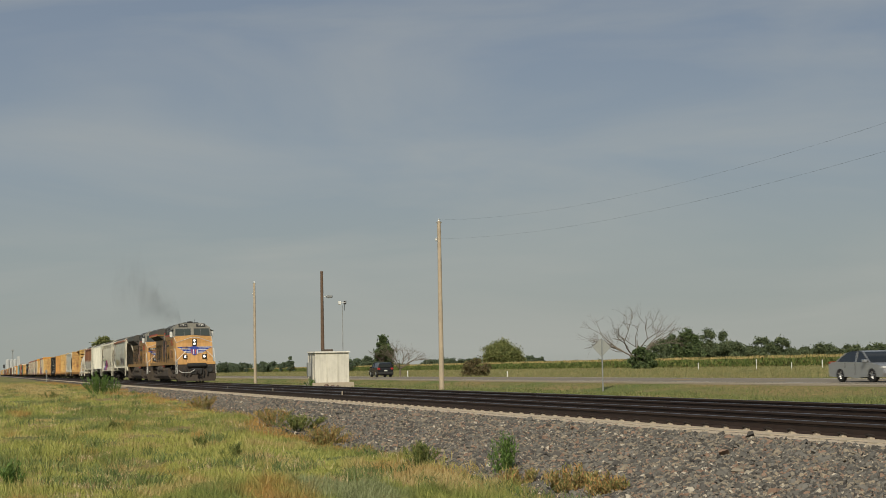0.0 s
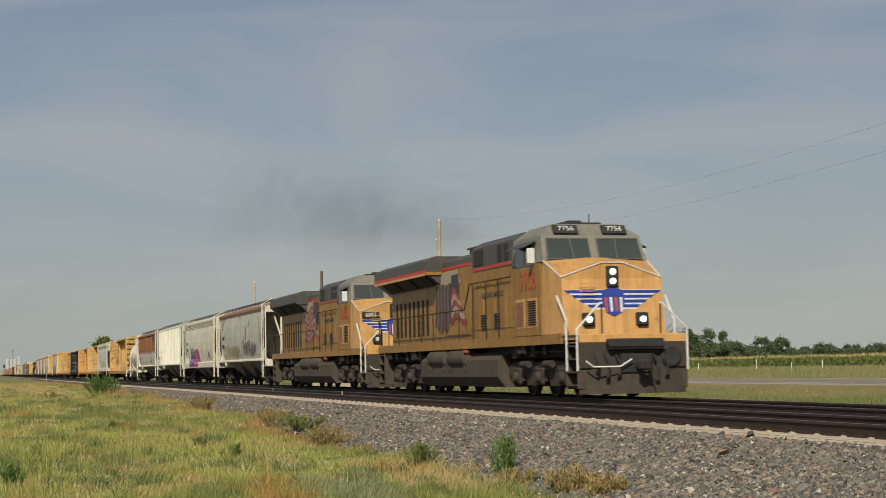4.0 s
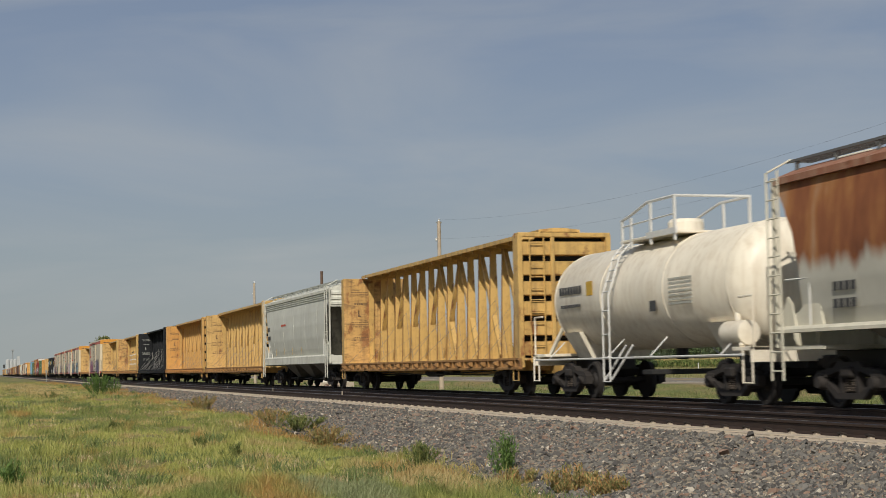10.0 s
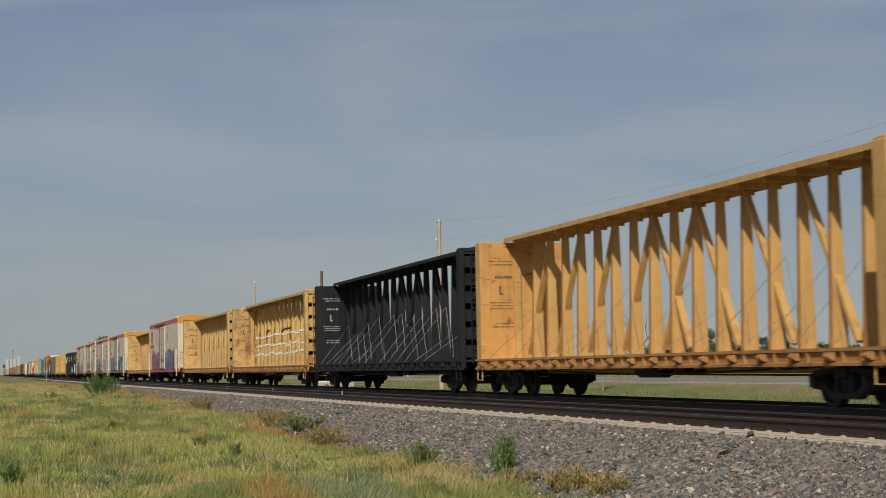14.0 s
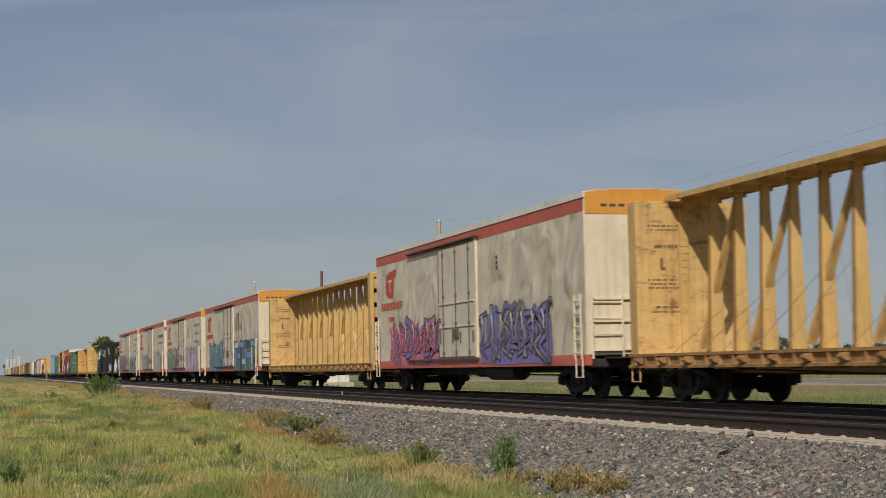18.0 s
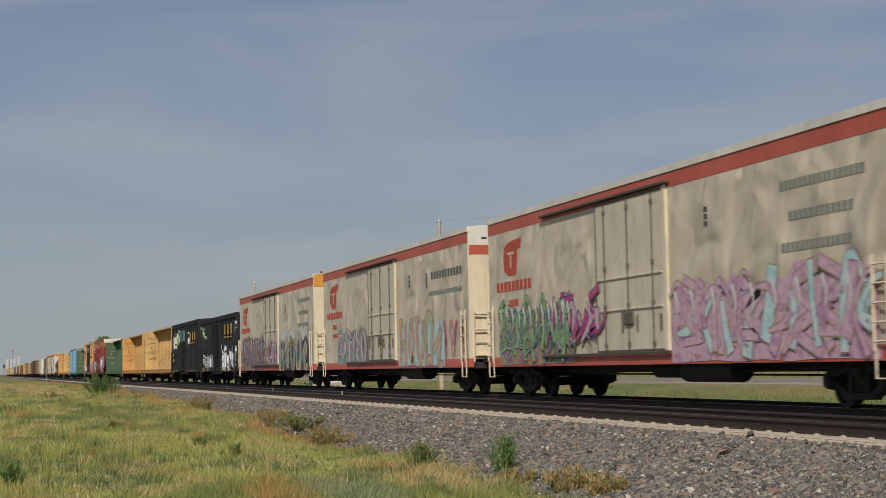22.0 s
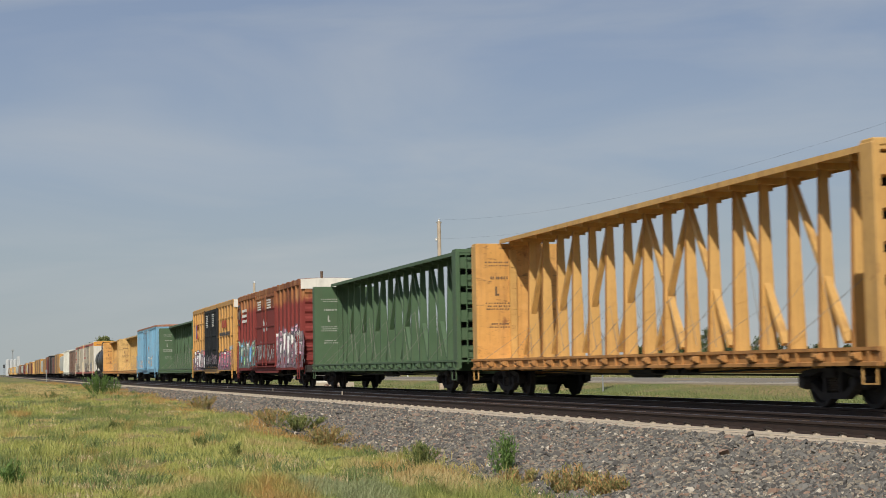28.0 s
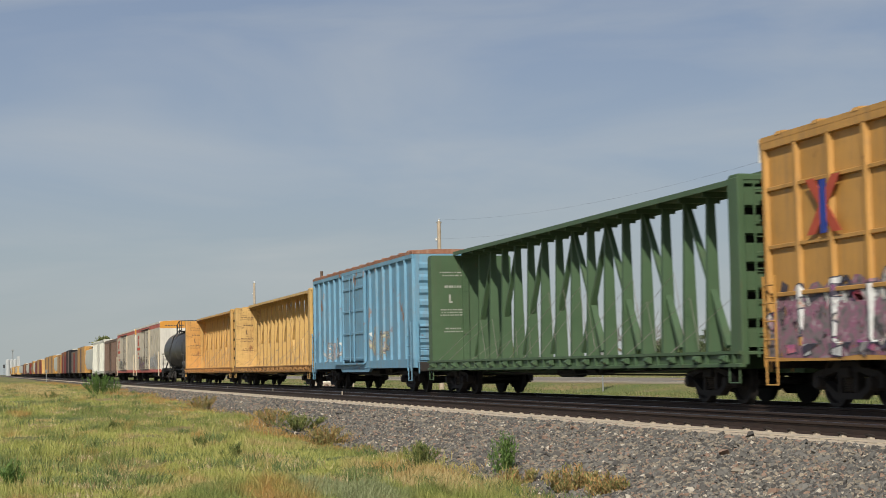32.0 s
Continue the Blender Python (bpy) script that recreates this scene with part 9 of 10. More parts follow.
# ---- trees ----
BARK = plain("bark", (0.12, 0.095, 0.075), 0.95, 0, 0.35, 6, 0.03)
DEAD_WOOD = plain("dead_wood", (0.16, 0.13, 0.1), 0.9, 0, 0.3, 6, 0.02)
LEAF_DARK = island_mat("dark_leaves", [(0.0, (0.032, 0.055, 0.018)), (0.5, (0.055, 0.085, 0.026)), (1.0, (0.095, 0.125, 0.042))], 0.75)
LEAF_OLIVE = island_mat("olive_leaves", [(0.0, (0.08, 0.095, 0.028)), (0.5, (0.13, 0.15, 0.042)), (1.0, (0.19, 0.19, 0.06))], 0.75)
# Paler, bluer leaves: the haze of distance put into the colour.
LEAF_BLUE = island_mat("hazed_far_leaves", [(0.0, (0.05, 0.075, 0.045)), (0.5, (0.075, 0.105, 0.06)), (1.0, (0.12, 0.145, 0.08))], 0.8)
LEAF_WOOD = island_mat("woodland_leaves", [(0.0, (0.045, 0.068, 0.033)), (0.5, (0.078, 0.105, 0.048)), (1.0, (0.13, 0.15, 0.07))], 0.85)
LEAF_BROWN = island_mat("brown_leaves", [(0.0, (0.07, 0.05, 0.025)), (0.5, (0.12, 0.085, 0.035)), (1.0, (0.11, 0.11, 0.04))], 0.85)


def limbs(s, r, base, way, length, radius, depth, spread=0.6, droop=0.0):
    tip = base + way * length
    mid = base + way * length * 0.5 + Vector((r.normal(0, 0.05), r.normal(0, 0.05), r.normal(0, 0.03))) * length
    s.tube(base, mid, radius, 6, radius * 0.8)
    s.tube(mid, tip, radius * 0.8, 6, radius * 0.55)
    ends_ = [tip]
    if depth > 0:
        for _ in range(r.integers(2, 5)):
            d = (way + Vector((r.normal(0, spread), r.normal(0, spread), r.normal(0.1 - droop, spread * 0.6)))).normalized()
            start = base.lerp(tip, r.uniform(0.45, 1.0))
            ends_ += limbs(s, r, start, d, length * r.uniform(0.55, 0.8), radius * 0.5, depth - 1, spread, droop)
    return ends_


def leaf_cloud(r, centres, radii, per, size):
    """Leaf-sized quads in clumps."""
    out = []
    for c, q in zip(centres, radii):
        k = per
        g = r.normal(0, 0.42, (k, 3)) * np.array([q, q, q * 0.75])
        out.append(np.asarray(c)[None] + g)
    p = np.concatenate(out)
    n_ = len(p)
    u = r.normal(0, 1, (n_, 3))
    u /= np.linalg.norm(u, axis=1)[:, None]
    w = np.cross(u, r.normal(0, 1, (n_, 3)))
    w /= np.linalg.norm(w, axis=1)[:, None]
    s = size * r.uniform(0.6, 1.4, n_)
    u, w = u * s[:, None], w * (s * 0.6)[:, None]
    return np.stack([p - u, p + w * 0.9, p + u, p - w], 1)


def tree(name, x, y, height, width, material, label, seed, clumps=46, per=60, leaf=0.3, trunk=0.3, bare=0.0, low=0.18, lean=0.0):
    t = thing(name, label, "tree", m=pose(x, y, float(ground_z(x, y)) - 0.1))
    r = np.random.default_rng(seed)
    s = Shape()
    th = height * 0.4
    s.tube((0, 0, 0), (lean * th, 0, th), height * 0.03 * trunk / 0.3, 10, height * 0.02 * trunk / 0.3)
    for i in range(7):
        a = 6.283 * i / 7 + r.uniform(-0.3, 0.3)
        d = Vector((math.cos(a) * 0.7, math.sin(a) * 0.7, r.uniform(0.5, 1.1))).normalized()
        limbs(s, r, Vector((lean * th, 0, th * r.uniform(0.55, 1.0))), d, height * 0.24, height * 0.012, 2)
    part("trunk", s, BARK, t)
    cs, rs = [], []
    for i in range(clumps):
        a, q = r.uniform(0, 6.283), r.uniform(0, 1) ** 0.5
        zz = r.uniform(low, 1.0)
        prof = math.sin(math.pi * min(1, 0.18 + 0.85 * (zz - low) / (1 - low))) ** 0.6
        cs.append((math.cos(a) * q * width / 2 * prof, math.sin(a) * q * width / 2 * prof, zz * height * r.uniform(0.85, 1.0)))
        rs.append(r.uniform(0.1, 0.2) * max(width, height * 0.6))
    v = leaf_cloud(r, cs, rs, int(per * 1.6), leaf * 1.15)
    part("crown", soup("crown", v, [(0, 1, 2, 3)], 4, material), None, t)
    return t


def bare_tree(x, y, height, label, seed, spread=0.75, depth=4, m=None, reach=0.36):
    t = thing("bare_tree", label, "tree", m=pose(x, y, float(ground_z(x, y)) - 0.1))
    r = np.random.default_rng(seed)
    s = Shape()
    s.tube((0, 0, 0), (0.1, 0, height * 0.22), height * 0.028, 9, height * 0.022)
    for i in range(7):
        a = 6.283 * i / 7 + r.uniform(-0.4, 0.4)
        d = Vector((math.cos(a) * spread, math.sin(a) * spread, r.uniform(0.4, 1.2))).normalized()
        limbs(s, r, Vector((0.1, 0, height * 0.2)), d, height * reach, height * 0.013, depth, 0.55)
    part("trunk", s, m or DEAD_WOOD, t)
    return t


tree("broadleaf_tree", -566, 187, 9.8, 15.5, LEAF_OLIVE, "broad olive-green tree at the edge of the corn", 1, 110, 150, 0.27)
tree("broadleaf_tree", -243, 60.3, 6.6, 3.0, LEAF_DARK, "narrow dark green tree with a ragged top", 2, 34, 70, 0.2, lean=0.05)
bare_tree(-240, 62.3, 6.0, "pale leafless tree beside the narrow green tree", 3, 0.7, 4, None, 0.4)
bare_tree(-303, 128.5, 13.0, "large dead tree with spreading bare limbs", 5, 1.35, 4, DEAD_WOOD, 0.47)
tree("shrub", -297, 127.6, 4.6, 5.6, LEAF_DARK, "round dark green shrub under the dead tree", 6, 40, 70, 0.24, low=0.05)
tree("shrub", -209, 65.0, 2.3, 4.4, LEAF_BROWN, "low brownish shrub in the roadside grass", 7, 36, 70, 0.13, low=0.05)
tree("broadleaf_tree", -440, 31.5, 12.0, 8.6, LEAF_OLIVE, "round green tree close beside the far track", 8, 46, 70, 0.3)
tree("broadleaf_tree", -430, 200.0, 10.5, 9.0, LEAF_DARK, "dark tree behind the dead tree", 9, 46, 70, 0.36)


def wood(name, label, items, material, seed, per=34, leaf=0.5):
    """A distant belt of trees, one mesh: trunks are hidden, crowns are clumps of leaves with an uneven outline."""
    r = np.random.default_rng(seed)
    cs, rs = [], []
    for x, y, h, w in items:
        for i in range(20):
            a, q = r.uniform(0, 6.283), r.uniform(0, 1) ** 0.5
            zz = r.uniform(0.08, 1.0)
            prof = math.sin(math.pi * min(1, 0.25 + 0.75 * zz)) ** 0.5
            cs.append((x + math.cos(a) * q * w / 2 * prof, y + math.sin(a) * q * w / 2 * prof, zz * h * 0.86 - 0.4))
            rs.append(r.uniform(0.12, 0.24) * w)
    v = leaf_cloud(r, cs, rs, per, leaf)
    ob = new(name, soup(name, v, [(0, 1, 2, 3)], 4, material))
    return tagged(ob, label, "woodland", kind="stuff")


def at_angle(deg, depth):
    """A place seen in that direction off the line of the track, at that depth along the view."""
    a = radians(deg)
    d = depth / math.cos(a - radians(16.2))
    return -d * math.cos(a), d * math.sin(a)


def belt(a0, a1, depth, h0, h1, step, w, seed):
    r = np.random.default_rng(seed)
    items = []
    a = a0
    while a < a1:
        x, y = at_angle(a, depth * r.uniform(0.96, 1.08))
        items.append((x, y, r.uniform(h0, h1), w * r.uniform(0.8, 1.3)))
        a += step * r.uniform(0.7, 1.3)
    return items


items = belt(23.8, 28.0, 520, 6.8, 10.0, 0.27, 7.5, 21) + belt(28.0, 33.5, 540, 5.0, 7.6, 0.27, 7.5, 31)
items += [(*at_angle(25.6, 505), 12.6, 8.0), (*at_angle(26.2, 505), 11.8, 6.5), (*at_angle(24.4, 500), 10.6, 9.0), (*at_angle(28.2, 500), 9.0, 7.0)]
wood("woodland_belt", "dark green belt of trees beyond the corn field", items, LEAF_WOOD, 22, 190, 0.28)
items = belt(15.5, 17.4, 1000, 4.8, 6.6, 0.2, 8, 23) + belt(19.0, 19.8, 950, 5.4, 7.2, 0.18, 7, 24) + belt(12.5, 13.6, 700, 4.6, 7.0, 0.25, 7, 25) + belt(13.6, 15.0, 1300, 3.5, 5.0, 0.2, 9, 26)
items += belt(7.9, 9.1, 900, 4.4, 6.2, 0.22, 7, 27) + belt(9.6, 10.6, 850, 4.2, 6.4, 0.2, 6, 28) + [(*at_angle(10.6, 800), 8.5, 3.5)] + belt(20.0, 23.0, 1500, 3.0, 5.0, 0.3, 10, 29)
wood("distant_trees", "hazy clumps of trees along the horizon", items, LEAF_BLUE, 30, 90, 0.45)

# ---- corn ----
CORN_LEAF = island_mat("corn_leaves", [(0.0, (0.05, 0.085, 0.015)), (0.5, (0.1, 0.14, 0.03)), (1.0, (0.2, 0.2, 0.06))], 0.8)
CORN_TOP = island_mat("corn_tassels", [(0.0, (0.3, 0.22, 0.09)), (0.5, (0.42, 0.32, 0.14)), (1.0, (0.3, 0.27, 0.1))], 0.9)
EDGE_Y = 150.0
n = 90000
cx = rng.uniform(-1500, -180, n)
cy = EDGE_Y + rng.exponential(6.0, n)
me = soup("corn_leaves", blades(cx, cy, ground_z(cx, cy) + rng.uniform(0, 1.5, n), rng.uniform(0.5, 1.0, n), rng.uniform(0.1, 0.3, n), rng.uniform(0.3, 1.0, n)), [(0, 1, 2), (0, 2, 3), (3, 2, 4)], 3, CORN_LEAF)
tagged(new("corn_crop", me), "tall green corn standing at the field edge", "corn", kind="stuff")
n = 70000
cx = rng.uniform(-1500, -180, n)
cy = EDGE_Y + rng.exponential(30.0, n)
me = soup("corn_tassels", blades(cx, cy, ground_z(cx, cy) + 1.75, rng.uniform(0.3, 0.75, n), rng.uniform(0.12, 0.35, n), rng.uniform(0.1, 0.6, n)), [(0, 1, 2), (0, 2, 3), (3, 2, 4)], 3, CORN_TOP)
tagged(new("corn_tassels", me), "golden tassels above the corn leaves", "corn", kind="stuff")
cf = new("corn_field", mesh_of("corn_field", Shape().box(-3500, -150, EDGE_Y + 4, 480, -0.6, 1.75), plain("corn_canopy", (0.2, 0.17, 0.06), 0.95, 0, 0.4, 0.4, 0.0)))
tagged(cf, "flat-topped ripening corn field", "corn field", kind="structure")
# pale dry grass before the corn
n = 50000
cx = -1 / rng.uniform(1 / 900, 1 / 110, n)
cy = rng.uniform(52, EDGE_Y, n)
DRY_FIELD = island_mat("dry_field_grass", [(0.0, (0.13, 0.14, 0.05)), (0.5, (0.21, 0.2, 0.08)), (1.0, (0.31, 0.26, 0.13))], 0.9)
me = soup("dry_field_grass", blades(cx, cy, ground_z(cx, cy) - 0.02, rng.uniform(0.2, 0.5, n), np.clip(0.05 * np.abs(cx) / 200, 0.04, 0.25), rng.uniform(0.1, 0.7, n)), [(0, 1, 2), (0, 2, 3), (3, 2, 4)], 3, DRY_FIELD)
tagged(new("field_grass", me), "pale dry grass between the road and the corn", "grass", kind="stuff")


# ---- road vehicles ----
CAR_SILVER = plain("silver_car_paint", (0.42, 0.43, 0.44), 0.28, 0.6, 0.05, 3, 0)
CAR_DARK = plain("dark_car_paint", (0.02, 0.022, 0.025), 0.25, 0.2, 0.1, 3, 0)
CAR_WHITE = plain("white_car_paint", (0.72, 0.72, 0.7), 0.3, 0, 0.05, 3, 0)
RUBBER = plain("tyre_rubber", (0.02, 0.02, 0.02), 0.9, 0, 0.3, 12)
ALLOY = plain("wheel_alloy", (0.45, 0.45, 0.45), 0.35, 0.7, 0.1, 5, 0)
TAIL_RED = plain("tail_lamp_red", (0.35, 0.02, 0.015), 0.3, 0, 0.1)
CAR_GLASS = glass_mat("car_glass", (0.015, 0.018, 0.02))
ROAD_Z = -0.22


def road_wheel(car, x, y, r, w=0.22):
    t = part("wheel", Shape().lathe([(-w / 2, r * 0.6), (-w / 2, r * 0.92), (-w * 0.36, r), (w * 0.36, r), (w / 2, r * 0.92), (w / 2, r * 0.6)], 22, "y"), RUBBER, car, "black tyre", at=pose(x, y, r))
    rim = Shape().lathe([(-w * 0.42, r * 0.61), (-w * 0.3, r * 0.55), (w * 0.3, r * 0.55), (w * 0.42, r * 0.61)], 22, "y")
    for k in range(5):
        a = 6.283 * k / 5
        rim.tube((0, -w * 0.46, 0), (math.cos(a) * r * 0.58, -w * 0.42, math.sin(a) * r * 0.58), 0.035, 5)
        rim.tube((0, w * 0.46, 0), (math.cos(a) * r * 0.58, w * 0.42, math.sin(a) * r * 0.58), 0.035, 5)
    part("rim", rim, ALLOY, t)
    return t


def passenger_car(name, label, m, length, width, height, belt_z, suv=False):
    """Built nose towards +x, standing on z = 0."""
    c = thing(name, label, "car")
    h = length / 2
    r = 0.36 if suv else 0.33
    wb = length * 0.29
    hw = width / 2

    def arch(x0, x1):
        pts = []
        for k in range(9):
            a = math.pi * k / 8
            pts.append((x0 + (x1 - x0) * (1 - math.cos(a)) / 2, 0.26 + math.sin(a) * (r + 0.06)))
        return pts

    low = [(-h, 0.45), (-h + 0.05, 0.28), (-wb - r - 0.06, 0.24)] + arch(-wb - r - 0.06, -wb + r + 0.06) + [(0, 0.2)] + arch(wb - r - 0.06, wb + r + 0.06) + [(h - 0.1, 0.24), (h, 0.42), (h - 0.02, 0.62)]
    if suv:
        top = [(h - 0.15, 0.88), (h - 0.9, 1.05), (h - 1.1, belt_z), (-h + 0.15, belt_z + 0.05), (-h, 0.9)]
    else:
        top = [(h - 0.12, 0.72), (h - 0.5, 0.82), (h - 1.25, belt_z), (-h + 0.75, belt_z + 0.05), (-h + 0.1, belt_z + 0.02), (-h, 0.85)]
    part("body", Shape().slab(low + top, -hw, hw), m, c)
    if suv:
        green = [(h - 1.15, belt_z), (h - 1.75, height - 0.06), (h - 2.2, height), (-h + 0.5, height - 0.03), (-h + 0.2, height - 0.12), (-h + 0.1, belt_z)]
    else:
        green = [(h - 1.2, belt_z), (h - 2.0, height - 0.06), (h - 2.4, height), (-h + 1.75, height - 0.02), (-h + 1.3, height - 0.1), (-h + 0.6, belt_z + 0.03)]
    n = len(green)
    s = Shape()
    cw = hw - 0.2
    s.add([(x, -hw + 0.04, z) if z <= belt_z + 0.04 else (x, -cw, z) for x, z in green] + [(x, hw - 0.04, z) if z <= belt_z + 0.04 else (x, cw, z) for x, z in green], [tuple(range(n)), tuple(range(2 * n - 1, n - 1, -1))] + [(i, n + i, n + (i + 1) % n, (i + 1) % n) for i in range(n)])
    part("cabin_glass", s, CAR_GLASS, c)
    rf = Shape().add([(green[1][0] - 0.05, -cw - 0.01, green[1][1] + 0.015), (green[2][0], -cw, height + 0.015), (green[3][0], -cw, height), (green[4][0] + 0.05, -cw - 0.01, green[4][1] + 0.02),
                      (green[1][0] - 0.05, cw + 0.01, green[1][1] + 0.015), (green[2][0], cw, height + 0.015), (green[3][0], cw, height), (green[4][0] + 0.05, cw + 0.01, green[4][1] + 0.02)],
                     [(0, 1, 5, 4), (1, 2, 6, 5), (2, 3, 7, 6)])
    part("roof", rf, m, c)
    for sy in (-1, 1):
        pl = Shape()
        for (xa, za), (xb, zb) in (((green[0][0], belt_z), (green[1][0], green[1][1])), ((0.0, belt_z), (-0.05, height - 0.03)), ((green[-1][0], belt_z), (green[-2][0], green[-2][1]))):
            pl.tube((xa, sy * (hw - 0.03), za), (xb, sy * (cw + 0.01), zb), 0.035, 5)
        part("pillar", pl, m, c)
        part("door_seam", Shape().box(-0.015, 0.015, sy * hw, sy * (hw + 0.004), 0.35, belt_z).box(-wb + 0.45, -wb + 0.48, sy * hw, sy * (hw + 0.004), 0.65, belt_z), BLACK_STEEL, c)
        part("mirror", Shape().box(green[0][0] - 0.35, green[0][0] - 0.15, sy * (hw - 0.02), sy * (hw + 0.2), belt_z, belt_z + 0.14, 0.03), m, c)
        part("headlamp", Shape().box(h - 0.3, h + 0.005, sy * (hw - 0.45), sy * (hw + 0.005), 0.62, 0.74, 0.03), LAMP_DIM, c)
        part("tail_lamp", Shape().box(-h - 0.01, -h + 0.2, sy * (hw - 0.3), sy * (hw + 0.005), 0.85, 1.08 if suv else 0.98, 0.03), TAIL_RED, c)
        for x in (-wb, wb):
            road_wheel(c, x, sy * (hw - 0.12), r)
    part("bumper", Shape().box(-h - 0.04, -h + 0.1, -hw + 0.05, hw - 0.05, 0.35, 0.6, 0.04), m if not suv else BLACK_STEEL, c)
    part("number_plate", Shape().box(-h - 0.055, -h - 0.04, -0.2, 0.2, 0.68, 0.82, 0.01), LETTER_WHITE, c)
    if suv:
        part("rear_screen", Shape().box(-h + 0.06, -h + 0.1, -hw + 0.25, hw - 0.25, belt_z + 0.03, height - 0.2, 0.01), CAR_GLASS, c)
    return c


def flatbed_truck(label):
    t = thing("flatbed_truck", label, "truck")
    # nose towards +x; cab in white, dark flat bed
    part("chassis", Shape().box(-3.2, 2.9, -0.45, 0.45, 0.5, 0.75, 0.03), BLACK_STEEL, t)
    part("cab_body", Shape().slab([(3.3, 0.55), (3.32, 1.15), (3.15, 1.3), (2.0, 1.42), (1.35, 1.42), (-0.05, 1.42), (-0.1, 0.6), (1.3, 0.5), (1.5, 0.9), (2.0, 1.05), (2.55, 0.9), (2.75, 0.5)], -0.98, 0.98), CAR_WHITE, t)
    part("cabin", Shape().hull([(2.0, -0.95, 1.4), (-0.05, -0.95, 1.4), (-0.05, 0.95, 1.4), (2.0, 0.95, 1.4)], [(1.25, -0.8, 1.88), (0.05, -0.8, 1.9), (0.05, 0.8, 1.9), (1.25, 0.8, 1.88)]), CAR_WHITE, t)
    for sy in (-1, 1):
        g = Shape().hull([(1.75, sy * 0.925, 1.48), (0.3, sy * 0.93, 1.48), (0.3, sy * 0.945, 1.48), (1.75, sy * 0.94, 1.48)], [(1.25, sy * 0.845, 1.82), (0.35, sy * 0.845, 1.82), (0.35, sy * 0.86, 1.82), (1.25, sy * 0.86, 1.82)])
        part("side_window", g, CAR_GLASS, t)
        part("mirror", Shape().box(1.5, 1.65, sy * 1.0, sy * 1.25, 1.45, 1.75, 0.03), BLACK_STEEL, t)
        part("tail_lamp", Shape().box(-3.42, -3.38, sy * 0.7, sy * 0.95, 0.9, 1.02), TAIL_RED, t)
    part("windscreen", Shape().hull([(1.98, -0.85, 1.45), (1.98, 0.85, 1.45), (1.99, 0.85, 1.45), (1.99, -0.85, 1.45)], [(1.36, -0.75, 1.84), (1.36, 0.75, 1.84), (1.38, 0.75, 1.85), (1.38, -0.75, 1.85)]), CAR_GLASS, t)
    part("rear_window", Shape().hull([(-0.09, -0.9, 1.42), (-0.07, -0.9, 1.42), (-0.07, 0.9, 1.42), (-0.09, 0.9, 1.42)], [(0.0, -0.76, 1.86), (0.02, -0.76, 1.86), (0.02, 0.76, 1.86), (0.0, 0.76, 1.86)]), CAR_GLASS, t)
    part("bed_headboard", Shape().box(-0.16, -0.12, -1.0, 1.0, 0.7, 1.42, 0.02), BLACK_STEEL, t)
    part("flat_bed", Shape().box(-3.4, -0.15, -1.05, 1.05, 0.88, 1.05, 0.02), BLACK_STEEL, t)
    part("headache_rack", Shape().pipe([(-0.2, -0.95, 1.05), (-0.2, -0.95, 1.95), (-0.2, 0.95, 1.95), (-0.2, 0.95, 1.05)], 0.04, 6).tube((-0.2, -0.95, 1.5), (-0.2, 0.95, 1.5), 0.03, 6).box(-0.3, -0.1, -0.6, 0.6, 1.94, 2.02, 0.02), BLACK_STEEL, t)
    part("tool_box", Shape().box(-1.3, -0.4, -1.0, -0.3, 1.05, 1.5, 0.04), CAR_DARK, t)
    part("white_sack", Shape().lathe([(1.05, 0.3), (1.25, 0.42), (1.5, 0.36), (1.65, 0.1)], 9, "z", (-1.6, 0.1, 0)), CAR_WHITE, t, "white sack on the bed")
    part("number_plate", Shape().box(-3.42, -3.4, -0.2, 0.2, 0.85, 0.98), LETTER_WHITE, t)
    for x in (-2.0, 2.05):
        for sy in (-1, 1):
            road_wheel(t, x, sy * 0.88, 0.4, 0.26)
    return t


def flat_trailer(label):
    t = thing("flatbed_trailer", label, "trailer")
    part("frame", Shape().box(-1.7, 4.4, -0.12, 0.12, 0.6, 0.75, 0.02).box(-1.7, 2.6, -0.95, -0.8, 0.62, 0.78, 0.02).box(-1.7, 2.6, 0.8, 0.95, 0.62, 0.78, 0.02), BLACK_STEEL, t)
    for k in range(6):
        x = -1.65 + k * 0.8
        part("cross_member", Shape().box(x, x + 0.1, -0.9, 0.9, 0.62, 0.72), BLACK_STEEL, t)
    part("tongue", Shape().hull([(2.6, -0.9, 0.62), (2.6, 0.9, 0.62), (2.6, 0.9, 0.74), (2.6, -0.9, 0.74)], [(4.6, -0.06, 0.58), (4.6, 0.06, 0.58), (4.6, 0.06, 0.7), (4.6, -0.06, 0.7)]), BLACK_STEEL, t)
    for sy in (-1, 1):
        part("mudguard", Shape().box(-0.45, 1.55, sy * 0.98, sy * 1.25, 0.82, 0.92, 0.03), BLACK_STEEL, t)
        for x in (0.1, 1.0):
            road_wheel(t, x, sy * 1.12, 0.38, 0.22)
    part("spare_wheel", Shape().lathe([(-0.1, 0.2), (-0.1, 0.36), (0.1, 0.36), (0.1, 0.2)], 18, "y", (3.1, -0.2, 1.15)), RUBBER, t)
    part("side_marker", Shape().box(-1.6, -0.6, -0.97, -0.952, 0.64, 0.74), TAIL_RED, t)
    return t


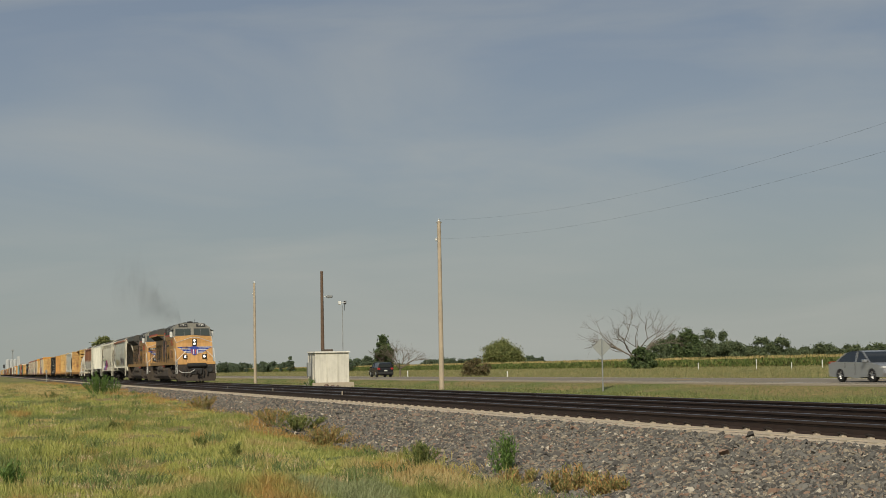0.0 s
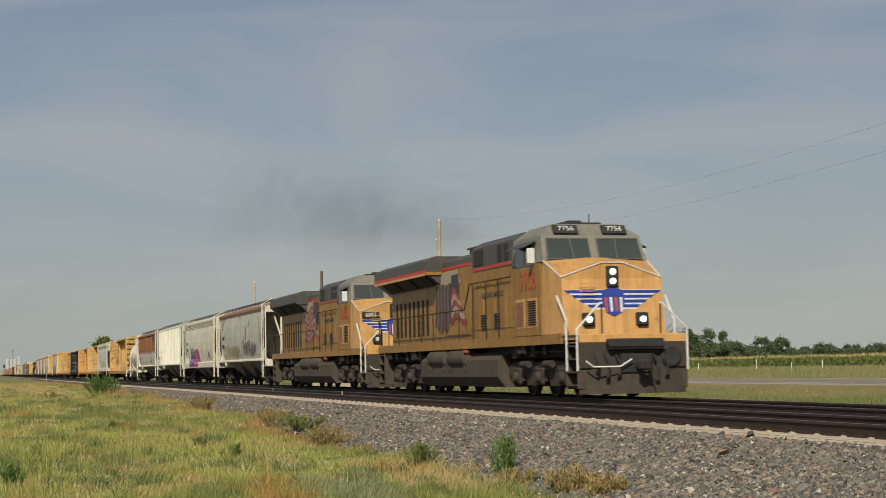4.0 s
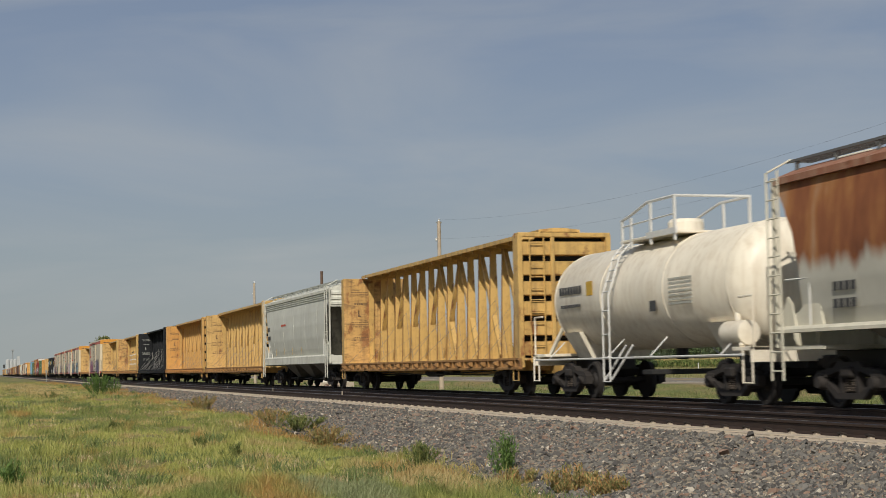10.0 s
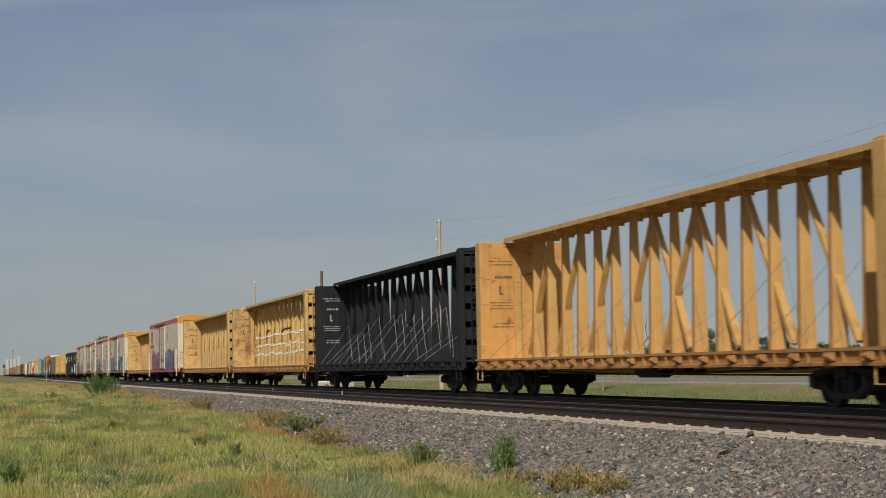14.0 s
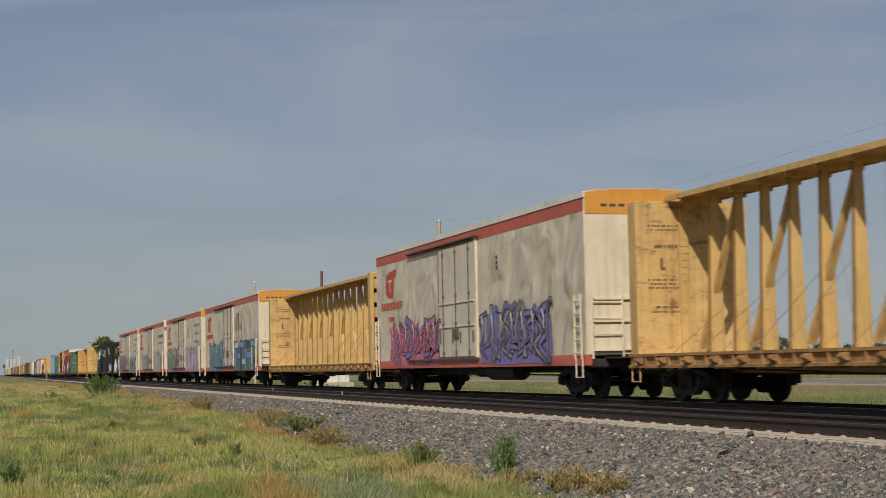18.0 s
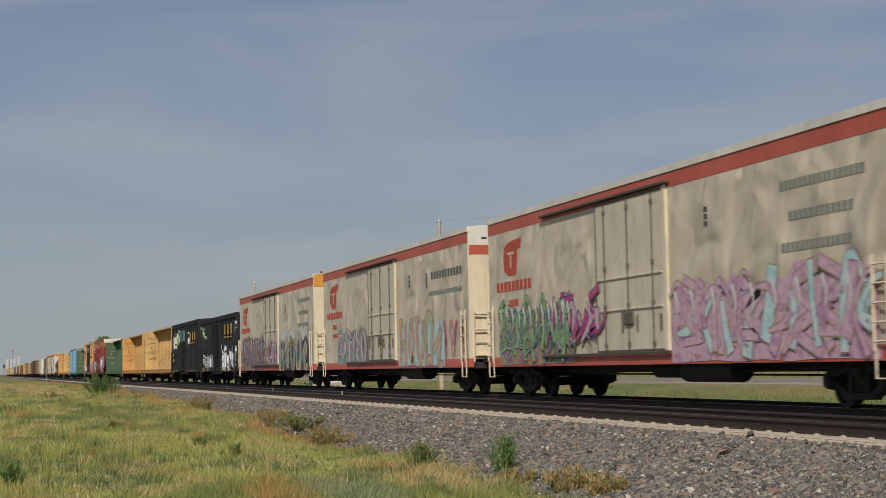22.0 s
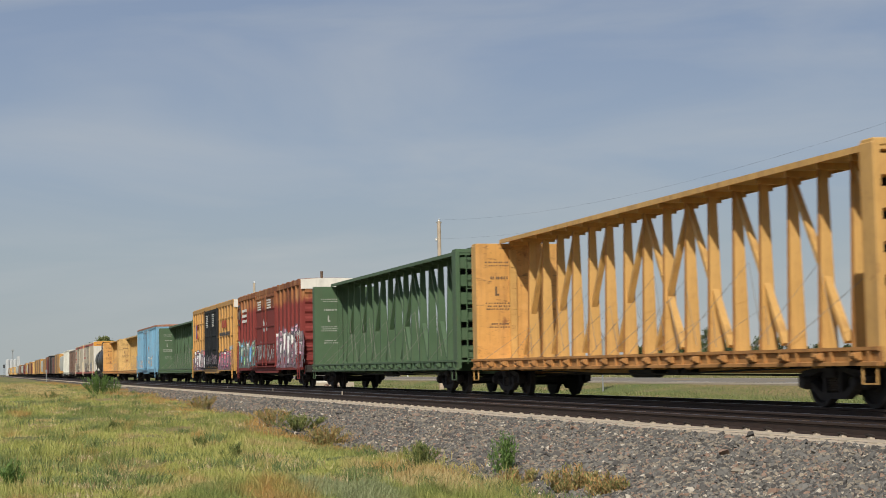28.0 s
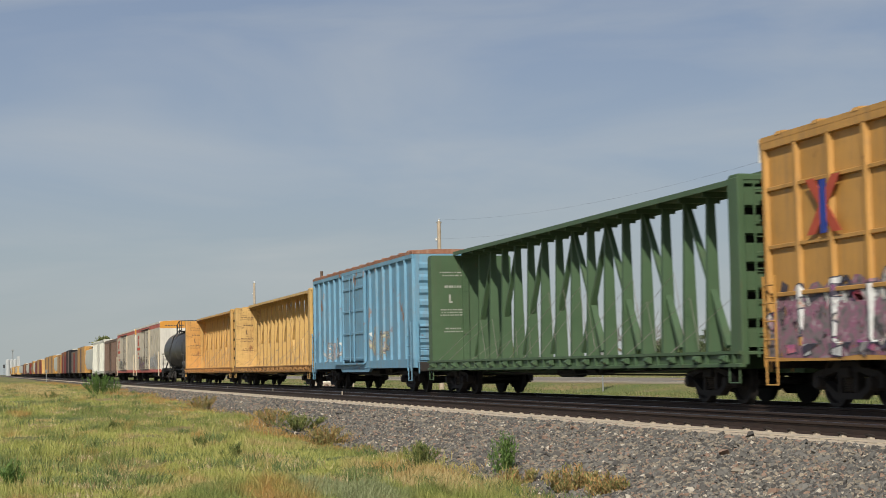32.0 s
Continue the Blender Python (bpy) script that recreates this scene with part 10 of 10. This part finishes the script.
sedan = passenger_car("sedan_car", "silver four-door sedan driving along the highway", CAR_SILVER, 4.85, 1.84, 1.46, 0.92)
suv = passenger_car("suv_car", "dark compact SUV driving away on the highway", CAR_DARK, 4.4, 1.84, 1.68, 1.08, True)
pickup = flatbed_truck("white pickup truck with a dark flat bed")
trailer = flat_trailer("long black flatbed trailer towed by the pickup truck")


# ---- exhaust smoke: fine soot drifting back from the first engine's stack ----
def smoke_mat():
    """Thin smoke: densest along a rising line behind the stack, fading outwards and with distance."""
    m, n, l, b = shader("thin_smoke")
    sep = n.new("ShaderNodeSeparateXYZ")
    l.new(coords(n, l), sep.inputs[0])

    def sums(a, k, c, op="MULTIPLY_ADD"):
        x = n.new("ShaderNodeMath")
        x.operation = op
        l.new(a, x.inputs[0])
        for sock, v in ((x.inputs[1], k), (x.inputs[2], c)):
            if isinstance(v, float):
                sock.default_value = v
            elif v is not None:
                l.new(v, sock)
        return x.outputs[0]

    line = sums(sep.outputs[0], -0.12, 0.6)
    width = sums(sep.outputs[0], -0.075, 1.1)
    off = sums(sums(sums(sep.outputs[2], line, None, "SUBTRACT"), width, None, "DIVIDE"), 0.0, None, "ABSOLUTE")
    dense = mask(n, l, off, 1.0, 0.0)
    dense.node.interpolation_type = "SMOOTHSTEP"
    start, fade = mask(n, l, sep.outputs[0], 0.5, -5.0), mask(n, l, sep.outputs[0], -62.0, -14.0)
    puffs = mask(n, l, noise_tex(n, l, coords(n, l, (0.12, 0.3, 0.3)), 1.0, 3, 0.5, 0.4), 0.3, 0.66)
    l.new(times(n, l, times(n, l, times(n, l, dense, start), times(n, l, fade, puffs)), 0.15), b.inputs["Alpha"])
    b.inputs["Base Color"].default_value = (0.085, 0.07, 0.055, 1)
    b.inputs["Roughness"].default_value = 1.0
    b.inputs["Specular IOR Level"].default_value = 0.0
    return m


smoke = thing("exhaust_smoke", "thin dark brown exhaust smoke trailing behind the engine", "smoke", m=pose(0, TRAIN_TRACK, 4.85))
SMOKE = smoke_mat()
for layer in range(3):
    # drifting, wavy layers side by side
    s = Shape()
    for i in range(41):
        x = -63.0 * i / 40
        for j in range(13):
            z = -0.05 + (1.6 + 0.2 * -x) * j / 12
            s.v.append((x, (layer - 1) * (0.35 + 0.02 * -x) + 0.3 * math.sin(x * 0.3 + layer * 2) + 0.25 * math.sin(z * 0.9 + layer), z))
    s.f = [(i * 13 + j, i * 13 + j + 1, i * 13 + j + 14, i * 13 + j + 13) for i in range(40) for j in range(12)]
    part("smoke_layer", mesh_of("smoke_layer", s, SMOKE, False), None, smoke)


# ---- what moves ----
WHEELS_KEYED = 28


def motions():
    for car, place in TRAIN:
        walk(car, [(0, pose(place, TRAIN_TRACK, 0.004)), (SECONDS, pose(place + SPEED * SECONDS, TRAIN_TRACK, 0.004))])
    stack = TRAIN[0][1] - 1.6
    walk(smoke, [(0, pose(stack, TRAIN_TRACK, 4.85)), (SECONDS, pose(stack + SPEED * SECONDS, TRAIN_TRACK, 4.85))])
    # wheels roll: one row for each thirtieth of a second keeps every step under a quarter turn
    steps = range(int(SECONDS * FPS) + 1)
    for wheelset, radius, (x, y, z) in ROLLING[:WHEELS_KEYED]:
        turn = math.degrees(SPEED / FPS / radius)
        walk(wheelset, [(i / FPS, pose(x, y, z, 0, turn * i, 0)) for i in steps])
    for ob, x, y, speed, turn in ((sedan, -65.8, 40.0, 28.0, 0), (suv, -177.5, 43.8, -27.0, 180), (pickup, -58.55, 43.8, -28.2, 180), (trailer, -51.1, 43.8, -28.2, 180)):
        walk(ob, [(0, pose(x, y, ROAD_Z, 0, 0, turn)), (SECONDS, pose(x + speed * SECONDS, y, ROAD_Z, 0, 0, turn))])


motions()
